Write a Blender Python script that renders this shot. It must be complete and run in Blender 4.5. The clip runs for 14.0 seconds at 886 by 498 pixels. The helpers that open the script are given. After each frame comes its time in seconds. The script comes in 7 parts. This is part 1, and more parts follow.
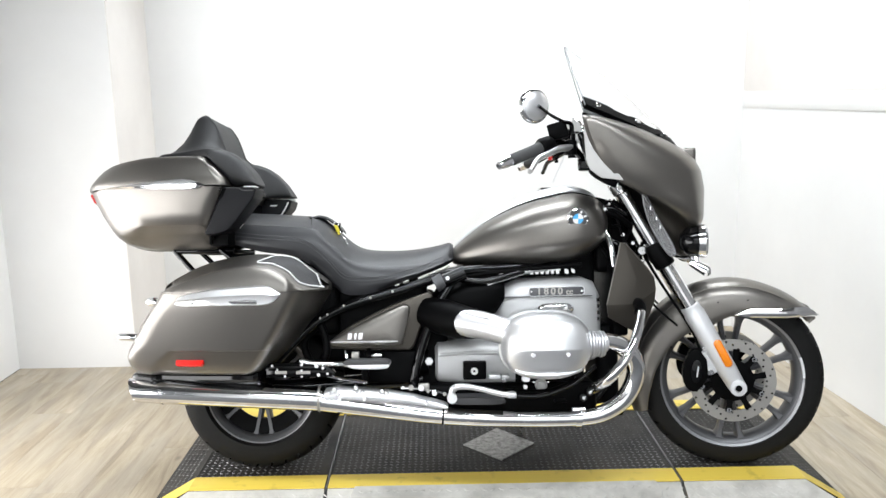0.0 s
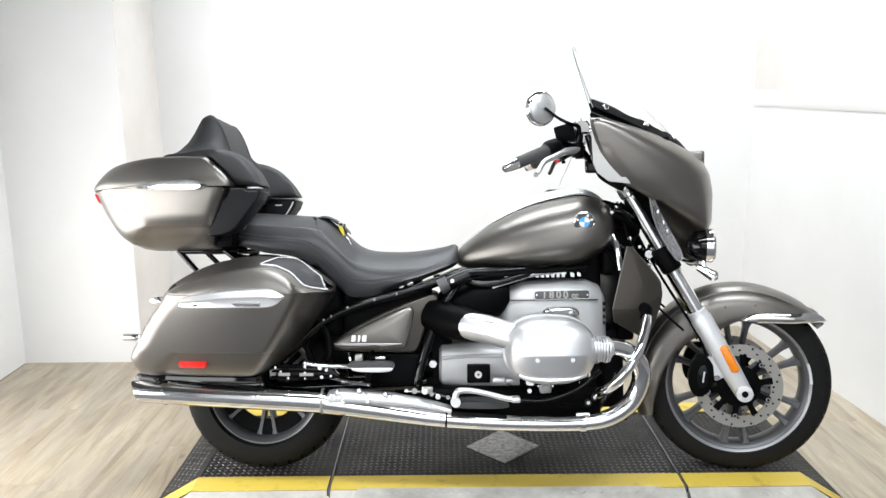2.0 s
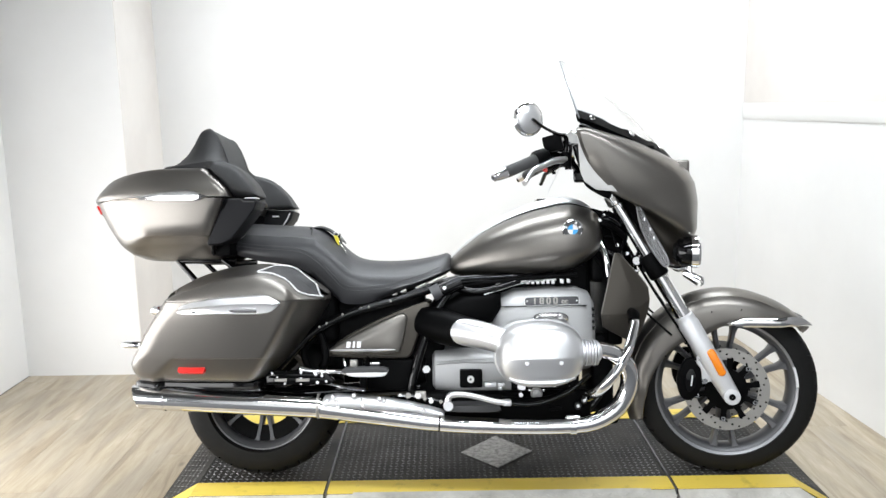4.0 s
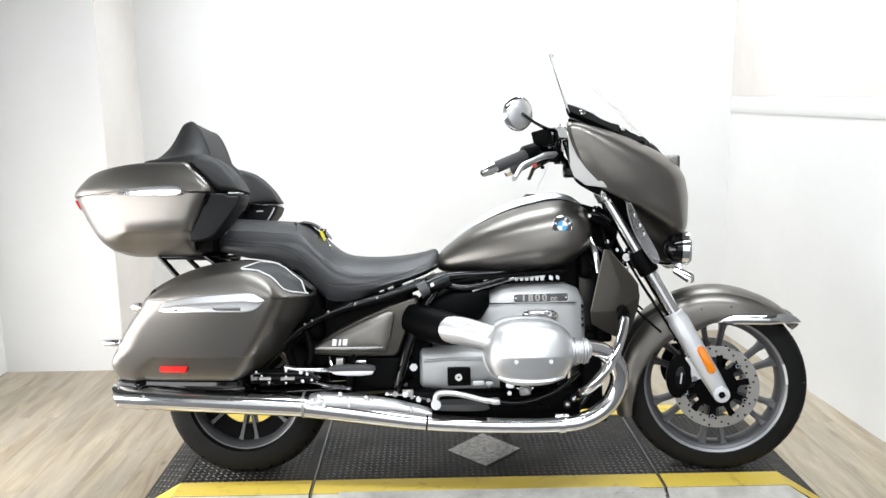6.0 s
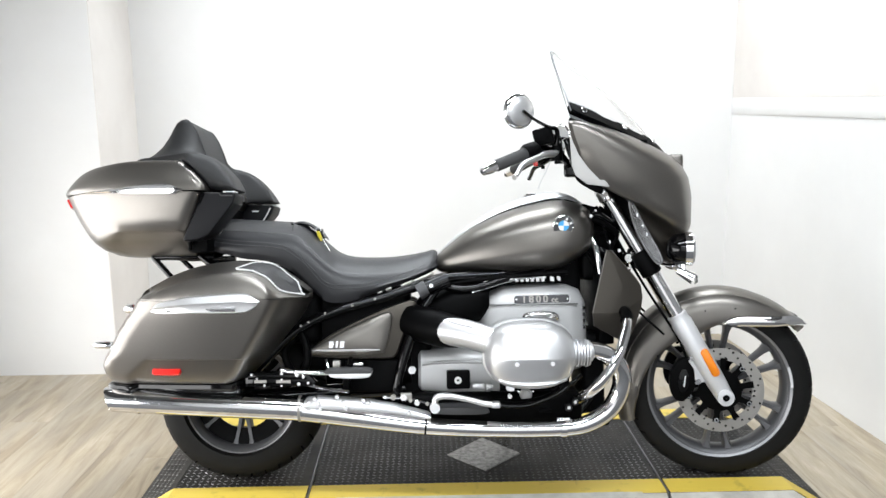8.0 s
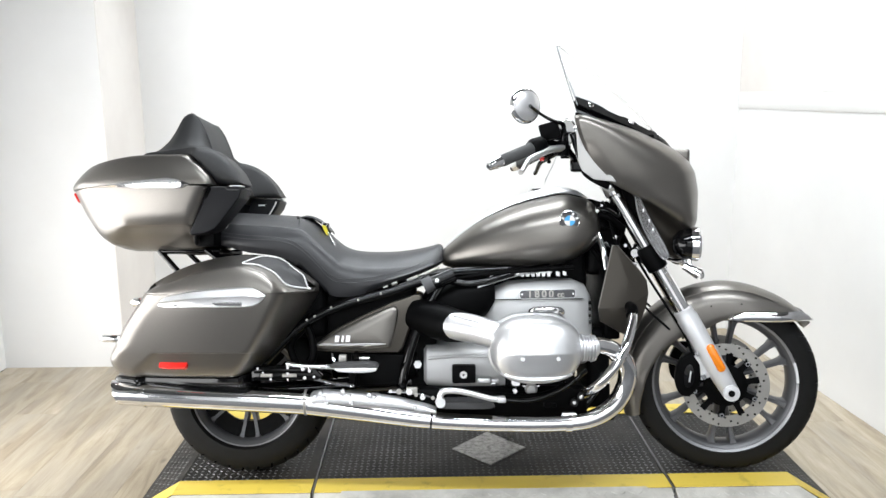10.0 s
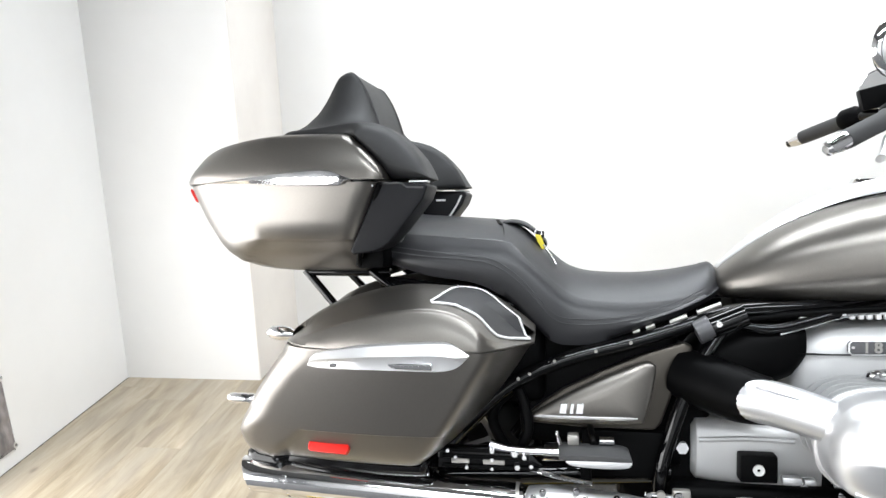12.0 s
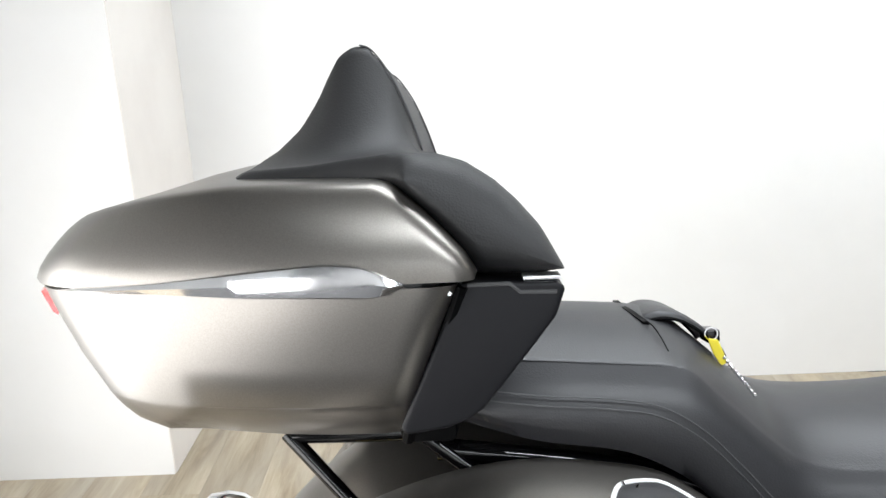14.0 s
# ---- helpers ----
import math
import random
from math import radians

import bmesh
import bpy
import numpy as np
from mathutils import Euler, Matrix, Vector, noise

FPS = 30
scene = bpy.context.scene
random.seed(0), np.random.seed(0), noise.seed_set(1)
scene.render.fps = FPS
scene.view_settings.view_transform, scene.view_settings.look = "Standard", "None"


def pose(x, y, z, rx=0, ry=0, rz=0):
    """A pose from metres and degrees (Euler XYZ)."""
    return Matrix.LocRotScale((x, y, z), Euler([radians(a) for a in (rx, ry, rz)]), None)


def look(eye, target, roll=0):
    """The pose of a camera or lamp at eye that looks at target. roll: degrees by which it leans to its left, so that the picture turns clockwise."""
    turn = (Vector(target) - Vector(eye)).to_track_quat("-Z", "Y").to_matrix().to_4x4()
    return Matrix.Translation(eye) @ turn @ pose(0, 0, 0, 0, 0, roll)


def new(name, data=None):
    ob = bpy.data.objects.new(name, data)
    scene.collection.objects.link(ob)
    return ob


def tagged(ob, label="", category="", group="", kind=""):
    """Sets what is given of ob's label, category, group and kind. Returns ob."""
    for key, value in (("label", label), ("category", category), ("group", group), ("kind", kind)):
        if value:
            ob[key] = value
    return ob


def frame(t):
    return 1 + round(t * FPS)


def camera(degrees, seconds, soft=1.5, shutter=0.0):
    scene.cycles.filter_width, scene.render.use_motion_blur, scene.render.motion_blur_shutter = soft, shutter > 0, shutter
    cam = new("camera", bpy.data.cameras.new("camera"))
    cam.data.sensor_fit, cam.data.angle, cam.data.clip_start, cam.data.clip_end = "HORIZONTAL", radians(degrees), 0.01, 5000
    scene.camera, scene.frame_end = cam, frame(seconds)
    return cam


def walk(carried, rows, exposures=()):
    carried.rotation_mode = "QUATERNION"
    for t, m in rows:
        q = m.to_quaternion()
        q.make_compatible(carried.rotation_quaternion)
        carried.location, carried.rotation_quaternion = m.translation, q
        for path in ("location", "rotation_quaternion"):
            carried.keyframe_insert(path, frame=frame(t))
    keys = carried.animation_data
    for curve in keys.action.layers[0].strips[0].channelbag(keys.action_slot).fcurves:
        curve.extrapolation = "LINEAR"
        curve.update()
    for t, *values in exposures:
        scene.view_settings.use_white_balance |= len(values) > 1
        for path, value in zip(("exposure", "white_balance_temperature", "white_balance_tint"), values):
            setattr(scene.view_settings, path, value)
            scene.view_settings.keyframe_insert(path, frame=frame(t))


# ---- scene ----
cam = camera(58.0, 14.0, soft=1.5)
# seconds, place, yaw, pitch, lean to the right
PATH = [
    (0.0, -0.217, -2.698, 1.400, -0.75, -10.95, 0.80),
    (0.5, -0.205, -2.672, 1.419, -0.06, -11.44, 0.46),
    (1.0, -0.208, -2.664, 1.424, 0.11, -11.54, -0.05),
    (1.5, -0.204, -2.665, 1.423, -0.07, -11.72, 0.15),
    (2.0, -0.205, -2.672, 1.436, -0.14, -11.63, 0.43),
    (2.5, -0.189, -2.702, 1.428, 0.24, -11.15, 0.77),
    (5.0, -0.169, -2.753, 1.403, -0.35, -10.17, 0.91),
    (5.5, -0.172, -2.734, 1.398, -0.86, -10.21, 0.59),
    (6.0, -0.183, -2.702, 1.422, -1.14, -10.94, 0.58),
    (6.5, -0.169, -2.684, 1.411, -1.20, -10.70, 0.98),
    (7.0, -0.184, -2.661, 1.414, -1.22, -10.92, 0.49),
    (7.5, -0.188, -2.654, 1.396, -1.38, -10.56, 0.52),
    (10.0, -0.191, -2.654, 1.402, -0.97, -11.07, 0.42),
    (10.5, -0.210, -2.612, 1.415, -1.35, -12.03, 0.14),
    (10.8, -0.250, -2.570, 1.391, 0.23, -12.41, 1.88),
    (11.0, -0.277, -2.486, 1.378, 1.11, -13.27, 1.77),
    (11.2, -0.293, -2.353, 1.370, 4.60, -13.08, 1.71),
    (11.4, -0.325, -2.211, 1.371, 9.09, -13.13, 1.82),
    (11.5, -0.337, -2.131, 1.396, 10.01, -12.21, 2.13),
    (11.7, -0.409, -1.988, 1.387, 10.98, -14.00, 2.63),
    (12.0, -0.526, -1.758, 1.378, 7.99, -13.83, 1.90),
    (12.2, -0.588, -1.619, 1.390, 7.45, -13.51, 3.20),
    (12.5, -0.651, -1.389, 1.391, 9.07, -11.69, 3.42),
    (12.7, -0.685, -1.253, 1.393, 10.64, -12.17, 2.71),
    (13.0, -0.756, -1.093, 1.395, 8.70, -12.76, 3.02),
    (13.2, -0.809, -1.002, 1.393, 5.46, -13.14, 2.48),
    (13.5, -0.889, -0.917, 1.400, 1.43, -14.56, 2.44),
    (14.0, -0.897, -0.863, 1.369, 0.50, -16.27, 2.38),
]
walk(cam, [(t, pose(x, y, z, 0, 0, yaw) @ pose(0, 0, 0, 90 + pitch, 0, 0) @ pose(0, 0, 0, 0, 0, -lean))
           for t, x, y, z, yaw, pitch, lean in PATH], exposures=[(0.0, -0.05), (2.5, -0.06), (5.0, -0.11), (7.5, -0.13), (10.0, -0.04), (10.6, -0.01), (11.4, 0.02), (12.0, 0.03), (12.5, 0.08), (13.0, 0.07), (14.0, -0.05)])

# ---- light ----
world = bpy.data.worlds.new("world")
scene.world = world
world.use_nodes = True
world.node_tree.nodes["Background"].inputs[0].default_value = (0.8, 0.85, 0.9, 1)
world.node_tree.nodes["Background"].inputs[1].default_value = 0.05


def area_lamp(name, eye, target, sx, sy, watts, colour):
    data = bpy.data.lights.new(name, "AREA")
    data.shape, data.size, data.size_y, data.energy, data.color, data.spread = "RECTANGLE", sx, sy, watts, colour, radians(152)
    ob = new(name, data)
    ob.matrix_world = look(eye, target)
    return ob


CEIL = 3.0
COOL = (0.90, 0.955, 1.0)
area_lamp("ceiling_panel_lamp", (0.10, 0.95, CEIL - 0.06), (0.10, 0.95, 0), 2.6, 0.5, 72, COOL)
area_lamp("ceiling_panel_lamp", (0.15, -1.35, CEIL - 0.06), (0.15, -1.35, 0), 2.6, 0.22, 70, COOL)
# added out of view: washes the front wall that chrome and paint reflect
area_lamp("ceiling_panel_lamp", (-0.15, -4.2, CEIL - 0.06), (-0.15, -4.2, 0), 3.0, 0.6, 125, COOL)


# ---- materials ----
def material(name, colour, rough=0.5, metal=0.0, **more):
    m = bpy.data.materials.new(name)
    m.use_nodes = True
    b = m.node_tree.nodes["Principled BSDF"]
    b.inputs["Base Color"].default_value = (*colour, 1)
    b.inputs["Roughness"].default_value = rough
    b.inputs["Metallic"].default_value = metal
    for k, v in more.items():
        b.inputs[k.replace("_", " ")].default_value = v
    m.diffuse_color = (*colour, 1)
    return m


def link(m, a, o, b, i):
    m.node_tree.links.new(a.outputs[o], b.inputs[i])


def node(m, kind, **values):
    n = m.node_tree.nodes.new(kind)
    for k, v in values.items():
        n.inputs[k.replace("_", " ")].default_value = v
    return n


def coords(m, scale=(1, 1, 1)):
    tc = node(m, "ShaderNodeTexCoord")
    mp = node(m, "ShaderNodeMapping")
    mp.inputs["Scale"].default_value = scale
    link(m, tc, "Object", mp, "Vector")
    return mp


def vary(m, c1, c2, scale=8.0, detail=4.0, stretch=(1, 1, 1), low=0.35, high=0.65):
    """Colour that wanders between c1 and c2."""
    mp = coords(m, stretch)
    n = node(m, "ShaderNodeTexNoise", Scale=scale, Detail=detail, Roughness=0.6)
    r = node(m, "ShaderNodeValToRGB")
    r.color_ramp.elements[0].position, r.color_ramp.elements[1].position = low, high
    r.color_ramp.elements[0].color, r.color_ramp.elements[1].color = (*c1, 1), (*c2, 1)
    link(m, mp, "Vector", n, "Vector")
    link(m, n, "Fac", r, "Fac")
    link(m, r, "Color", m.node_tree.nodes["Principled BSDF"], "Base Color")
    return r


def relief(m, scale=60.0, strength=0.2, distance=0.002, kind="ShaderNodeTexNoise", stretch=(1, 1, 1)):
    mp = coords(m, stretch)
    n = node(m, kind, Scale=scale)
    if kind == "ShaderNodeTexNoise":
        n.inputs["Detail"].default_value = 5
    b = node(m, "ShaderNodeBump", Strength=strength, Distance=distance)
    link(m, mp, "Vector", n, "Vector")
    link(m, n, "Fac" if kind == "ShaderNodeTexNoise" else "Distance", b, "Height")
    link(m, b, "Normal", m.node_tree.nodes["Principled BSDF"], "Normal")
    return m


def rough_vary(m, lo, hi, scale=14.0, stretch=(1, 1, 1)):
    mp = coords(m, stretch)
    n = node(m, "ShaderNodeTexNoise", Scale=scale, Detail=6.0)
    r = node(m, "ShaderNodeMapRange")
    r.inputs["To Min"].default_value, r.inputs["To Max"].default_value = lo, hi
    link(m, mp, "Vector", n, "Vector")
    link(m, n, "Fac", r, "Value")
    link(m, r, "Result", m.node_tree.nodes["Principled BSDF"], "Roughness")
    return m


PAINT = material("matt_bronze_paint", (0.145, 0.136, 0.125), 0.34, 0.9, Coat_Weight=0.12, Coat_Roughness=0.3)
vary(PAINT, (0.172, 0.1605, 0.146), (0.199, 0.1865, 0.171), 700.0, 2.0)
rough_vary(PAINT, 0.325, 0.365, 4.0)
# dark bronze of covers and shields; on the scoop, shade put into colour
PAINT_DARK_AND_SHADE = material("satin_dark_bronze_and_shade", (0.078, 0.070, 0.060), 0.34, 0.8)
rough_vary(PAINT_DARK_AND_SHADE, 0.30, 0.38, 20.0)
EDGE = material("screen_edge_grey", (0.20, 0.21, 0.22), 0.3)
CHROME = material("chrome", (0.86, 0.86, 0.87), 0.07, 1.0)
rough_vary(CHROME, 0.04, 0.11, 30.0)
CHROME_SOFT = material("rubbed_chrome", (0.80, 0.80, 0.81), 0.2, 1.0)
rough_vary(CHROME_SOFT, 0.10, 0.16, 20.0)
SATIN = material("satin_aluminium", (0.80, 0.80, 0.81), 0.28, 0.86)
rough_vary(SATIN, 0.35, 0.42, 6.0)
CAST = material("silver_engine_paint", (0.52, 0.52, 0.52), 0.45, 0.42)
relief(rough_vary(CAST, 0.38, 0.52, 30.0), 300.0, 0.12, 0.001)
INNER = material("grey_inner_fairing", (0.47, 0.465, 0.455), 0.38, 0.2)
FORKSILVER = material("silver_fork_paint", (0.72, 0.72, 0.73), 0.36, 0.4)
WHEELGREY = material("grey_wheel_paint", (0.095, 0.095, 0.10), 0.42, 0.4)
RIMEDGE = material("machined_rim_edge", (0.28, 0.28, 0.29), 0.42, 0.7)
BLACK = material("black_gloss_paint", (0.0016, 0.0016, 0.0019), 0.08, 0.0)
rough_vary(BLACK, 0.03, 0.09, 25.0)
BLACK.node_tree.nodes["Principled BSDF"].inputs["Specular IOR Level"].default_value = 0.35
SATINBLACK = material("satin_black_plastic", (0.0015, 0.0015, 0.0017), 0.46, 0.0, Specular_IOR_Level=0.06)
relief(rough_vary(SATINBLACK, 0.42, 0.6, 30.0), 500.0, 0.15, 0.0006)
LEATHER = material("black_seat_vinyl", (0.0132, 0.0132, 0.0155), 0.44, 0.0, Specular_IOR_Level=0.56)
relief(rough_vary(LEATHER, 0.38, 0.50, 12.0), 420.0, 0.25, 0.0008, "ShaderNodeTexVoronoi")
PODBLACK = material("black_grained_plastic", (0.0055, 0.0055, 0.0068), 0.5, 0.0, Specular_IOR_Level=0.20)
relief(rough_vary(PODBLACK, 0.44, 0.56, 14.0), 500.0, 0.2, 0.0006, "ShaderNodeTexVoronoi")
RESTBLACK = material("black_backrest_vinyl", (0.0115, 0.0115, 0.0122), 0.50, 0.0, Specular_IOR_Level=0.42)
relief(rough_vary(RESTBLACK, 0.50, 0.62, 12.0), 420.0, 0.25, 0.0008, "ShaderNodeTexVoronoi")
STITCH = material("grey_stitching", (0.055, 0.055, 0.058), 0.7)
PIPING = material("pale_piping", (0.75, 0.75, 0.74), 0.5)
RUBBER = material("tyre_rubber", (0.0052, 0.0051, 0.0050), 0.62, 0.0, Specular_IOR_Level=0.22)
relief(rough_vary(RUBBER, 0.6, 0.78, 18.0), 250.0, 0.2, 0.001)
GRIPRUB = material("grip_rubber", (0.040, 0.040, 0.041), 0.65)
relief(GRIPRUB, 300.0, 0.2, 0.0008)
STEEL = material("brushed_disc_steel", (0.42, 0.405, 0.38), 0.36, 0.75)
relief(STEEL, 200.0, 0.1, 0.0005)
RED = material("red_reflector", (0.58, 0.014, 0.010), 0.18, 0.0, Coat_Weight=0.5)
AMBER = material("amber_reflector", (0.86, 0.24, 0.008), 0.2, 0.0, Coat_Weight=0.5)
relief(RED, 160.0, 0.3, 0.001, "ShaderNodeTexVoronoi")
relief(AMBER, 160.0, 0.3, 0.001, "ShaderNodeTexVoronoi")
LENS = material("clear_lamp_lens", (0.9, 0.9, 0.9), 0.08, 0.0, Transmission_Weight=0.85, IOR=1.45)
SMOKE = material("smoked_deflector", (0.60, 0.60, 0.61), 0.16, 0.0, Transmission_Weight=0.78, IOR=1.25)
GLASS = material("clear_windscreen", (0.975, 0.975, 0.975), 0.0, 0.0, Transmission_Weight=1.0, IOR=1.16)
MIRROR = material("mirror_glass", (0.66, 0.67, 0.68), 0.02, 1.0)
BLUE = material("blue_enamel", (0.10, 0.42, 0.80), 0.2)
SILVER = material("silver_lettering", (0.72, 0.72, 0.73), 0.35, 0.3)
WHITE = material("white_enamel", (0.82, 0.82, 0.82), 0.25)
YELLOWTAG = material("yellow_tag", (0.75, 0.62, 0.03), 0.4)
YELLOW = material("yellow_marking_tape", (0.72, 0.52, 0.055), 0.5)
vary(YELLOW, (0.46, 0.34, 0.06), (0.72, 0.535, 0.085), 16.0, 10.0, low=0.27, high=0.43)
relief(YELLOW, 120.0, 0.15, 0.001)
PLATE_BLACK = material("worn_black_tread_plate", (0.02, 0.02, 0.02), 0.5, 0.0, Specular_IOR_Level=0.22)
vary(PLATE_BLACK, (0.006, 0.006, 0.006), (0.050, 0.044, 0.038), 4.0, 9.0, low=0.36, high=0.76)
rough_vary(PLATE_BLACK, 0.4, 0.65, 12.0)
relief(PLATE_BLACK, 150.0, 0.2, 0.001)
PLATE_LUG = material("rubbed_tread_lugs", (0.10, 0.10, 0.10), 0.4, 0.5)
vary(PLATE_LUG, (0.035, 0.035, 0.035), (0.27, 0.27, 0.273), 2.6, 6.0, low=0.36, high=0.70)
ALU_PLATE = material("bare_tread_plate", (0.55, 0.54, 0.51), 0.4, 0.25)
vary(ALU_PLATE, (0.40, 0.385, 0.355), (0.62, 0.60, 0.56), 9.0, 8.0)
rough_vary(ALU_PLATE, 0.3, 0.5, 20.0)
DIAMOND = material("galvanised_cover_plate", (0.42, 0.42, 0.42), 0.5, 0.6)
vary(DIAMOND, (0.16, 0.155, 0.15), (0.44, 0.43, 0.42), 55.0, 9.0, low=0.3, high=0.6)
relief(DIAMOND, 150.0, 0.3, 0.001)
WALL = material("white_wall_paint", (0.80, 0.795, 0.785), 0.7)
vary(WALL, (0.775, 0.768, 0.757), (0.82, 0.815, 0.807), 1.3, 6.0)
relief(WALL, 120.0, 0.12, 0.001)
# beiger tone of the pier's side and the wall above the rail
WALL_BEIGE = material("beige_wall_tone", (0.70, 0.67, 0.64), 0.7)
vary(WALL_BEIGE, (0.70, 0.66, 0.625), (0.77, 0.735, 0.70), 2.0, 6.0)
CEILING = material("dark_ceiling", (0.10, 0.10, 0.10), 0.85)
relief(CEILING, 90.0, 0.2, 0.002)
# unseen walls, made dark so that the bike's paint reflects less light
UNSEEN_WALL = material("unseen_dark_wall", (0.17, 0.17, 0.17), 0.8)
vary(UNSEEN_WALL, (0.15, 0.15, 0.153), (0.19, 0.19, 0.19), 2.0, 5.0)
# unseen floor added in front, dark so that the flanks mirror less light
UNSEEN_FLOOR = material("unseen_dark_floor", (0.06, 0.06, 0.062), 0.8)
vary(UNSEEN_FLOOR, (0.050, 0.050, 0.052), (0.075, 0.075, 0.077), 30.0, 6.0)
relief(UNSEEN_FLOOR, 200.0, 0.3, 0.002)
PANEL = material("white_light_panel", (0.9, 0.9, 0.9), 0.6, 0.0, Emission_Color=(1, 1, 1, 1), Emission_Strength=7.0)
BANNER = material("dark_fabric_border", (0.05, 0.05, 0.055), 0.7)
vary(BANNER, (0.12, 0.112, 0.115), (0.30, 0.27, 0.265), 9.0, 6.0, (1, 3, 0.6))
relief(BANNER, 60.0, 0.5, 0.004)

WOOD = material("pale_oak_planks", (0.5, 0.42, 0.33), 0.42)


def build_wood(m):
    bsdf = m.node_tree.nodes["Principled BSDF"]
    info = node(m, "ShaderNodeObjectInfo")
    tc = node(m, "ShaderNodeTexCoord")
    off = node(m, "ShaderNodeVectorMath")
    off.operation = "MULTIPLY_ADD"
    comb = node(m, "ShaderNodeCombineXYZ")
    for k in ("X", "Y", "Z"):
        link(m, info, "Random", comb, k)
    off.inputs[1].default_value = (31.0, 17.0, 5.0)
    link(m, comb, "Vector", off, 0)
    link(m, tc, "Object", off, 2)
    mp = node(m, "ShaderNodeMapping")
    mp.inputs["Scale"].default_value = (9.0, 1.1, 1.0)
    link(m, off, "Vector", mp, "Vector")
    n1 = node(m, "ShaderNodeTexNoise", Scale=2.2, Detail=6.0, Roughness=0.62, Distortion=0.6)
    link(m, mp, "Vector", n1, "Vector")
    mp2 = node(m, "ShaderNodeMapping")
    mp2.inputs["Scale"].default_value = (90.0, 3.0, 1.0)
    link(m, off, "Vector", mp2, "Vector")
    n2 = node(m, "ShaderNodeTexNoise", Scale=2.0, Detail=5.0, Roughness=0.7)
    link(m, mp2, "Vector", n2, "Vector")
    ramp = node(m, "ShaderNodeValToRGB")
    el = ramp.color_ramp.elements
    el[0].position, el[1].position = 0.3, 0.72
    el[0].color, el[1].color = (0.245, 0.196, 0.136, 1), (0.49, 0.428, 0.332, 1)
    mid = el.new(0.5)
    mid.color = (0.380, 0.318, 0.226, 1)
    link(m, n1, "Fac", ramp, "Fac")
    grain = node(m, "ShaderNodeMix")
    grain.data_type, grain.blend_type = "RGBA", "MULTIPLY"
    grain.inputs[0].default_value = 0.3
    link(m, ramp, "Color", grain, 6)
    g2 = node(m, "ShaderNodeValToRGB")
    g2.color_ramp.elements[0].position, g2.color_ramp.elements[1].position = 0.3, 0.6
    g2.color_ramp.elements[0].color, g2.color_ramp.elements[1].color = (0.55, 0.5, 0.45, 1), (1, 1, 1, 1)
    link(m, n2, "Fac", g2, "Fac")
    link(m, g2, "Color", grain, 7)
    # greyed patches and dark knots
    mp3 = node(m, "ShaderNodeMapping")
    mp3.inputs["Scale"].default_value = (5.0, 1.6, 1.0)
    link(m, off, "Vector", mp3, "Vector")
    n3 = node(m, "ShaderNodeTexNoise", Scale=1.3, Detail=3.0)
    link(m, mp3, "Vector", n3, "Vector")
    g3 = node(m, "ShaderNodeMapRange")
    g3.inputs["From Min"].default_value, g3.inputs["From Max"].default_value = 0.42, 0.68
    g3.inputs["To Min"].default_value, g3.inputs["To Max"].default_value = 0.0, 0.55
    link(m, n3, "Fac", g3, "Value")
    grey = node(m, "ShaderNodeMix")
    grey.data_type = "RGBA"
    link(m, g3, "Result", grey, 0)
    link(m, grain, 2, grey, 6)
    grey.inputs[7].default_value = (0.330, 0.299, 0.254, 1)
    mp4 = node(m, "ShaderNodeMapping")
    mp4.inputs["Scale"].default_value = (3.2, 1.6, 1.0)
    link(m, off, "Vector", mp4, "Vector")
    n4 = node(m, "ShaderNodeTexVoronoi", Scale=1.6)
    link(m, mp4, "Vector", n4, "Vector")
    g4 = node(m, "ShaderNodeMapRange")
    g4.inputs["From Min"].default_value, g4.inputs["From Max"].default_value = 0.02, 0.075
    g4.inputs["To Min"].default_value, g4.inputs["To Max"].default_value = 0.60, 0.0
    link(m, n4, "Distance", g4, "Value")
    knot = node(m, "ShaderNodeMix")
    knot.data_type = "RGBA"
    link(m, g4, "Result", knot, 0)
    link(m, grey, 2, knot, 6)
    knot.inputs[7].default_value = (0.125, 0.098, 0.072, 1)
    tone = node(m, "ShaderNodeHueSaturation")
    tr = node(m, "ShaderNodeMapRange")
    tr.inputs["To Min"].default_value, tr.inputs["To Max"].default_value = 0.91, 1.09
    link(m, info, "Random", tr, "Value")
    link(m, tr, "Result", tone, "Value")
    link(m, knot, 2, tone, "Color")
    link(m, tone, "Color", bsdf, "Base Color")
    bump = node(m, "ShaderNodeBump", Strength=0.12, Distance=0.001)
    link(m, n2, "Fac", bump, "Height")
    link(m, bump, "Normal", bsdf, "Normal")


build_wood(WOOD)


# ---- mesh helpers ----
def finish(name, bm, mat, parent=None, label="", sharp=38):
    bmesh.ops.recalc_face_normals(bm, faces=bm.faces[:])
    me = bpy.data.meshes.new(name)
    bm.to_mesh(me)
    bm.free()
    for p in me.polygons:
        p.use_smooth = True
    me.set_sharp_from_angle(angle=radians(sharp))
    me.materials.append(mat)
    ob = new(name, me)
    if parent:
        ob.parent = parent
    if label:
        tagged(ob, label)
    return ob


def part(name, bm, mat, parent, label="", sharp=38, turned=False):
    """One mesh part, built in the bike's own frame; turned: it goes with the steering."""
    if turned:
        bm.transform(STEER)
    return finish(name, bm, mat, parent, label, sharp)


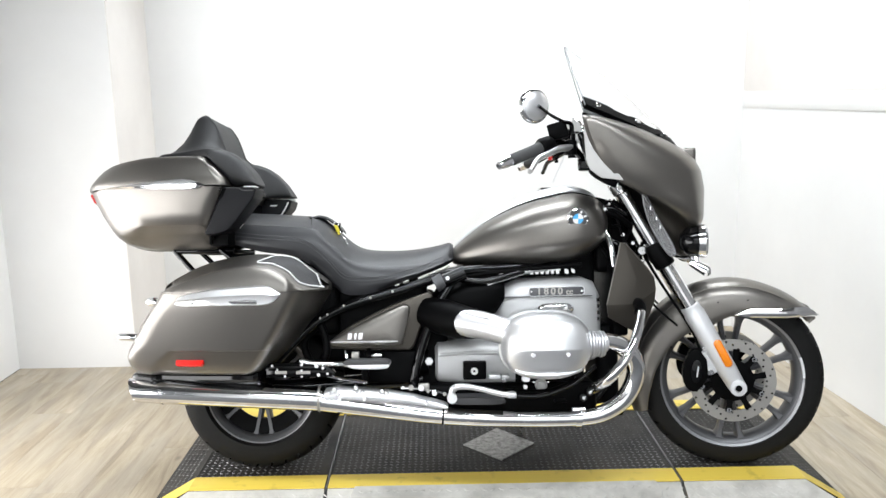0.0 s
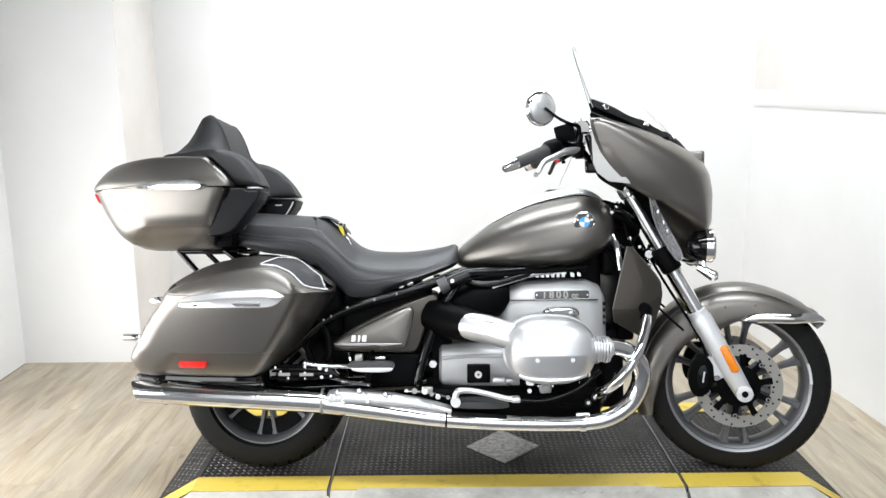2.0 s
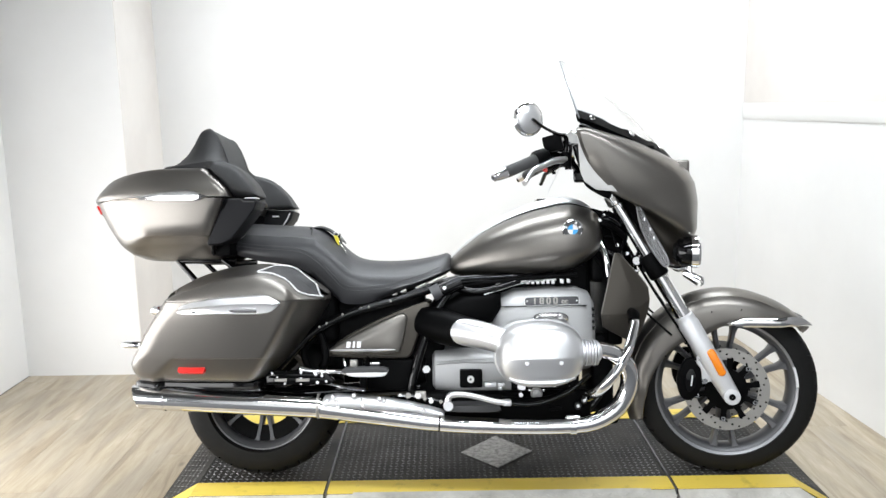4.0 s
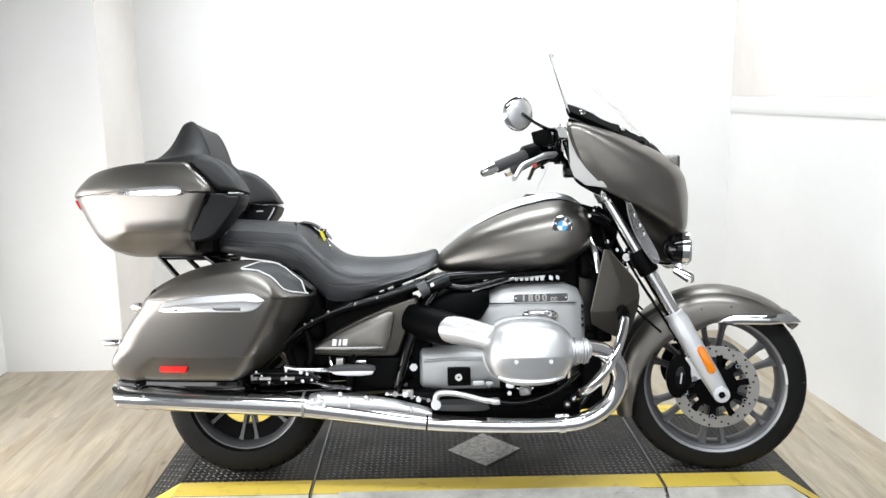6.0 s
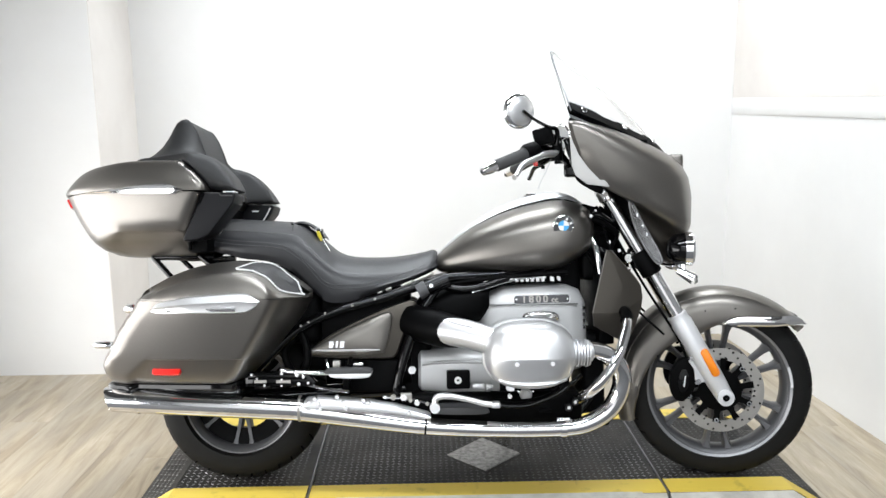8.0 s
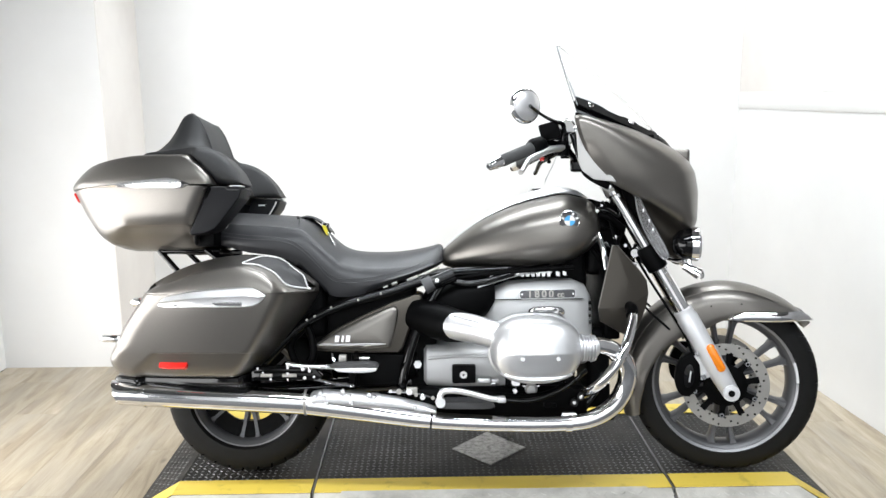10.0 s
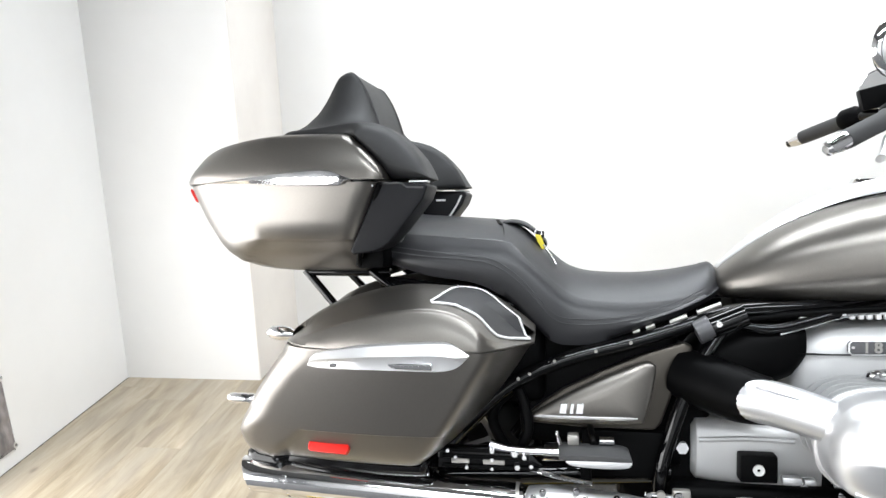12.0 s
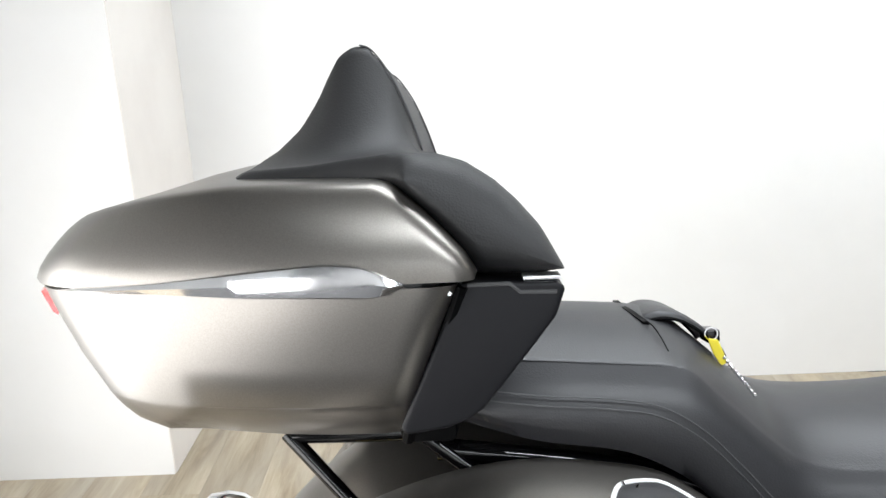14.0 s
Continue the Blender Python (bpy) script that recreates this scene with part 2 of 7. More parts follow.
def loft(rings, cap=True, closed=True, bm=None):
    bm = bm or bmesh.new()
    rows = [[bm.verts.new(p) for p in r] for r in rings]
    n = len(rings[0])
    for a, b in zip(rows, rows[1:]):
        for i in range(n if closed else n - 1):
            j = (i + 1) % n
            try:
                bm.faces.new((a[i], a[j], b[j], b[i]))
            except ValueError:
                pass
    if cap:
        bm.faces.new(rows[0][::-1])
        bm.faces.new(rows[-1])
    return bm


def prism(outline, y0, y1, bevel=0.0, seg=2, bm=None):
    """A plate: an outline in x and z, from y0 to y1, with rounded edges."""
    own = bmesh.new()
    a = [own.verts.new((x, y0, z)) for x, z in outline]
    b = [own.verts.new((x, y1, z)) for x, z in outline]
    own.faces.new(a)
    own.faces.new(b[::-1])
    n = len(outline)
    for i in range(n):
        j = (i + 1) % n
        own.faces.new((a[i], b[i], b[j], a[j]))
    bmesh.ops.recalc_face_normals(own, faces=own.faces[:])
    if bevel:
        bmesh.ops.bevel(own, geom=own.edges[:], offset=bevel, segments=seg, profile=0.6, affect="EDGES", clamp_overlap=True)
    if bm is None:
        return own
    merge(bm, own)
    return bm


def merge(bm, other):
    """Adds other to bm and frees it."""
    made = {v: bm.verts.new(v.co) for v in other.verts}
    for f in other.faces:
        try:
            bm.faces.new([made[v] for v in f.verts])
        except ValueError:
            pass
    other.free()
    return bm


def box(x0, x1, y0, y1, z0, z1, bevel=0.0, seg=2, bm=None):
    return prism([(x0, z0), (x1, z0), (x1, z1), (x0, z1)], y0, y1, bevel, seg, bm)


def smooth_line(pts, n=6):
    """A Catmull-Rom line through the points."""
    p = [Vector(q) for q in pts]
    p = [2 * p[0] - p[1]] + p + [2 * p[-1] - p[-2]]
    out = []
    for i in range(1, len(p) - 2):
        for k in range(n):
            t = k / n
            a, b, c, d = p[i - 1], p[i], p[i + 1], p[i + 2]
            out.append(0.5 * (2 * b + (c - a) * t + (2 * a - 5 * b + 4 * c - d) * t * t + (3 * b - a - 3 * c + d) * t ** 3))
    return out + [p[-2]]


def smooth_outline(pts, n=4):
    """A closed Catmull-Rom outline in the plane."""
    m = len(pts)
    out = []
    for i in range(m):
        a, b, c, d = (Vector(pts[(i + k) % m]) for k in (-1, 0, 1, 2))
        for k in range(n):
            t = k / n
            out.append(tuple(0.5 * (2 * b + (c - a) * t + (2 * a - 5 * b + 4 * c - d) * t * t + (3 * b - a - 3 * c + d) * t ** 3)))
    return out


def tube(pts, radius, seg=12, smooth=5, bm=None, closed=False, flat=1.0):
    """A round bar along the points; radius: a number or one for each point."""
    line = smooth_line(pts, smooth) if smooth else [Vector(q) for q in pts]
    if isinstance(radius, (int, float)):
        rad = [radius] * len(line)
    else:
        step = (len(pts) - 1) / (len(line) - 1)
        rad = [float(np.interp(i * step, range(len(pts)), radius)) for i in range(len(line))]
    bm = bm or bmesh.new()
    rings = []
    side = None
    for i, p in enumerate(line):
        d = (line[min(i + 1, len(line) - 1)] - line[max(i - 1, 0)]).normalized()
        if side is None:
            side = d.orthogonal().normalized()
        side = (side - d * side.dot(d)).normalized()
        up = d.cross(side)
        rings.append([p + (side * math.cos(a) + up * math.sin(a) * flat) * rad[i] for a in (2 * math.pi * k / seg for k in range(seg))])
    return loft(rings, bm=bm)


def lathe(profile, centre, axis="y", seg=48, bm=None, closed=True):
    """Turns a profile of (radius, along) round an axis through centre."""
    bm = bm or bmesh.new()
    c = Vector(centre)
    rings = []
    for k in range(seg):
        a = 2 * math.pi * k / seg
        co, si = math.cos(a), math.sin(a)
        ring = []
        for r, h in profile:
            v = {"y": (r * co, h, r * si), "z": (r * co, r * si, h), "x": (h, r * co, r * si)}[axis]
            ring.append(c + Vector(v))
        rings.append(ring)
    rows = [[bm.verts.new(p) for p in r] for r in rings]
    n = len(profile)
    for i in range(seg):
        a, b = rows[i], rows[(i + 1) % seg]
        for k in range(n if closed else n - 1):
            q = (k + 1) % n
            bm.faces.new((a[k], a[q], b[q], b[k]))
    return bm


def bolt(place, radius, depth, axis="y", seg=10, bm=None):
    """A low domed screw head."""
    r, d = radius, depth
    prof = [(0.0005, 0), (r, 0), (r, d * 0.6), (r * 0.8, d), (0.0005, d)]
    return lathe(prof, place, axis, seg, bm)


def squircle(cy, cz, hy, hz, power=2.5, n=28, x=0.0):
    out = []
    for k in range(n):
        a = 2 * math.pi * k / n
        c, s = math.cos(a), math.sin(a)
        out.append((x, cy + hy * math.copysign(abs(c) ** (2 / power), c), cz + hz * math.copysign(abs(s) ** (2 / power), s)))
    return out

def ease(t):
    t = min(1, max(0, t))
    return t * t * (3 - 2 * t)


# ---- the room ----
LEFT, RIGHT, BACK, FACE, PIER, FRONT = -2.42, 1.66, 1.935, 1.385, -1.80, -5.0
FAR_RIGHT = 2.06     # the right wall stands a little out of square: it runs from 1.58 at the back to here
BAY = -3.4          # the white walls end here; added dark ones go on out of view
BAY_RIGHT = 0.25     # its right wall, cut short out of view to darken reflections
PLANKS = -0.55       # the planks end here, out of view, at an added dark floor


def right_wall_x(y):
    return RIGHT - 0.066 * (y - 0.72)


def slant(bm):
    """Turns what is built along x = RIGHT into the line of the right wall."""
    for v in bm.verts:
        v.co.x += right_wall_x(v.co.y) - RIGHT
    return bm


def wall_block(name, x0, x1, y0, y1, z0, z1, mat, label, slanted=False):
    bm = box(x0, x1, y0, y1, z0, z1)
    if slanted:
        slant(bm)
    return tagged(finish(name, bm, mat, None, label), kind="structure")


wall_block("wall_back", PIER - 0.3, RIGHT + 0.15, BACK, BACK + 0.15, 0, CEIL, WALL, "plain white painted back wall")
wall_block("wall_pier", LEFT - 0.15, PIER, FACE, BACK + 0.15, 0, CEIL, WALL, "white boxed-out wall beside the back wall")
wall_block("wall_board", PIER, PIER + 0.004, FACE + 0.002, BACK - 0.001, 0.002, CEIL - 0.002, WALL_BEIGE, "beige side face of the wall pier")
wall_block("wall_left", LEFT - 0.15, LEFT, BAY, FACE, 0, CEIL, WALL, "white painted side wall")
wall_block("wall_right", RIGHT, RIGHT + 0.15, BAY_RIGHT, BACK, 0, CEIL, WALL, "white painted side wall", True)
wall_block("wall_shop_left", LEFT - 0.15, LEFT, FRONT, BAY - 0.002, 0, CEIL, UNSEEN_WALL, "unseen dark wall, added to darken the bike's reflections")
wall_block("wall_shop_right", RIGHT, RIGHT + 0.15, FRONT, BAY_RIGHT - 0.002, 0, CEIL, UNSEEN_WALL, "unseen dark wall, added to darken the bike's reflections", True)
wall_block("wall_front", LEFT - 0.15, FAR_RIGHT + 0.15, FRONT - 0.15, FRONT, 0, CEIL, WALL, "white shop wall")
wall_block("floor_shop", LEFT, FAR_RIGHT, FRONT, PLANKS - 0.002, -0.06, -0.001, UNSEEN_FLOOR, "unseen dark floor, added to darken the flanks' reflections")
wall_block("ceiling", LEFT - 0.15, FAR_RIGHT + 0.15, BAY, BACK + 0.15, CEIL, CEIL + 0.1, CEILING, "dark ceiling")
wall_block("ceiling_shop", LEFT - 0.15, FAR_RIGHT + 0.15, FRONT - 0.15, BAY - 0.002, CEIL, CEIL + 0.1, CEILING, "dark shop ceiling")

wall_block("wall_board_right", RIGHT - 0.004, RIGHT, BAY_RIGHT + 0.01, BACK - 0.002, 1.395, CEIL - 0.002, WALL_BEIGE, "beiger side wall above its rail", True)

# a shallow rail boxed along the side wall
bm = bmesh.new()
prof = [(RIGHT, 1.306), (RIGHT - 0.005, 1.306), (RIGHT - 0.0065, 1.309), (RIGHT - 0.0065, 1.390), (RIGHT - 0.005, 1.393), (RIGHT, 1.393)]
prism(prof, BAY_RIGHT + 0.01, BACK - 0.002, bm=bm)
slant(bm)
tagged(finish("trim", bm, WALL, None, "white rail along the side wall"), kind="structure")

# ---- the light panel on the side wall ----
panel = tagged(new("light_panel"), "bright white light panel with a dark fabric border", "light panel")
panel.location = (LEFT, -0.6, 0.06)
PY0, PY1, PZ0, PZ1, PB = -3.3, 1.21, 0.0, 1.35, 0.082
# the border's inner edge is a little wavy
N = 150
rng = random.Random(4)


def border_strip(p, q, inward, name):
    own = bmesh.new()
    p, q, w = Vector(p), Vector(q), Vector(inward)
    rows = []
    for k in range(N + 1):
        t = k / N
        a = p.lerp(q, t)
        cut = PB * (1 + 0.04 * math.sin(k * 2.1) + 0.03 * rng.uniform(-1, 1))
        b = a + w * cut
        if k == 0:
            b += (q - p).normalized() * PB
        if k == N:
            b -= (q - p).normalized() * PB
        bulge = 0.014 + 0.004 * math.sin(k * 0.9)
        rows.append([(0.004, a.x, a.y), (bulge, a.x + w.x * 0.02, a.y + w.y * 0.02), (bulge, (a.x + b.x) / 2, (a.y + b.y) / 2),
                     (bulge * 0.9, b.x, b.y), (0.004, b.x, b.y)])
    loft(rows, cap=True, closed=True, bm=own)
    return part(name, own, BANNER, panel, "dark worn fabric border")


STEER = Matrix.Identity(4)
border_strip((PY0, PZ0), (PY1, PZ0), (0, 1), "border")
SAG = 0.083          # the panel hangs a little out of square
border_strip((PY1, PZ0), (PY1 - SAG, PZ1), (-1, 0), "border")
border_strip((PY1 - SAG, PZ1), (PY0 - SAG, PZ1), (0, -1), "border")
border_strip((PY0 - SAG, PZ1), (PY0, PZ0), (1, 0), "border")
own = bmesh.new()
loft([[Vector((x, y, z)) for y, z in ((PY0 + 0.05, PZ0 + 0.05), (PY1 - 0.05, PZ0 + 0.05), (PY1 - SAG - 0.045, PZ1 - 0.05), (PY0 - SAG + 0.055, PZ1 - 0.05))] for x in (0.003, 0.008)], bm=own)
part("screen", own, PANEL, panel, "glowing white fabric screen")
for k in range(6):
    for y in (PY1 - 0.018,):
        own = lathe([(0.006, 0.0), (0.013, 0.0), (0.013, 0.004), (0.006, 0.004)], (0.016, y - SAG * k / 5, 0.02 + k * (PZ1 - 0.04) / 5), "x", 14)
        part("eyelet", own, SATIN, panel)
for k in range(10):
    own = lathe([(0.006, 0.0), (0.013, 0.0), (0.013, 0.004), (0.006, 0.004)], (0.016, PY1 - 0.3 - k * 0.36, 0.02), "x", 14)
    part("eyelet", own, SATIN, panel)

# ---- the display platform ----
H = 0.07
platform = tagged(new("display_platform"), "low black tread-plate display platform edged with yellow tape", "platform")
XL, XR, SEAM_L, SEAM_R = -1.075, 1.07, -0.60, 0.637
YN, YF = -0.135, 0.60          # outer edges of the flat top
YT = 0.095                     # width of the tape


def slab(name, xy, z0, z1, mat, label=""):
    own = bmesh.new()
    a = [own.verts.new((x, y, z0)) for x, y in xy]
    b = [own.verts.new((x, y, z1)) for x, y in xy]
    own.faces.new(a[::-1])
    own.faces.new(b)
    for i in range(len(xy)):
        j = (i + 1) % len(xy)
        own.faces.new((a[i], a[j], b[j], b[i]))
    return part(name, own, mat, platform, label)


def sloped(name, top, low, mat, label=""):
    """A solid under a sloping face: the top points and the floor points of one quad."""
    own = bmesh.new()
    t = [own.verts.new(p) for p in top]
    f = [own.verts.new(p) for p in low]
    base = [own.verts.new((p[0], p[1], 0.001)) for p in top]
    own.faces.new((t[0], t[1], f[1], f[0]))
    own.faces.new((t[0], base[0], base[1], t[1]))
    own.faces.new((base[0], f[0], f[1], base[1]))
    own.faces.new((t[0], f[0], base[0]))
    own.faces.new((t[1], base[1], f[1]))
    return part(name, own, mat, platform, label)


GAP = 0.006
decks = [slab("deck_plate", [(a, YN), (b, YN), (b, YF), (a, YF)], 0.001, H - 0.004, PLATE_BLACK, "black worn tread-plate deck")
         for a, b in ((XL, SEAM_L - GAP), (SEAM_L + GAP, SEAM_R - GAP), (SEAM_R + GAP, XR))]
for x in (SEAM_L, SEAM_R):
    slab("seam_strip", [(x - 0.0022, YN), (x + 0.0022, YN), (x + 0.0022, YF), (x - 0.0022, YF)], 0.001, H - 0.0015, RIMEDGE, "bare metal strip in the deck joint")
# end ramps
RL, RR = -1.215, 1.20
sloped("end_ramp", [(XL, YN, H - 0.004), (XL, YF, H - 0.004)], [(RL, YN - 0.04, 0.003), (RL, YF + 0.04, 0.003)], PLATE_BLACK, "black sloping end ramp")
sloped("end_ramp", [(XR, YF, H - 0.004), (XR, YN, H - 0.004)], [(RR, YF + 0.04, 0.003), (RR, YN - 0.04, 0.003)], PLATE_BLACK, "black sloping end ramp")
# side ramps in bare plate
for a, b in ((XL, SEAM_L - GAP), (SEAM_L + GAP, SEAM_R - GAP), (SEAM_R + GAP, XR)):
    la, lb = (RL if a == XL else a), (RR if b == XR else b)
    sloped("side_ramp", [(b, YN, H - 0.004), (a, YN, H - 0.004)], [(lb, YN - 0.12, 0.003), (la, YN - 0.12, 0.003)], ALU_PLATE, "bare aluminium tread-plate side ramp")
    sloped("side_ramp", [(a, YF, H - 0.004), (b, YF, H - 0.004)], [(la, YF + 0.12, 0.003), (lb, YF + 0.12, 0.003)], ALU_PLATE, "bare aluminium tread-plate side ramp")
# broader bright step plate over the near side ramp
own = bmesh.new()
a0, a1 = -0.50, 0.545
pts = [(a0, YN + 0.004, H + 0.001), (a1, YN + 0.004, H + 0.001), (a1 + 0.01, YN - 0.05, H - 0.004), (a1 - 0.03, YN - 0.16, 0.026), (a0 + 0.03, YN - 0.16, 0.026), (a0 - 0.01, YN - 0.05, H - 0.004)]
t = [own.verts.new(p) for p in pts]
f = [own.verts.new((p[0], p[1], p[2] - 0.012 if i != 3 and i != 4 else 0.002)) for i, p in enumerate(pts)]
own.faces.new(t)
own.faces.new(f[::-1])
for i in range(6):
    j = (i + 1) % 6
    own.faces.new((t[i], t[j], f[j], f[i]))
part("step_plate", own, ALU_PLATE, platform, "bright aluminium tread-plate step")


# yellow tape round the edge of the deck, turning down the corners
def tape(name, xy, zs):
    own = bmesh.new()
    a = [own.verts.new((x, y, z)) for (x, y), z in zip(xy, zs)]
    b = [own.verts.new((x, y, z - 0.003)) for (x, y), z in zip(xy, zs)]
    own.faces.new(a)
    own.faces.new(b[::-1])
    for i in range(len(xy)):
        j = (i + 1) % len(xy)
        own.faces.new((a[i], b[i], b[j], a[j]))
    return part(name, own, YELLOW, platform, "scuffed yellow edge tape")


Z = H + 0.0005
for yo, s in ((YN, 1), (YF, -1)):
    yi = yo + s * YT
    for a, b in ((XL, SEAM_L - GAP), (SEAM_L + GAP, SEAM_R - GAP), (SEAM_R + GAP, XR)):
        tape("edge_tape", [(a, yo), (b, yo), (b, yi), (a, yi)], [Z] * 4)
    tape("edge_tape", [(XL, yo), (XL, yi), (RL, yo + s * 0.035), (RL, yo - s * 0.045)], [Z, Z, 0.0065, 0.0065])
    tape("edge_tape", [(XR, yo), (XR, yi), (RR, yo + s * 0.005), (RR, yo - s * 0.075)], [Z, Z, 0.0065, 0.0065])
# lozenge cover plate in the middle of the deck
slab("cover_plate", [(-0.112, 0.19), (0.024, 0.052), (0.166, 0.19), (0.03, 0.338)], H - 0.003, H + 0.001, DIAMOND, "worn galvanised lozenge cover plate")


def lug_field(name, x0, x1, y0, y1, z_of, mat, step=0.030, skip=None):
    """Raised lozenges of a tread plate, in alternating directions, joined in one mesh."""
    verts, faces = [], []
    i = 0
    nx, ny = int((x1 - x0) / step), int((y1 - y0) / step)
    for r in range(ny):
        for c in range(nx):
            x, y = x0 + (c + 0.5) * step, y0 + (r + 0.5) * step
            if skip and skip(x, y):
                continue
            a = radians(38 if (r + c) % 2 else -38)
            co, si = math.cos(a), math.sin(a)
            hl, hw, h = step * 0.40, step * 0.12, 0.0018
            z = z_of(x, y)
            for u, v, w in ((-hl, 0, 0), (0, -hw, 0), (hl, 0, 0), (0, hw, 0)):
                px, py = x + u * co - v * si, y + u * si + v * co
                verts.append((px, py, z_of(px, py)))
            for u, v in ((-hl * 0.6, 0), (0, -hw * 0.5), (hl * 0.6, 0), (0, hw * 0.5)):
                px, py = x + u * co - v * si, y + u * si + v * co
                verts.append((px, py, z_of(px, py) + h))
            faces += [(i + 4, i + 5, i + 6, i + 7)] + [(i + k, i + (k + 1) % 4, i + 4 + (k + 1) % 4, i + 4 + k) for k in range(4)]
            i += 8
    me = bpy.data.meshes.new(name)
    me.from_pydata(verts, [], faces)
    me.materials.append(mat)
    ob = new(name, me)
    ob.parent = platform
    return tagged(ob, kind="stuff")


def lozenge(x, y):
    return abs(x - 0.027) / 0.145 + abs(y - 0.193) / 0.15 < 1.0


ZD = H - 0.0042
for a, b in ((XL, SEAM_L - GAP), (SEAM_L + GAP, SEAM_R - GAP), (SEAM_R + GAP, XR)):
    lug_field("deck_tread", a + 0.004, b - 0.004, YN + YT, YF - YT, lambda x, y: ZD, PLATE_LUG, 0.022, lozenge)
lug_field("ramp_tread", RL + 0.01, XL - 0.002, YN + 0.09, YF - 0.09, lambda x, y: 0.003 + (ZD - 0.003) * (x - RL) / (XL - RL) + 0.0003, PLATE_LUG, 0.022)
lug_field("ramp_tread", XR + 0.002, RR - 0.01, YN + 0.09, YF - 0.09, lambda x, y: 0.003 + (ZD - 0.003) * (RR - x) / (RR - XR) + 0.0003, PLATE_LUG, 0.022)
lug_field("ramp_tread", XL + 0.02, a0 - 0.02, YN - 0.115, YN - 0.005, lambda x, y: 0.003 + (ZD - 0.003) * (y - YN + 0.12) / 0.12 + 0.0003, ALU_PLATE, 0.026)
lug_field("ramp_tread", a1 + 0.02, XR - 0.02, YN - 0.115, YN - 0.005, lambda x, y: 0.003 + (ZD - 0.003) * (y - YN + 0.12) / 0.12 + 0.0003, ALU_PLATE, 0.026)
lug_field("step_tread", a0 + 0.03, a1 - 0.04, YN - 0.150, YN - 0.055, lambda x, y: 0.026 + (H - 0.004 - 0.026) * (y - YN + 0.16) / 0.11 + 0.0003, ALU_PLATE, 0.030)
lug_field("step_tread", a0 + 0.01, a1 - 0.01, YN - 0.048, YN + 0.002, lambda x, y: H + 0.0012 + (-0.005) * min(1, max(0, (YN + 0.004 - y) / 0.054)), ALU_PLATE, 0.030)

# ---- the motorcycle: built upright, x ahead, its near side at -y, then leaned on its stand ----
LEAN, STEER_DEG, RAKE = 12.1, -12.5, 29.5
HEAD = Vector((0.40, 0, 1.0))
AXIS = Vector((-math.sin(radians(RAKE)), 0, math.cos(radians(RAKE))))
STEER = Matrix.Translation(HEAD) @ Matrix.Rotation(radians(STEER_DEG), 4, AXIS) @ Matrix.Translation(-HEAD)
bike = tagged(new("motorcycle"), "matt bronze-grey touring motorcycle with chrome trim, leaning on its stand", "motorcycle")
bike.matrix_world = pose(0, 0, H, -LEAN, 0, 0)


# -- wheels --
def tyre_profile(r, w, rim):
    """Cross-section of a tyre: (radius, along the axle)."""
    out = []
    for k in range(17):
        a = math.pi * k / 16
        c, s = math.cos(a), math.sin(a)
        out.append((rim + (r - rim) * abs(s) ** 0.72, w * 0.5 * math.copysign(abs(c) ** 0.85, c)))
    return out + [(rim - 0.012, -w * 0.36), (rim - 0.012, w * 0.36)]


def wheel(name, centre, r, w, rim, turned, label):
    own = lathe(tyre_profile(r, w, rim), centre, "y", 72)
    hub = lathe([(0.02, -0.075), (0.05, -0.07), (0.058, -0.03), (0.05, 0), (0.058, 0.03), (0.05, 0.07), (0.02, 0.075)], centre, "y", 28)
    root = part(name, hub, WHEELGREY, bike, label, turned=turned)
    part("tyre", own, RUBBER, root, "black road tyre", turned=turned)
    q = w * 0.34
    rp = [(rim + 0.006, -q - 0.012), (rim + 0.008, -q), (rim - 0.010, -q + 0.004), (rim - 0.019, -q + 0.03), (rim - 0.020, 0), (rim - 0.019, q - 0.03), (rim - 0.010, q - 0.004),
          (rim + 0.008, q), (rim + 0.006, q + 0.012), (rim - 0.016, q + 0.004), (rim - 0.030, q - 0.016), (rim - 0.032, 0), (rim - 0.030, -q + 0.016), (rim - 0.016, -q - 0.004)]
    part("rim", lathe(rp, centre, "y", 72), WHEELGREY, root, "dark grey cast rim", turned=turned)
    for s in (-1, 1):
        ring = [(rim - 0.011, s * (q + 0.004)), (rim + 0.005, s * (q + 0.010)), (rim + 0.006, s * (q + 0.016)), (rim + 0.001, s * (q + 0.018)), (rim - 0.011, s * (q + 0.011))]
        part("rim_edge", lathe(ring, centre, "y", 72), RIMEDGE, root, "machined silver rim edge", turned=turned)
    c = Vector(centre)
    for k in range(6):
        for d in (-9.5, 9.5):
            a = radians(90 + 60 * k)
            b = a + radians(d)
            p0 = c + Vector((math.cos(a + radians(d * 0.5)) * 0.045, 0, math.sin(a + radians(d * 0.5)) * 0.045))
            p1 = c + Vector((math.cos(b), 0, math.sin(b))) * (rim - 0.026)
            along = (p1 - p0).normalized()
            across = Vector((-along.z, 0, along.x))
            rings = []
            for t, hw, hy in ((0, 0.011, 0.03), (0.5, 0.0085, 0.024), (0.85, 0.0095, 0.028), (0.95, 0.013, 0.034), (1.0, 0.021, 0.036)):
                p = p0.lerp(p1, t)
                rings.append([p + across * hw * u + Vector((0, hy * v, 0)) for u, v in ((-1, -0.6), (-0.6, -1), (0.6, -1), (1, -0.6), (1, 0.6), (0.6, 1), (-0.6, 1), (-1, 0.6))])
            part("spoke", loft(rings), WHEELGREY, root, turned=turned)
    return root


FW, RW = (0.853, 0, 0.318), (-0.842, 0.045, 0.304)
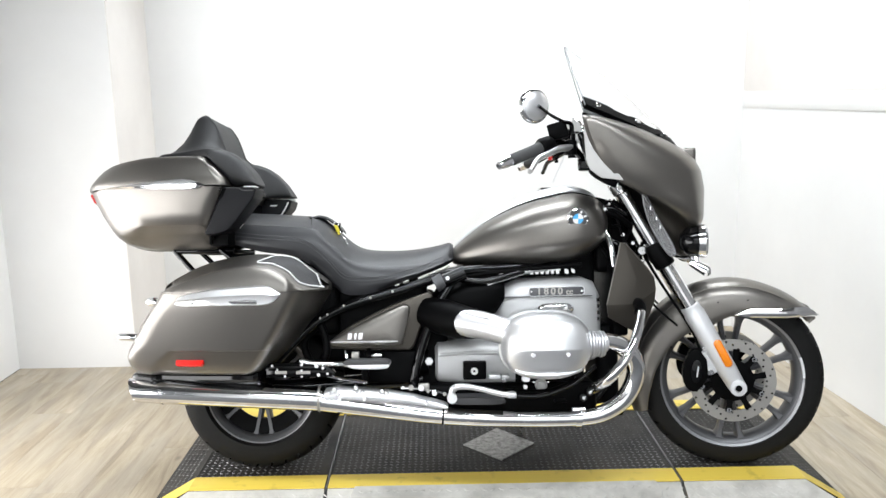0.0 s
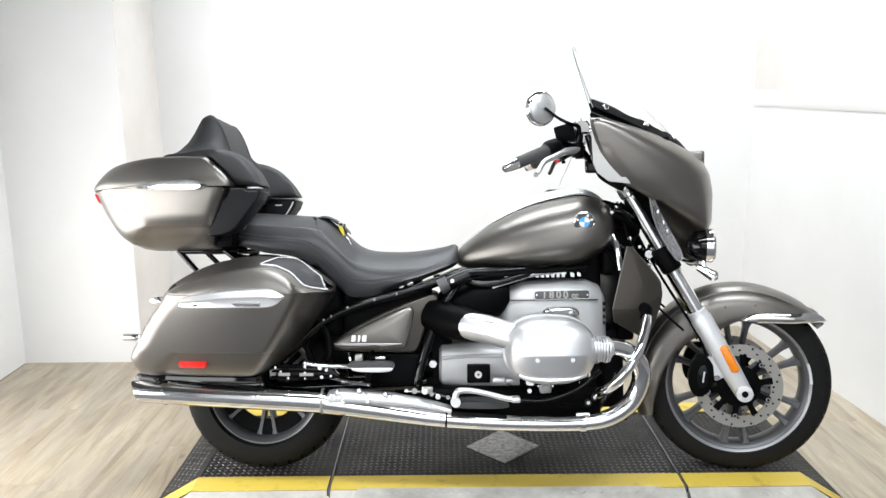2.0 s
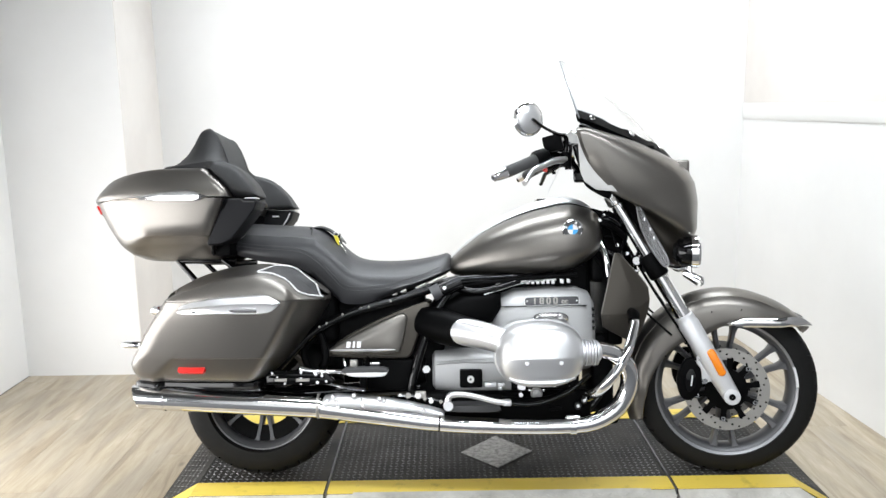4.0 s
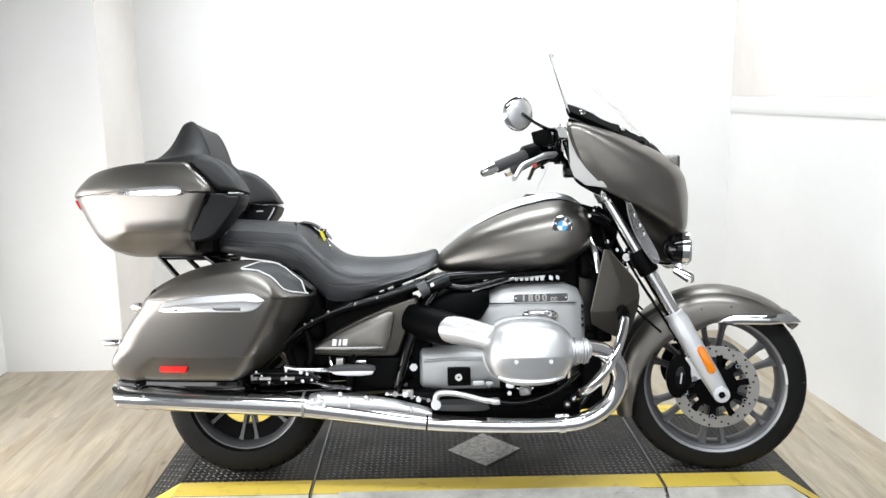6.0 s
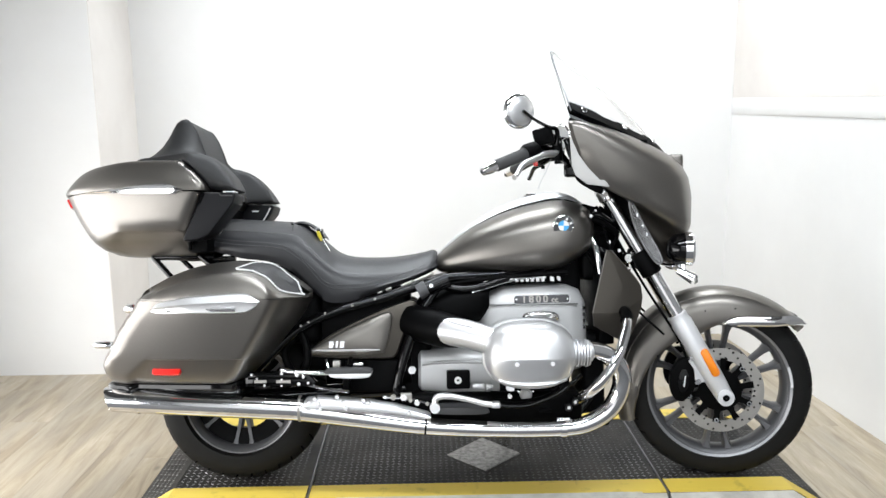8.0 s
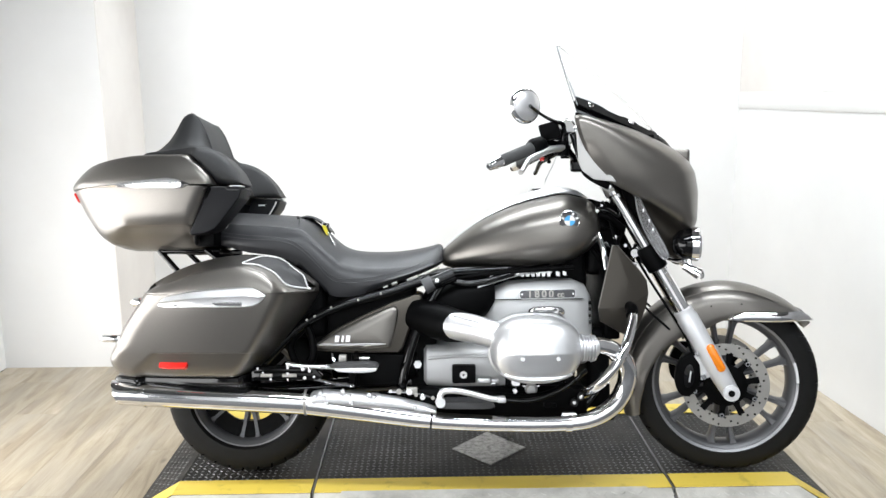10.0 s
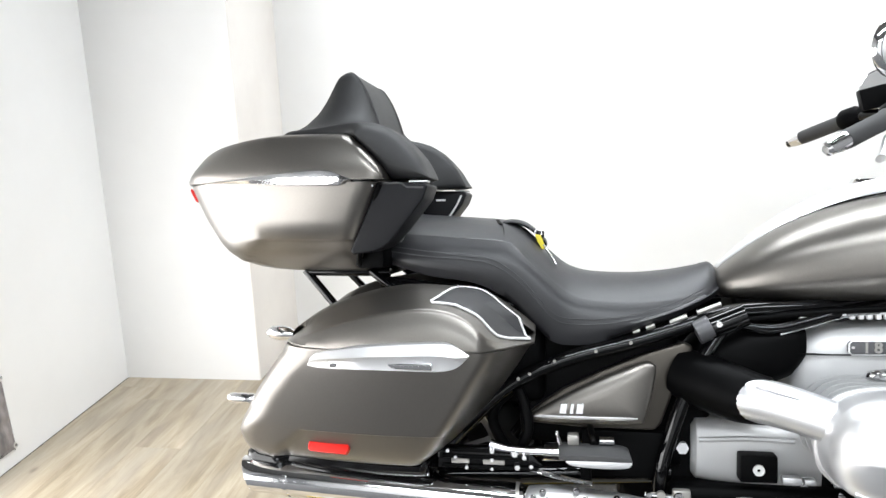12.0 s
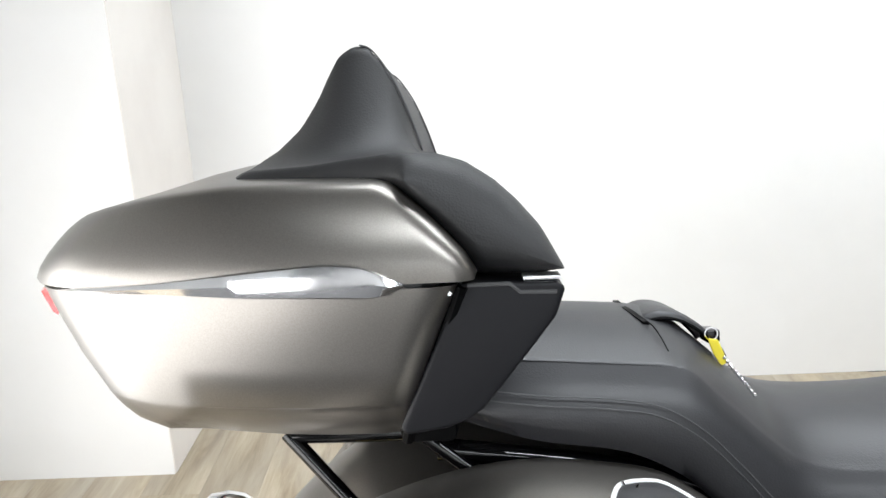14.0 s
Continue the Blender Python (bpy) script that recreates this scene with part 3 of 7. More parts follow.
front_wheel = wheel("front_wheel", FW, 0.322, 0.125, 0.250, True, "front wheel with six split cast spokes")
rear_wheel = wheel("rear_wheel", RW, 0.295, 0.18, 0.205, False, "rear wheel, half hidden by the silencer")
# black ring added for the shade in the rear rim's barrel
part("wheel_barrel", lathe([(0.118, -0.022), (0.180, -0.030), (0.182, -0.012), (0.120, -0.006)], RW, "y", 56), SATINBLACK, rear_wheel, "black ring for the shade inside the rear rim")
# balance weight stuck on the front rim
rings = []
for k in range(7):
    a = radians(2 + 17 * k / 6)
    rad = Vector((math.cos(a), 0, math.sin(a)))
    p = Vector(FW) + rad * 0.2440 + Vector((0, -0.0545, 0))
    rings.append([p - rad * 0.004, p + rad * 0.004, p + rad * 0.004 - Vector((0, 0.006, 0)), p - rad * 0.004 - Vector((0, 0.006, 0))])
part("balance_weight", loft(rings), SILVER, front_wheel, "bare silver balance weight", turned=True)
# tread slots on the tyres
def tread_radius(r, w, rim, off):
    """Radius of the tyre's skin at a distance off its middle."""
    c = min(1, off / (w * 0.5)) ** (1 / 0.85)
    return rim + (r - rim) * math.sqrt(max(0, 1 - c * c)) ** 0.72


for ctr, r, w, rim, root, turned in ((FW, 0.322, 0.125, 0.250, front_wheel, True), (RW, 0.295, 0.18, 0.205, rear_wheel, False)):
    own = bmesh.new()
    for k in range(34):
        a = 2 * math.pi * k / 34
        for s in (-1, 1):
            rings = []
            for t in (0.0, 0.25, 0.5, 0.75, 1.0):
                off = s * w * (0.12 + 0.27 * t)
                rr = tread_radius(r, w, rim, abs(off)) - 0.0006
                b = a + s * 0.03 + 0.07 * t
                p = Vector((ctr[0] + rr * math.cos(b), ctr[1] + off, ctr[2] + rr * math.sin(b)))
                tan = Vector((-math.sin(b), 0, math.cos(b))) * 0.003
                out = Vector((math.cos(b), 0, math.sin(b))) * 0.0011
                rings.append([p - tan - out, p + tan - out, p + tan + out, p - tan + out])
            loft(rings, bm=own)
    tagged(part("tread_pattern", own, BLACK, root, turned=turned), kind="stuff")


def brake_disc(centre, y, turned, root):
    ring = lathe([(0.108, y - 0.0025), (0.148, y - 0.0025), (0.148, y + 0.0025), (0.108, y + 0.0025)], centre, "y", 64)
    disc = part("brake_disc", ring, STEEL, root, "drilled steel brake disc", turned=turned)
    holes = bmesh.new()
    for k in range(40):
        a = 2 * math.pi * k / 40
        rr = (0.115, 0.128, 0.140)[k % 3]
        bolt((centre[0] + rr * math.cos(a), y - 0.0034, centre[2] + rr * math.sin(a)), 0.0038, 0.001, "y", 8, holes)
    tagged(part("drillings", holes, BLACK, disc, turned=turned), kind="stuff")
    part("disc_hub", lathe([(0.02, y - 0.006), (0.066, y - 0.005), (0.074, y - 0.002), (0.074, y + 0.004), (0.02, y + 0.004)], centre, "y", 32), SATINBLACK, disc, "black disc carrier", turned=turned)
    for k in range(10):
        a = 2 * math.pi * k / 10 + 0.2
        own = bmesh.new()
        p0, p1 = (Vector((centre[0] + q * math.cos(a), y, centre[2] + q * math.sin(a))) for q in (0.045, 0.114))
        d = (p1 - p0).normalized()
        n = Vector((-d.z, 0, d.x))
        loft([[p + n * hw * u + Vector((0, 0.004 * v, 0)) for u, v in ((-1, -1), (1, -1), (1, 1), (-1, 1))] for p, hw in ((p0, 0.016), (p0.lerp(p1, 0.6), 0.009), (p1, 0.012))], bm=own)
        part("carrier_arm", own, SATINBLACK, disc, turned=turned)
        if k % 2:
            part("disc_bolt", lathe([(0.004, -0.004), (0.0085, -0.004), (0.0085, 0.004), (0.004, 0.004)], (centre[0] + 0.106 * math.cos(a), y - 0.007, centre[2] + 0.106 * math.sin(a)), "y", 12), CHROME, disc, turned=turned)
    return disc


brake_disc(FW, -0.078, True, front_wheel)
brake_disc(FW, 0.078, True, front_wheel)

# -- fork --
def leg_line(t, y):
    top, low = Vector((0.452, y, 1.03)), Vector((0.866, y, 0.300))
    return top.lerp(low, t)


fork = None
for s in (-1, 1):
    y = s * 0.115
    own = tube([leg_line(0.02, y), leg_line(0.395, y), leg_line(0.40, y), leg_line(0.62, y)], [0.0235, 0.0235, 0.0275, 0.0275], 20, 0)
    stanchion = part("fork_tube", own, CHROME, bike, "chrome fork tube", turned=True)
    own = tube([leg_line(0.30, y), leg_line(0.31, y), leg_line(0.405, y), leg_line(0.41, y)], [0.03, 0.036, 0.036, 0.03], 20, 0)
    part("fork_clamp", own, SATINBLACK, stanchion, "black fork clamp", turned=True)
    own = tube([leg_line(0.0, y), leg_line(0.006, y), leg_line(0.05, y), leg_line(0.056, y)], [0.026, 0.032, 0.032, 0.026], 18, 0)
    top = part("fork_cap", own, CHROME, stanchion, "chrome fork top clamp", turned=True)
    part("clamp_screw", bolt(tuple(leg_line(0.028, y) + Vector((0, s * 0.031, 0))), 0.008, s * 0.008, "y", 10), STEEL, top, turned=True)
    own = tube([leg_line(0.60, y), leg_line(0.605, y), leg_line(0.63, y), leg_line(0.64, y), leg_line(0.9, y), leg_line(0.985, y), leg_line(1.015, y)], [0.030, 0.034, 0.034, 0.038, 0.034, 0.030, 0.022], 20, 0)
    part("fork_slider", own, FORKSILVER, stanchion, "silver painted fork slider", turned=True)
    ax = Vector((0.862, y, 0.308))
    own = lathe([(0.012, s * 0.036), (0.028, s * 0.034), (0.03, 0), (0.028, -s * 0.03), (0.012, -s * 0.03)], ax, "y", 24)
    part("axle_clamp", own, FORKSILVER, stanchion, turned=True)
    own = lathe([(0.001, s * 0.035), (0.011, s * 0.035), (0.011, s * 0.037), (0.001, s * 0.037)], ax, "y", 16)
    part("axle_end", own, BLACK, stanchion, "dark axle socket", turned=True)
    # reflector on the outside of the slider
    a, b = Vector((0.792, y + s * 0.034, 0.463)), Vector((0.826, y + s * 0.034, 0.397))
    d = (b - a).normalized()
    n = Vector((-d.z, 0, d.x))
    ring = []
    for k in range(20):
        g = 2 * math.pi * k / 20
        ring.append((math.cos(g) * 0.0125, math.sin(g) * 0.0125 + math.copysign((b - a).length / 2, math.sin(g))))
    mid = (a + b) / 2
    rows = []
    for yy, sc in ((-0.004, 1.15), (0.002, 1.15), (0.0025, 1.0), (0.006, 0.96), (0.0075, 0.8)):
        rows.append([mid + n * u * sc + d * v * (1 + (sc - 1) * 0.3) + Vector((0, s * yy, 0)) for u, v in ring])
    part("side_reflector", loft(rows), AMBER, stanchion, "amber side reflector", turned=True)
    # caliper behind the leg
    out = smooth_outline([(0.690, 0.30), (0.678, 0.36), (0.70, 0.42), (0.735, 0.437), (0.772, 0.42), (0.775, 0.37), (0.76, 0.325), (0.725, 0.285)], 3)
    cal = part("brake_caliper", prism(out, y - 0.005 - s * 0.0, y + s * 0.03 - s * 0.06, 0.006), SATINBLACK, stanchion, "black brake caliper", turned=True)
    out2 = smooth_outline([(0.712, 0.322), (0.705, 0.36), (0.715, 0.395), (0.735, 0.40), (0.745, 0.365), (0.735, 0.325)], 3)
    part("caliper_cover", prism(out2, y - 0.008, y - 0.012 * 1.2, 0.003), BLACK, cal, turned=True)
    part("caliper_mark", prism([(0.723, 0.340), (0.728, 0.340), (0.733, 0.378), (0.728, 0.379)], y - 0.0142, y - 0.0155), SATIN, cal, "pale maker's mark", turned=True)
    own = prism([(0.74, 0.43), (0.79, 0.455), (0.80, 0.41), (0.80, 0.36), (0.765, 0.345), (0.76, 0.40)], y - 0.012, y + 0.012, 0.004)
    part("caliper_bracket", own, FORKSILVER, stanchion, turned=True)
    for q in ((0.752, 0.442), (0.772, 0.36)):
        part("caliper_bolt", bolt((q[0], y - 0.022, q[1]), 0.0095, 0.01, "y", 12), CHROME, cal, turned=True)
    fork = fork or stanchion
own = tube([(0.50, -0.09, 0.93), (0.50, 0, 0.935), (0.50, 0.09, 0.93)], 0.024, 14, 2)
part("fork_yoke", own, BLACK, bike, "black fork yoke", turned=True)
own = tube([(0.588, -0.115, 0.77), (0.575, 0, 0.775), (0.588, 0.115, 0.77)], 0.030, 14, 2)
part("fork_yoke", own, BLACK, bike, turned=True)
own = tube([(0.405, 0, 0.95), (0.52, 0, 0.745)], 0.035, 16, 0)
head_tube = part("steering_head", own, BLACK, bike, "black steering head")
# covers, hoses and fittings round the steering head
for s in (-1, 1):
    out = smooth_outline([(0.362, 0.958), (0.395, 0.962), (0.430, 0.948), (0.468, 0.926), (0.486, 0.885), (0.478, 0.838), (0.450, 0.806), (0.405, 0.800), (0.372, 0.835)], 3)
    cover = part("head_cover", prism(out, s * 0.035, s * 0.078, 0.008), SATINBLACK, head_tube, "black cover beside the steering head")
    part("cover_ridge", tube([(0.385, s * 0.080, 0.935), (0.425, s * 0.081, 0.915), (0.452, s * 0.080, 0.880), (0.448, s * 0.079, 0.835)], 0.006, 8, 4), BLACK, cover)
    for x, z, r in ((0.412, 0.942, 0.0065), (0.452, 0.902, 0.0085), (0.446, 0.866, 0.0075), (0.402, 0.818, 0.006), (0.388, 0.895, 0.005)):
        part("cover_bolt", bolt((x, s * 0.080, z), r, s * 0.008, "y", 10), CHROME, cover)
    part("hose", tube([(0.425, s * 0.09, 0.955), (0.470, s * 0.105, 0.915), (0.485, s * 0.110, 0.86), (0.462, s * 0.105, 0.81), (0.448, s * 0.095, 0.77)], 0.006, 8, 5), SATINBLACK, head_tube, "black hose")
    part("hose", tube([(0.375, s * 0.10, 0.870), (0.420, s * 0.112, 0.862), (0.462, s * 0.115, 0.876), (0.495, s * 0.112, 0.905)], 0.0045, 8, 5), SATINBLACK, head_tube)
    part("hose", tube([(0.372, s * 0.09, 0.800), (0.392, s * 0.10, 0.770), (0.412, s * 0.10, 0.735), (0.415, s * 0.095, 0.70)], 0.007, 8, 5), SATINBLACK, head_tube)
    horn = part("horn", lathe([(0.001, -0.020), (0.014, -0.020), (0.020, -0.008), (0.021, 0.0), (0.017, 0.004), (0.001, 0.002)], (0.517, s * 0.105, 0.774), "y", 20), CHROME, head_tube, "small chrome horn")
    part("horn_bracket", tube([(0.505, s * 0.085, 0.80), (0.512, s * 0.095, 0.78), (0.520, s * 0.095, 0.745), (0.530, s * 0.09, 0.715)], 0.006, 8, 3), BLACK, horn)
    part("horn_clip", box(0.508, 0.530, s * 0.095, s * 0.110, 0.734, 0.744, 0.002, 1), CHROME, horn)
    # chrome cap on the fork leg
    part("fork_cap", tube([(0.488, s * 0.120, 0.980), (0.478, s * 0.120, 0.997), (0.470, s * 0.120, 1.011), (0.467, s * 0.120, 1.017)], [0.017, 0.021, 0.020, 0.012], 16, 0), CHROME, fork, "chrome fork cap", turned=True)

# -- front mudguard --
def fender_ring(a, r, hw, drop):
    """A cross-section of the mudguard at angle a round the axle."""
    c = Vector((FW[0], 0, FW[2]))
    rad = Vector((math.cos(a), 0, math.sin(a)))
    whole = 0.028 + drop
    arc = min(whole, 0.078)
    half = [(hw * math.sin(k * math.pi / 20), r - arc * (1 - math.cos(k * math.pi / 20))) for k in range(11)]
    half += [(hw * 1.02, r - arc - (whole - arc) * f) for f in (0.3, 0.65, 1.0)]
    pts = [(-y, q) for y, q in half[:0:-1]] + half
    out = [c + rad * q + Vector((0, y, 0)) for y, q in pts]
    inn = [c + rad * (q - 0.004) + Vector((0, y * 0.965, 0)) for y, q in pts]
    return out + inn[::-1]


rings = []
for k in range(41):
    t = k / 40
    a = radians(36 + (201 - 36) * t)
    r = 0.352 + 0.008 * math.sin(t * math.pi) + (0.012 * max(0, t - 0.75) / 0.25) + 0.012 * max(0, 0.2 - t) / 0.2
    drop = float(np.interp(t, [0, 0.04, 0.07, 0.164, 0.24, 0.31, 0.45, 0.68, 0.9, 1.0], [0.0, 0.0, 0.003, 0.048, 0.068, 0.088, 0.118, 0.085, 0.05, 0.02]))
    hw = float(np.interp(t, [0, 0.04, 0.08, 0.18, 0.9, 1.0], [0.015, 0.06, 0.085, 0.096, 0.096, 0.085]))
    rings.append(fender_ring(a, r, hw, drop))
fender = part("front_mudguard", loft(rings), PAINT, bike, "deep matt bronze front mudguard", turned=True, sharp=50)
for s in (-1, 1):
    pts = smooth_line([(0.855, s * 0.1, 0.557), (0.88, s * 0.101, 0.561), (0.917, s * 0.102, 0.564), (0.974, s * 0.102, 0.564), (1.03, s * 0.1, 0.564), (1.075, s * 0.09, 0.566), (1.12, s * 0.05, 0.559), (1.150, s * 0.008, 0.542)], 5)
    rows = []
    for i, p in enumerate(pts):
        t = i / (len(pts) - 1)
        h = float(np.interp(t, [0, 0.1, 0.25, 0.75, 0.88, 1], [0.003, 0.010, 0.0175, 0.0175, 0.014, 0.005]))
        o = Vector((0, s * 0.006, 0)) if t < 0.8 else Vector((0.005, s * 0.003, 0))
        rows.append([p + Vector((0, 0, h)), p + o + Vector((0, 0, h * 0.6)), p + o * 1.4, p + o + Vector((0, 0, -h * 0.7)), p + Vector((0, 0, -h)), p - o])
    part("chrome_trim", loft(rows), CHROME, fender, "chrome mudguard trim", turned=True)
    pts = []
    for k in range(24):
        a = radians(44 + (186 - 44) * k / 23)
        pts.append((FW[0] + 0.3355 * math.cos(a), s * 0.0690, FW[2] + 0.3355 * math.sin(a)))
    part("crease_bead", tube(pts, 0.0018, 8, 0), PAINT, fender, turned=True)
    for x, z in ((0.70, 0.56), (0.80, 0.60), (0.90, 0.608), (0.64, 0.44), (0.735, 0.585)):
        part("rivet", bolt((x, s * 0.0955, z), 0.0028, s * 0.004, "y", 8), SATINBLACK, fender, turned=True)

# -- fairing --
def fairing_section(z):
    """Plan outline of the fairing at height z, from the near rear edge round the nose."""
    xr = float(np.interp(z, [0.865, 0.889, 0.915, 0.945, 0.974, 0.994, 1.035, 1.082, 1.144, 1.19, 1.235, 1.255], [0.714, 0.695, 0.671, 0.627, 0.583, 0.535, 0.462, 0.419, 0.384, 0.364, 0.353, 0.35]))
    xn = float(np.interp(z, [0.865, 0.90, 1.0, 1.08, 1.13, 1.17, 1.21, 1.24, 1.255], [0.742, 0.754, 0.759, 0.745, 0.70, 0.63, 0.55, 0.46, 0.40]))
    hw = float(np.interp(z, [0.865, 0.889, 0.915, 0.945, 0.974, 1.05, 1.15, 1.22, 1.240, 1.250, 1.255], [0.160, 0.195, 0.218, 0.239, 0.252, 0.285, 0.301, 0.303, 0.299, 0.290, 0.278]))
    out = []
    for k in range(41):
        u = -1 + 2 * k / 40
        a = u * math.pi / 2
        c, s = math.cos(a), math.sin(a)
        out.append((xr + (xn - xr) * abs(c) ** (2 / 2.7), hw * math.copysign(abs(s) ** (2 / 2.7), s), z))
    return out


rings = []
for z in (0.865, 0.877, 0.889, 0.902, 0.915, 0.93, 0.945, 0.96, 0.974, 0.984, 0.994, 1.015, 1.035, 1.06, 1.10, 1.14, 1.18, 1.205, 1.22, 1.232, 1.24, 1.246, 1.250, 1.253, 1.255):
    o = fairing_section(z)
    rings.append(o + [(x - 0.012, y * 0.955, z + 0.0) for x, y, z in o][::-1])
fairing = part("fairing", loft(rings), PAINT, bike, "matt bronze handlebar fairing", turned=True, sharp=50)
# pale inner lip behind the coloured shell
for s in (-1, 1):
    out = [(0.372, 1.248), (0.386, 1.215), (0.405, 1.16), (0.43, 1.10), (0.472, 1.035), (0.40, 1.045), (0.362, 1.075), (0.350, 1.11), (0.345, 1.18), (0.343, 1.245)]
    own = prism(out, s * 0.262, s * 0.286, 0.004)
    part("inner_panel", own, INNER, fairing, "silver inner fairing panel", turned=True)
    # lower black scoop
    out = [(0.357, 1.074), (0.385, 1.067), (0.441, 1.053), (0.458, 1.037), (0.447, 1.009), (0.422, 1.020), (0.385, 1.042), (0.366, 1.058)]
    part("lower_lip", prism(out, s * 0.14, s * 0.25, 0.008), SATINBLACK, fairing, "black underside of the fairing", turned=True)
    # concave underside between the shell's lower edge and the fork; its shade is in the colour
    brow = [(0.470, 0.273, 1.030), (0.535, 0.256, 0.994), (0.583, 0.248, 0.974), (0.627, 0.235, 0.945), (0.671, 0.214, 0.915), (0.695, 0.191, 0.889), (0.714, 0.156, 0.866), (0.742, 0.0, 0.866)]
    foot = [(0.528, 0.180, 0.996), (0.546, 0.160, 0.972), (0.566, 0.142, 0.935), (0.588, 0.128, 0.893), (0.622, 0.118, 0.832), (0.656, 0.110, 0.764), (0.690, 0.085, 0.742), (0.712, 0.0, 0.752)]
    rows = []
    for p, q in zip(smooth_line(brow, 3), smooth_line(foot, 3)):
        sec = []
        for t in (0, 0.08, 0.18, 0.30, 0.44, 0.58, 0.72, 0.86, 1.0):
            side = p.y + (q.y - 0.020 * min(1, p.y / 0.2) - p.y) * (1 - (1 - t) ** 2.6) + 0.020 * min(1, p.y / 0.2) * t ** 4
            down = t ** 1.55
            sec.append(Vector((p.x + (q.x - p.x) * down, side, p.z + (q.z - p.z) * down)))
        back = [v - Vector((0.0, min(0.006, v.y * 0.3), -0.003)) for v in sec]
        rows.append([Vector((v.x, s * v.y, v.z)) for v in sec + back[::-1]])
    part("scoop", loft(rows), PAINT_DARK_AND_SHADE, fairing, "concave underside of the fairing, its shade put into the colour", turned=True, sharp=50)
    out = smooth_outline([(0.540, 0.993), (0.550, 0.985), (0.578, 0.927), (0.609, 0.869), (0.637, 0.817), (0.649, 0.784), (0.641, 0.771), (0.624, 0.779), (0.590, 0.830), (0.562, 0.888), (0.545, 0.946)], 3)
    vane = part("deflector", prism(out, s * 0.163, s * 0.168, 0.0015), SMOKE, fairing, "grey translucent wind deflector", turned=True)
    rim = [Vector((x, s * 0.1655, z)) for x, z in out]
    part("deflector_edge", tube(rim + rim[:1], 0.0026, 6, 0), RIMEDGE, vane, "pale rim of the deflector", turned=True)
    for x, z in ((0.566, 0.938), (0.585, 0.902), (0.598, 0.872)):
        part("deflector_clip", box(x - 0.003, x + 0.003, s * 0.168, s * 0.172, z - 0.007, z + 0.007, 0.001, 1), CHROME, vane, turned=True)
own = bmesh.new()
bmesh.ops.create_cube(own, size=1.0)
for v in own.verts:
    v.co = Vector((0.53 + v.co.x * 0.22, v.co.y * 0.40, 1.125 + v.co.z * 0.13))
bmesh.ops.bevel(own, geom=own.edges[:], offset=0.04, segments=3, affect="EDGES")
part("fork_shroud", prism([(0.465, 1.03), (0.60, 0.975), (0.665, 0.90), (0.690, 0.79), (0.655, 0.765), (0.585, 0.79), (0.50, 0.90)], -0.095, 0.095, 0.012), SATINBLACK, fairing, "black shroud behind the fork", turned=True)
part("instrument_carrier", own, SATINBLACK, fairing, "black instrument housing", turned=True)
own = box(0.322, 0.345, -0.18, 0.18, 1.085, 1.21, 0.008)
own.transform(Matrix.Translation((0.36, 0, 1.13)) @ Matrix.Rotation(radians(-18), 4, "Y") @ Matrix.Translation((-0.34, 0, -1.13)))
dash = part("dashboard", own, BLACK, fairing, "glossy dark instrument panel", turned=True)
for y in (-0.12, -0.04, 0.04, 0.12):
    own = lathe([(0.022, 0), (0.034, 0), (0.034, -0.012), (0.028, -0.014), (0.022, -0.006)], (0, 0, 0), "x", 24)
    own.transform(Matrix.Translation((0.355, y, 1.16)) @ Matrix.Rotation(radians(-18), 4, "Y"))
    part("gauge_ring", own, CHROME, dash, "chrome gauge ring", turned=True)

# -- windscreen --
def screen_point(u, v):
    """u across from -1 to 1, v up from 0 to 1."""
    xb = 0.672 - 0.325 * abs(u) ** 1.7
    zb = 1.135 + 0.152 * abs(u) ** 1.5
    hw = 0.27
    xt = 0.287 - 0.012 * abs(u) ** 2
    zt = 1.515 - 0.004 * abs(u) ** 2
    t = v
    x = xb + (xt - xb) * t + 0.012 * math.sin(math.pi * t) * (1 - u * u)
    z = zb + (zt - zb) * t + 0.015 * math.sin(math.pi * t) * (1 - u * u)
    return Vector((x, u * (hw * (1 - t) + 0.055 * t), z))


def screen_sheet(v0, v1, thick, lift=0.0, u0=-1.0, u1=1.0):
    """A curved strip of the screen; v1: its upper edge, a number or (distances off the middle, heights)."""
    own = bmesh.new()
    nu, nv = (97 if isinstance(v1, tuple) else 25), 9
    front, back = [], []
    for j in range(nv):
        fr, bk = [], []
        for i in range(nu):
            u = u0 + (u1 - u0) * i / (nu - 1)
            v = v0 + ((np.interp(abs(u), *v1) if isinstance(v1, tuple) else v1) - v0) * j / (nv - 1)
            p = screen_point(u, v)
            n = (screen_point(min(1, u + 0.01), v) - screen_point(max(-1, u - 0.01), v)).cross(screen_point(u, min(1, v + 0.01)) - screen_point(u, max(0, v - 0.01))).normalized()
            if n.x < 0:
                n = -n
            fr.append(own.verts.new(p + n * (lift + thick)))
            bk.append(own.verts.new(p + n * lift))
        front.append(fr)
        back.append(bk)
    for j in range(nv - 1):
        for i in range(nu - 1):
            own.faces.new((front[j][i], front[j][i + 1], front[j + 1][i + 1], front[j + 1][i]))
            own.faces.new((back[j][i], back[j + 1][i], back[j + 1][i + 1], back[j][i + 1]))
    for j in range(nv - 1):
        for i in (0, nu - 1):
            own.faces.new((front[j][i], front[j + 1][i], back[j + 1][i], back[j][i]))
    for i in range(nu - 1):
        for j in (0, nv - 1):
            own.faces.new((front[j][i], back[j][i], back[j][i + 1], front[j][i + 1]))
    return own


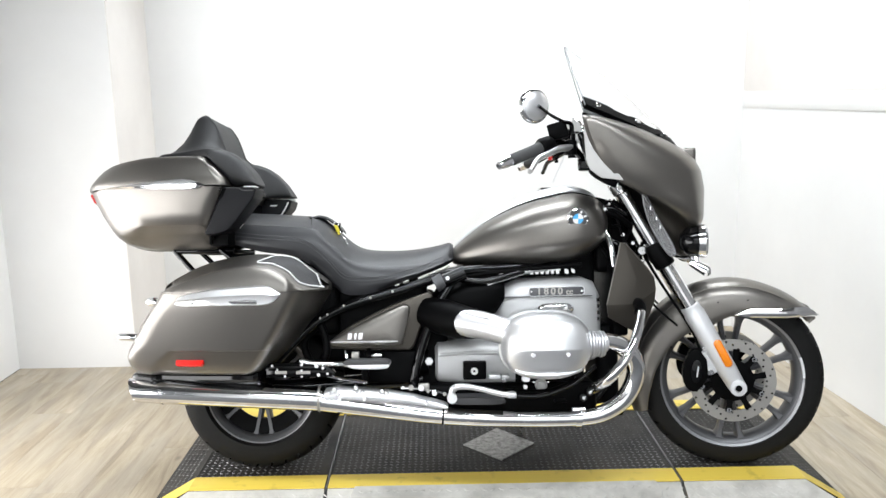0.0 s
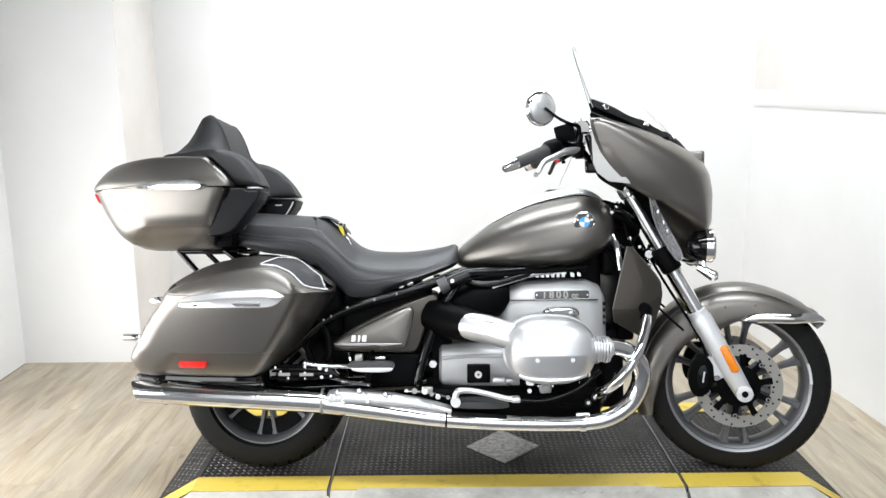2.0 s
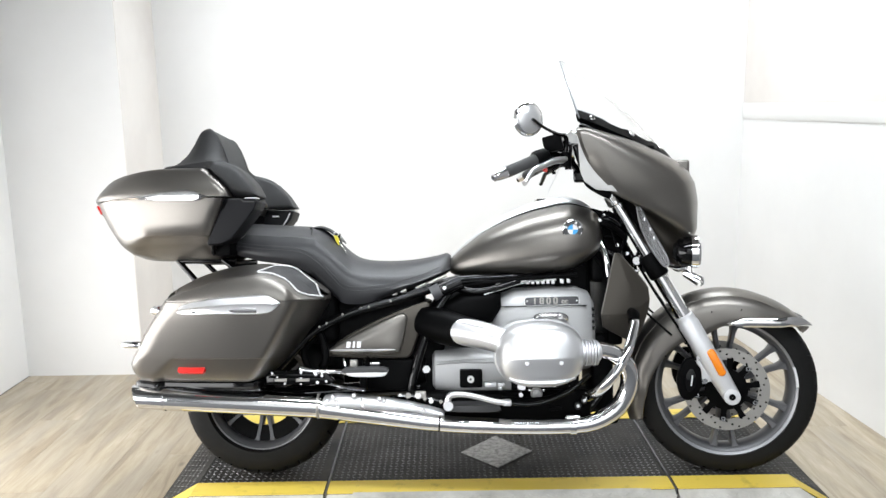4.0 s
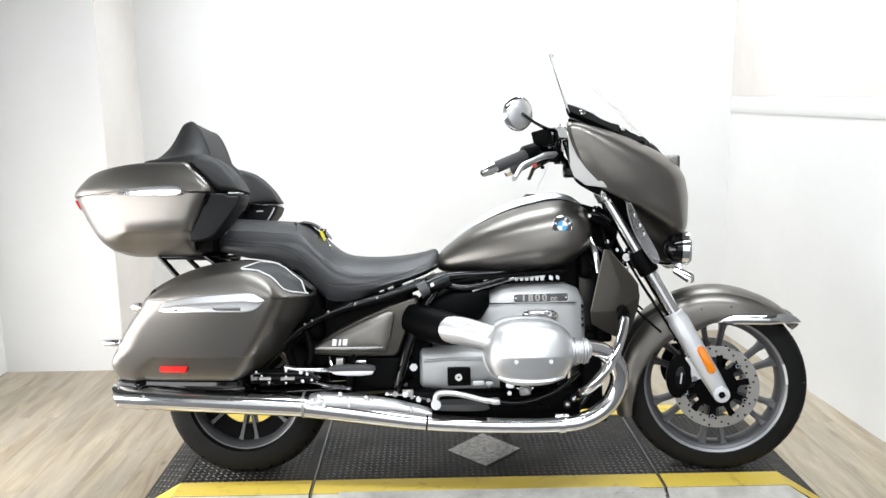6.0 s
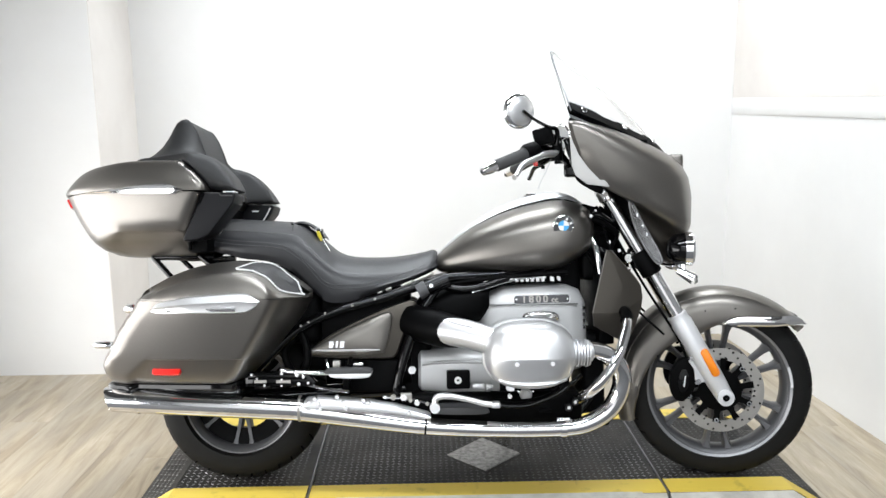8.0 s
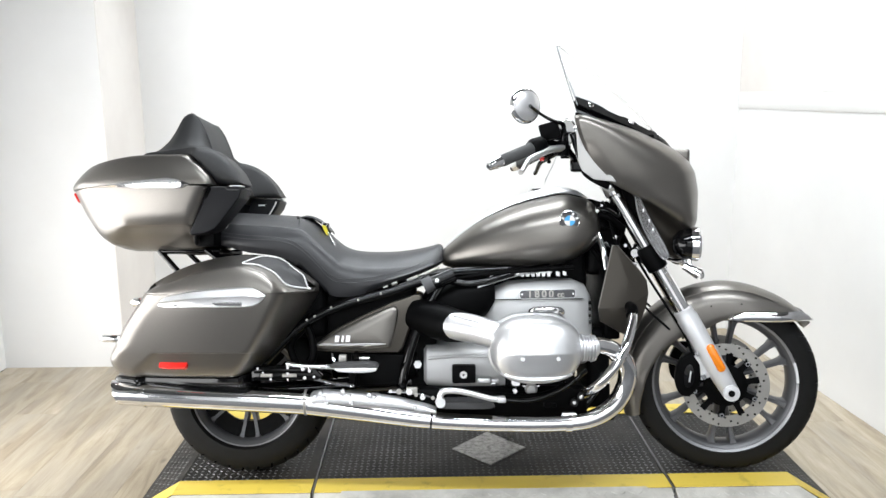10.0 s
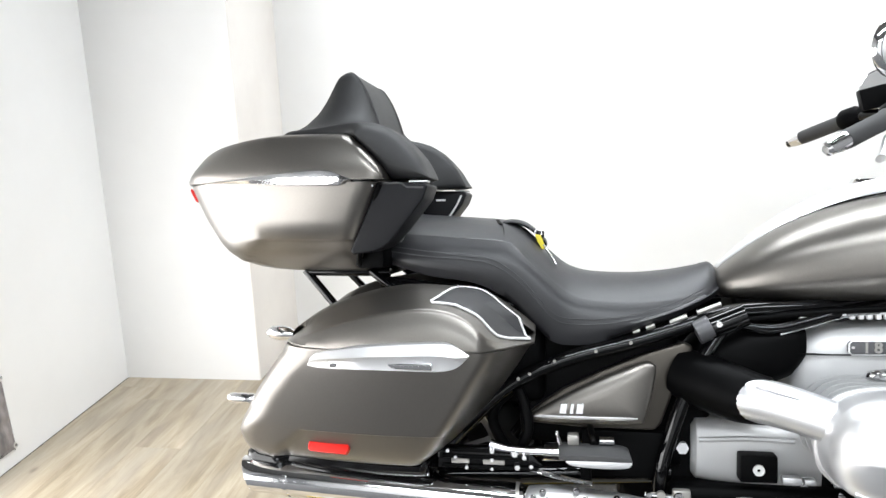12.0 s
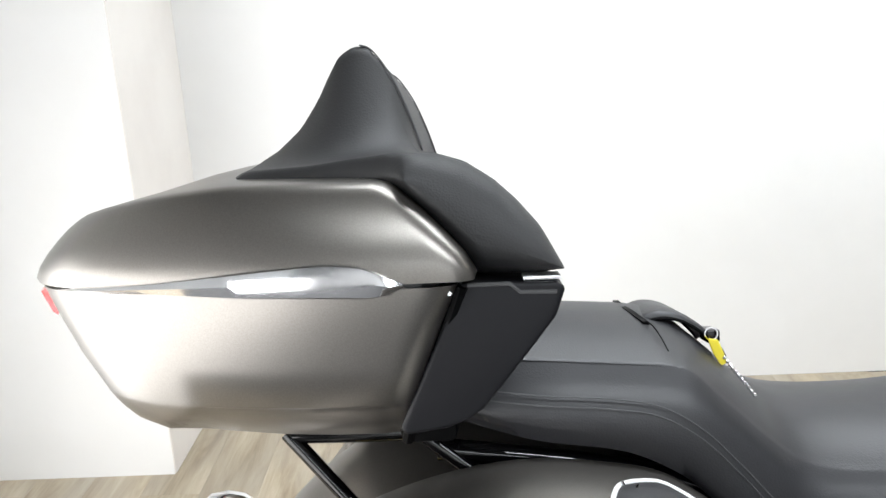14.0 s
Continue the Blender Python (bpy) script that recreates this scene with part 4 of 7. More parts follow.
screen = part("windscreen", screen_sheet(0.0, 1.0, 0.004), GLASS, bike, "clear touring windscreen", turned=True)
screen.visible_shadow = False
for s in (-1, 1):
    part("screen_edge", tube([screen_point(s, v / 8) + Vector((0.002, 0, 0)) for v in range(9)], 0.0019, 6, 0), EDGE, screen, "greyish cut edge of the screen", turned=True)
part("screen_edge", tube([screen_point(u / 6, 1.0) for u in range(-6, 7)], 0.0016, 6, 0), EDGE, screen, turned=True)
SCALLOP = ([0, 0.24, 0.28, 0.36, 0.40, 0.52, 0.56, 0.64, 0.69, 0.80, 0.84, 0.94, 1.0], [0.075, 0.075, 0.098, 0.098, 0.075, 0.075, 0.100, 0.100, 0.078, 0.082, 0.105, 0.105, 0.098])
strip = part("screen_mount", screen_sheet(-0.02, SCALLOP, 0.005, 0.005), SATINBLACK, screen, "black scalloped screen mounting strip", turned=True)
HUMP = ([0, 0.70, 0.745, 0.80, 0.90, 0.97, 1.0], [0.06, 0.06, 0.09, 0.138, 0.150, 0.142, 0.135])
part("screen_gasket", screen_sheet(0.0, HUMP, 0.002, 0.0025), EDGE, screen, "grey gasket behind the mounting strip", turned=True)
part("screen_mount", screen_sheet(-0.02, 0.085, 0.008, -0.010), SATINBLACK, screen, turned=True)
for u in (-0.92, -0.62, -0.30, 0.30, 0.62, 0.92):
    p = screen_point(u, 0.045)
    own = lathe([(0.0005, 0), (0.010, 0), (0.010, 0.006), (0.007, 0.009), (0.0005, 0.009)], (0, 0, 0), "x", 14)
    q = Vector((0.5, u, 0.6)).normalized()
    own.transform(Matrix.Translation(p + q * 0.010) @ Vector((1, 0, 0)).rotation_difference(q).to_matrix().to_4x4())
    part("screen_screw", own, CHROME, screen, "chrome screw", turned=True)
own = box(0.675, 0.728, -0.075, 0.075, 1.085, 1.142, 0.010, 3)
part("radar_box", own, PAINT, fairing, "bronze sensor housing on the nose", turned=True)

# -- headlight and lamps --
prof = [(0.001, -0.10), (0.05, -0.10), (0.085, -0.06), (0.092, -0.01), (0.092, 0.005), (0.088, 0.008), (0.001, 0.008)]
lamp = part("headlight", lathe(prof, (0.70, 0, 0.93), "x", 40), BLACK, bike, "round headlight", turned=True)
part("lens", lathe([(0.001, 0.010), (0.086, 0.009), (0.080, 0.022), (0.045, 0.036), (0.001, 0.040)], (0.70, 0, 0.93), "x", 40, closed=False), LENS, lamp, turned=True)
for s in (-1, 1):
    c = (0.715, s * 0.165, 0.822)
    prof = [(0.001, -0.055), (0.025, -0.052), (0.048, -0.03), (0.053, 0.0), (0.053, 0.012), (0.001, 0.012)]
    aux = part("auxiliary_lamp", lathe(prof, c, "x", 28), BLACK, bike, "black auxiliary lamp with chrome rim", turned=True)
    part("rim", lathe([(0.046, 0.010), (0.056, 0.006), (0.058, 0.028), (0.05, 0.036), (0.046, 0.03)], c, "x", 28), CHROME, aux, turned=True)
    part("reflector_bowl", lathe([(0.001, 0.013), (0.047, 0.013), (0.047, 0.026), (0.03, 0.018), (0.001, 0.015)], c, "x", 28), CHROME, aux, turned=True)
    part("lens", lathe([(0.001, 0.036), (0.03, 0.034), (0.047, 0.028), (0.047, 0.026), (0.001, 0.03)], c, "x", 28), LENS, aux, turned=True)
    part("lamp_arm", tube([(0.70, s * 0.165, 0.77), (0.68, s * 0.13, 0.765), (0.63, s * 0.09, 0.78)], 0.011, 10, 4), CHROME, aux, turned=True)
    ind = part("indicator", tube([(0.70, s * 0.165, 0.748), (0.725, s * 0.172, 0.735), (0.75, s * 0.178, 0.722)], [0.013, 0.017, 0.021], 14, 4), CHROME, bike, "chrome bullet indicator", turned=True)
    part("lens", lathe([(0.001, 0.012), (0.012, 0.01), (0.019, 0.0), (0.001, 0.0)], (0.752, s * 0.178, 0.721), "x", 16), LENS, ind, turned=True)
    part("indicator_stem", tube([(0.722, s * 0.17, 0.74), (0.715, s * 0.165, 0.79)], 0.007, 8, 0), CHROME, ind, turned=True)

# -- handlebar --
bar = tube([(0.075, -0.42, 1.092), (0.20, -0.30, 1.150), (0.285, -0.18, 1.165), (0.335, -0.08, 1.12), (0.35, 0.0, 1.11), (0.335, 0.08, 1.12), (0.285, 0.18, 1.165), (0.20, 0.30, 1.150), (0.075, 0.42, 1.092)], 0.0125, 14, 6)
handlebar = part("handlebar", bar, BLACK, bike, "black swept handlebar", turned=True)
for s in (-1, 1):
    a, b = Vector((0.108, s * 0.392, 1.108)), Vector((0.197, s * 0.303, 1.148))
    d = (b - a).normalized()
    part("grip", tube([a, a.lerp(b, 0.04), a.lerp(b, 0.93), b], [0.017, 0.0195, 0.0195, 0.023], 18, 0), GRIPRUB, handlebar, "black rubber grip", turned=True)
    part("grip_end", tube([a - d * 0.055, a - d * 0.05, a - d * 0.02, a - d * 0.001], [0.008, 0.014, 0.019, 0.0195], 18, 0), CHROME, handlebar, "chrome bar end weight", turned=True)
    part("switchgear", tube([b, b + d * 0.012, b + d * 0.05, b + d * 0.062], [0.024, 0.030, 0.028, 0.018], 16, 0), SATINBLACK, handlebar, "black switch housing", turned=True)
    own = box(0.226, 0.292, s * 0.255, s * 0.195, 1.180, 1.236, 0.007)
    own.transform(Matrix.Translation((0.26, 0, 1.2)) @ Matrix.Rotation(radians(-14), 4, "Y") @ Matrix.Translation((-0.26, 0, -1.2)))
    part("fluid_reservoir", own, SATINBLACK, handlebar, "black brake fluid reservoir", turned=True)
    lev = tube([(0.298, s * 0.225, 1.150), (0.262, s * 0.265, 1.146), (0.225, s * 0.31, 1.128), (0.195, s * 0.345, 1.112), (0.178, s * 0.385, 1.082), (0.172, s * 0.40, 1.072)], [0.015, 0.015, 0.014, 0.013, 0.011, 0.012], 12, 6, flat=0.7)
    part("lever", lev, SATIN if s < 0 else BLACK, handlebar, "polished brake lever" if s < 0 else "black clutch lever", turned=True)
    part("lever_pivot", tube([(0.30, s * 0.215, 1.125), (0.30, s * 0.215, 1.175)], 0.02, 14, 0), SATINBLACK, handlebar, turned=True)
    part("toggle", box(0.225, 0.24, s * 0.295, s * 0.28, 1.108, 1.122, 0.003), RED if s < 0 else SATINBLACK, handlebar, "red stop switch" if s < 0 else "", turned=True)
    # mirror on its bent stem
    stem = tube([(0.30, s * 0.225, 1.17), (0.302, s * 0.24, 1.225), (0.275, s * 0.29, 1.235), (0.238 if s < 0 else 0.29, s * 0.372, 1.252 if s < 0 else 1.235), (0.203 if s < 0 else 0.313, s * 0.420, 1.278 if s < 0 else 1.233)], [0.008, 0.008, 0.006, 0.005, 0.005], 10, 5)
    part("mirror_stem", stem, BLACK, handlebar, "black mirror stem", turned=True)
    # the far mirror is folded forward behind the screen
    fold = Vector((0.11, 0.0, -0.045)) if s > 0 else Vector()
    m = Matrix.Translation(Vector((0.190, s * 0.40, 1.280)) + fold) @ Matrix.Rotation(radians(s * 51), 4, "Z") @ Matrix.Rotation(radians(3), 4, "Y")
    own = lathe([(0.001, 0.018), (0.02, 0.017), (0.043, 0.010), (0.0535, 0.0), (0.0545, -0.006), (0.051, -0.008), (0.001, -0.006)], (0, 0, 0), "x", 36)
    own.transform(m)
    head = part("mirror", own, SATIN, handlebar, "round chrome mirror", turned=True)
    own = lathe([(0.001, -0.0075), (0.049, -0.0085), (0.049, -0.0095), (0.001, -0.0088)], (0, 0, 0), "x", 36)
    own.transform(m)
    part("mirror_glass", own, MIRROR, head, turned=True)
    own = lathe([(0.0465, 0.0085), (0.0500, 0.0075), (0.0560, 0.0), (0.0570, -0.006), (0.0530, -0.0095), (0.0500, -0.0085)], (0, 0, 0), "x", 36)
    own.transform(m)
    part("mirror_rim", own, CHROME, head, "chrome mirror rim", turned=True)
    # cables from bar to head
    part("cable", tube([(0.46, s * 0.12, 0.98), (0.49, s * 0.10, 0.90), (0.51, s * 0.10, 0.84), (0.60, s * 0.10, 0.68), (0.70, s * 0.125, 0.52), (0.735, s * 0.125, 0.44)], 0.0045, 8, 6), SATINBLACK, handlebar, "black brake hose", turned=True)
    part("cable", tube([(0.44, s * 0.13, 0.96), (0.46, s * 0.15, 0.88), (0.50, s * 0.14, 0.76), (0.56, s * 0.12, 0.62), (0.66, s * 0.12, 0.52)], 0.004, 8, 6), SATINBLACK, handlebar, turned=True)
    if s < 0:
        part("cable", tube([(0.278, s * 0.22, 1.125), (0.262, s * 0.25, 1.085), (0.245, s * 0.27, 1.05), (0.24, s * 0.275, 1.032)], 0.0018, 8, 6), SATIN, handlebar, "thin bare cable end", turned=True)
part("bar_clamp", box(0.32, 0.38, -0.07, 0.07, 1.07, 1.125, 0.012), BLACK, handlebar, turned=True)
own = tube([(0.455, -0.13, 1.03), (0.445, 0, 1.04), (0.455, 0.13, 1.03)], 0.027, 14, 3)
part("top_yoke", own, CHROME, handlebar, "polished top yoke", turned=True)

# -- frame tubes --
for s in (-1, 1):
    fr = part("frame_tube", tube([(0.40, s * 0.05, 0.90), (0.20, s * 0.10, 0.745), (-0.10, s * 0.15, 0.715), (-0.16, s * 0.17, 0.705), (-0.32, s * 0.19, 0.655), (-0.50, s * 0.20, 0.605), (-0.62, s * 0.20, 0.545), (-0.72, s * 0.19, 0.45), (-0.80, s * 0.17, 0.36)], 0.017, 14, 6), BLACK, bike, "gloss black upper frame tube")
    part("frame_tube", tube([(-0.13, s * 0.165, 0.71), (-0.19, s * 0.18, 0.62), (-0.245, s * 0.185, 0.50), (-0.285, s * 0.185, 0.36), (-0.28, s * 0.17, 0.27), (-0.2, s * 0.16, 0.235), (0.10, s * 0.15, 0.225), (0.33, s * 0.13, 0.25), (0.42, s * 0.09, 0.45), (0.43, s * 0.06, 0.80)], 0.0165, 14, 6), BLACK, bike, "gloss black cradle tube")
    part("frame_tube", tube([(-0.155, s * 0.17, 0.695), (-0.05, s * 0.165, 0.675), (0.08, s * 0.15, 0.705), (0.22, s * 0.12, 0.735)], 0.012, 10, 5), BLACK, bike)
    part("frame_lug", tube([(-0.21, s * 0.187, 0.668), (-0.11, s * 0.187, 0.71)], 0.026, 14, 0), BLACK, fr)
    part("lug_collar", tube([(-0.212, s * 0.188, 0.668), (-0.20, s * 0.188, 0.674), (-0.182, s * 0.188, 0.683)], 0.0275, 18, 0), WHEELGREY, fr, "dark collar on the frame")
    part("collar_bolt", bolt((-0.168, s * 0.206, 0.690), 0.008, s * 0.008, "y", 10), CHROME, fr)
    # short steel dashes added along the underside of the seat
    for x, z, w in ((-0.185, 0.722, 0.025), (-0.25, 0.697, 0.018), (-0.31, 0.680, 0.009), (-0.34, 0.669, 0.007)):
        part("seat_clip", tube([(x - w, s * 0.186, z - w * 0.4), (x + w, s * 0.186, z + w * 0.4)], 0.0050, 8, 0), STEEL, fr)
    for x, z in ((-0.52, 0.604), (-0.43, 0.628), (-0.355, 0.648), (-0.60, 0.563), (-0.575, 0.575)):
        part("frame_bolt", bolt((x, s * 0.214, z), 0.0042, s * 0.005, "y", 8), STEEL, fr)
    part("rocker_shaft", tube([(-0.60, s * 0.19, 0.55), (-0.66, s * 0.18, 0.48), (-0.63, s * 0.175, 0.40), (-0.565, s * 0.17, 0.365)], 0.013, 10, 5), SATINBLACK, fr)
    # rear subframe under the seat
    part("seat_rail", tube([(-0.28, s * 0.15, 0.70), (-0.50, s * 0.165, 0.70), (-0.72, s * 0.17, 0.75), (-0.92, s * 0.16, 0.775)], 0.014, 10, 5), BLACK, bike)
# rear mudguard over the wheel
rings = []
for k in range(31):
    t = k / 30
    a = radians(30 + (172 - 30) * t)
    deg = 30 + (172 - 30) * t
    crown = float(np.interp(deg, [30, 60, 90, 112, 129, 136, 172], [0.462, 0.472, 0.482, 0.477, 0.459, 0.450, 0.418]))
    edge = float(np.interp(deg, [30, 68, 93, 121, 172], [0.425, 0.436, 0.442, 0.423, 0.388]))
    c = Vector((RW[0], 0, RW[2]))
    rad = Vector((math.cos(a), 0, math.sin(a)))
    o = []
    for q in range(13):
        u = -1 + 2 * q / 12
        o.append(c + rad * (edge + (crown - edge) * (1 - abs(u) ** 2.0)) + Vector((0, 0.115 * u, 0)))
    # rolled shoulder and upright skirt
    for s in (-1, 1):
        for dy, dr in ((0.121, 0.004), (0.128, 0.075)):
            o.insert(0 if s < 0 else len(o), c + rad * (edge - dr) + Vector((0, s * dy, 0)))
    rings.append(o + [p - rad * 0.005 for p in o][::-1])
part("rear_mudguard", loft(rings), PAINT, bike, "matt bronze rear mudguard", sharp=40)
# swing arm and final drive
for s in (-1, 1):
    part("swing_arm", tube([(-0.26, s * 0.12, 0.34), (-0.5, s * 0.13, 0.33), (-0.86, s * 0.13, 0.312)], [0.03, 0.028, 0.03], 12, 4), BLACK, bike)
    part("shock_absorber", tube([(-0.60, s * 0.1, 0.40), (-0.45, s * 0.1, 0.60)], 0.03, 14, 0), BLACK, bike)

# -- tank --
TANK = [(-0.150, 0.792, 0.750, 0.045), (-0.135, 0.808, 0.737, 0.078), (-0.10, 0.842, 0.729, 0.105), (-0.02, 0.908, 0.725, 0.142), (0.08, 0.965, 0.723, 0.178), (0.18, 1.003, 0.727, 0.205),
        (0.27, 1.017, 0.740, 0.216), (0.33, 1.006, 0.762, 0.207), (0.37, 0.982, 0.79, 0.178), (0.395, 0.955, 0.82, 0.135), (0.408, 0.925, 0.85, 0.075)]


def tank_ring(x, top, bot, hw):
    out = []
    for k in range(40):
        a = 2 * math.pi * k / 40
        c, s = math.cos(a), math.sin(a)
        mid = bot + (top - bot) * 0.42
        z = mid + (top - mid) * abs(s) ** (2 / 2.1) if s >= 0 else mid - (mid - bot) * abs(s) ** (2 / 3.2)
        p = 2.25 if s >= 0 else 3.0
        out.append(Vector((x, hw * math.copysign(abs(c) ** (2 / p), c), z)))
    return out


def tank_rings():
    lines = [smooth_line([(row[0], row[k], 0) for row in TANK], 4) for k in (1, 2, 3)]
    return [tank_ring(a.x, a.y, b.y, c.y) for a, b, c in zip(*lines)]


def crest(x):
    """Height of the brushed strip on the tank's crest."""
    return float(np.interp(x, [-0.15, 0.0, 0.2, 0.33, 0.39], [0.004, 0.016, 0.030, 0.024, 0.008]))


def tank_ring_low(ring):
    """The painted shell ends under the crest strip."""
    top = max(p.z for p in ring)
    h = crest(ring[0].x)
    mid = min(p.z for p in ring) * 0.58 + top * 0.42
    return [Vector((p.x, p.y, mid + (p.z - mid) * (top - h - mid) / (top - mid))) if p.z > mid else p for p in ring]


tank = part("fuel_tank", loft([tank_ring_low(r) for r in tank_rings()]), PAINT, bike, "matt bronze teardrop fuel tank", sharp=60)
# raised strip along the tank's crest with the filler cap
rows, edges = [], {-1: [], 1: []}
for p in smooth_line([(row[0], 0, row[1]) for row in TANK[1:-1]], 5):
    h = crest(p.x)
    hw = float(np.interp(p.x, [-0.13, 0.0, 0.2, 0.33, 0.395], [0.020, 0.050, 0.088, 0.080, 0.045]))
    sec = [(1.0, -h - 0.018), (0.99, -h - 0.003), (0.90, -h * 0.80), (0.62, -h * 0.30), (0.32, -h * 0.06), (0, 0)]
    rows.append([p + Vector((0, -hw * u, dz)) for u, dz in sec] + [p + Vector((0, hw * u, dz)) for u, dz in sec[-2::-1]])
    for s in (-1, 1):
        edges[s].append(p + Vector((0, s * hw, -h - 0.006)))
strip = part("tank_strip", loft(rows), SATIN, tank, "brushed strip along the tank crest", sharp=60)
for s in (-1, 1):
    part("strip_seam", tube(edges[s], 0.0028, 6, 0), BLACK, strip)
part("filler_cap", lathe([(0.001, 0.022), (0.028, 0.02), (0.033, 0.012), (0.033, 0.0), (0.001, 0.0)], (0.20, 0, 0.990), "z", 28), CHROME, tank, "chrome filler cap")
# round badge on each flank: ring, quarters in blue and white
for s in (-1, 1):
    m = Matrix.Translation((0.277, s * 0.2085, 0.887)) @ Matrix.Rotation(radians(s * -17), 4, "X")
    def disc(prof, seg=36):
        o = lathe(prof, (0, 0, 0), "y", seg)
        if s < 0:
            for v in o.verts:
                v.co.y = -v.co.y
        o.transform(m)
        return o
    badge = part("badge", disc([(0.001, 0.0), (0.0355, 0.0), (0.0355, 0.010), (0.033, 0.012), (0.031, 0.010), (0.001, 0.010)]), CHROME, tank, "round enamel badge with blue and white quarters")
    part("badge_ring", disc([(0.0185, 0.0095), (0.0315, 0.0095), (0.0315, 0.0112), (0.0185, 0.0112)]), WHEELGREY, badge)
    for q in range(4):
        own = bmesh.new()
        n = 8
        def wedge_ring(y):
            pts = [Vector((0, y, 0))]
            for k in range(n + 1):
                a = math.pi / 2 * (q + k / n)
                pts.append(Vector((0.018 * math.cos(a), y, 0.018 * math.sin(a))))
            return pts
        loft([wedge_ring(s * 0.0096), wedge_ring(s * 0.0116)], bm=own)
        own.transform(m)
        part("badge_quarter", own, (WHITE, BLUE)[q % 2], badge, sharp=30)
    for k in range(4):
        a = radians(20 + 46.6 * k)
        own = box(-0.0035, 0.0035, min(s * 0.011, s * 0.0123), max(s * 0.011, s * 0.0123), -0.0045, 0.0045)
        own.transform(m @ Matrix.Translation((0.025 * math.cos(a), 0, 0.025 * math.sin(a))) @ Matrix.Rotation(-(a - math.pi / 2), 4, "Y"))
        if k in (0, 1, 3):
            part("badge_mark", own, WHITE, badge)
        else:
            own.free()

# -- seat --
SEAT = [(-0.955, 0.900, 0.850, 0.12), (-0.935, 0.925, 0.828, 0.165), (-0.88, 0.934, 0.812, 0.190), (-0.80, 0.930, 0.790, 0.200), (-0.70, 0.924, 0.775, 0.204), (-0.635, 0.918, 0.745, 0.205), (-0.60, 0.903, 0.715, 0.205),
        (-0.56, 0.870, 0.675, 0.205), (-0.525, 0.838, 0.645, 0.205), (-0.485, 0.808, 0.637, 0.203), (-0.43, 0.793, 0.643, 0.203), (-0.33, 0.790, 0.675, 0.197), (-0.25, 0.797, 0.700, 0.172), (-0.19, 0.808, 0.725, 0.14), (-0.158, 0.816, 0.740, 0.108), (-0.143, 0.808, 0.752, 0.085)]


def seat_ring(x, top, bot, hw):
    pts = []
    bowl = [(0, 0.0), (0.25, -0.003), (0.45, -0.013), (0.60, -0.026), (0.74, -0.043), (0.79, -0.050), (0.82, -0.0545), (0.84, -0.057), (0.86, -0.060), (0.90, -0.069), (0.95, -0.080), (0.98, -0.098), (1.0, -0.115)]
    # the passenger's part has a flatter top, creased along its edge
    flat = [(0, 0.0), (0.25, -0.005), (0.45, -0.015), (0.60, -0.027), (0.74, -0.0405), (0.80, -0.0465), (0.82, -0.0485), (0.828, -0.0500), (0.842, -0.0535), (0.90, -0.066), (0.955, -0.082), (0.988, -0.100), (1.0, -0.118)]
    w = ease((-0.575 - x) / 0.05)
    prof = [(a[0] * (1 - w) + b[0] * w, a[1] * (1 - w) + b[1] * w) for a, b in zip(bowl, flat)]
    h = top - bot
    for u, d in prof:
        pts.append((hw * u, top + max(d, -h * 0.85)))
    pts += [(hw * 0.985, bot + min(0.02, h * 0.12)), (hw * 0.95, bot), (hw * 0.5, bot + 0.008)]
    right = [Vector((x, -y, z)) for y, z in pts]
    left = [Vector((x, y, z)) for y, z in pts[1:]][::-1]
    return right + [Vector((x, 0, bot + 0.01))] + left


lines = [smooth_line([(row[0], row[k], 0) for row in SEAT], 5) for k in (1, 2, 3)]
seat = part("seat", loft([seat_ring(a.x, a.y, b.y, c.y) for a, b, c in zip(*lines)]), LEATHER, bike, "stepped black stitched touring seat", sharp=70)
for s in (-1, 1):
    for dz, mat in ((0.0, STITCH), (-0.012, STITCH)):
        pts = []
        for x, z in ((-0.935, 0.864), (-0.88, 0.857), (-0.80, 0.847), (-0.72, 0.841), (-0.66, 0.830), (-0.61, 0.80), (-0.565, 0.755), (-0.52, 0.708), (-0.47, 0.697), (-0.40, 0.70), (-0.32, 0.715), (-0.25, 0.735), (-0.185, 0.763)):
            hw = float(np.interp(x, [r[0] for r in SEAT], [r[3] for r in SEAT]))
            pts.append((x, s * (hw + 0.0005), z + dz))
        part("stitching", tube(pts, 0.0010, 6, 5), STITCH, seat, "grey twin stitching")
    pts = []
    for x in (-0.93, -0.85, -0.75, -0.66, -0.625):
        top, hw = (float(np.interp(x, [r[0] for r in SEAT], [r[k] for r in SEAT])) for k in (1, 3))
        pts.append((x, s * hw * 0.828, top - 0.0500))
    part("seam", tube(pts, 0.0011, 6, 4), LEATHER, seat)
for s in (-1, 1):
    # cross seam beside the strap's slot
    pts = [(x, s * y, z + 0.0008) for x, y, z in ((-0.646, 0.085, 0.9095), (-0.641, 0.105, 0.905), (-0.637, 0.13, 0.893), (-0.635, 0.15, 0.8825))]
    part("seam", tube(pts, 0.0009, 6, 3), SATINBLACK, seat)
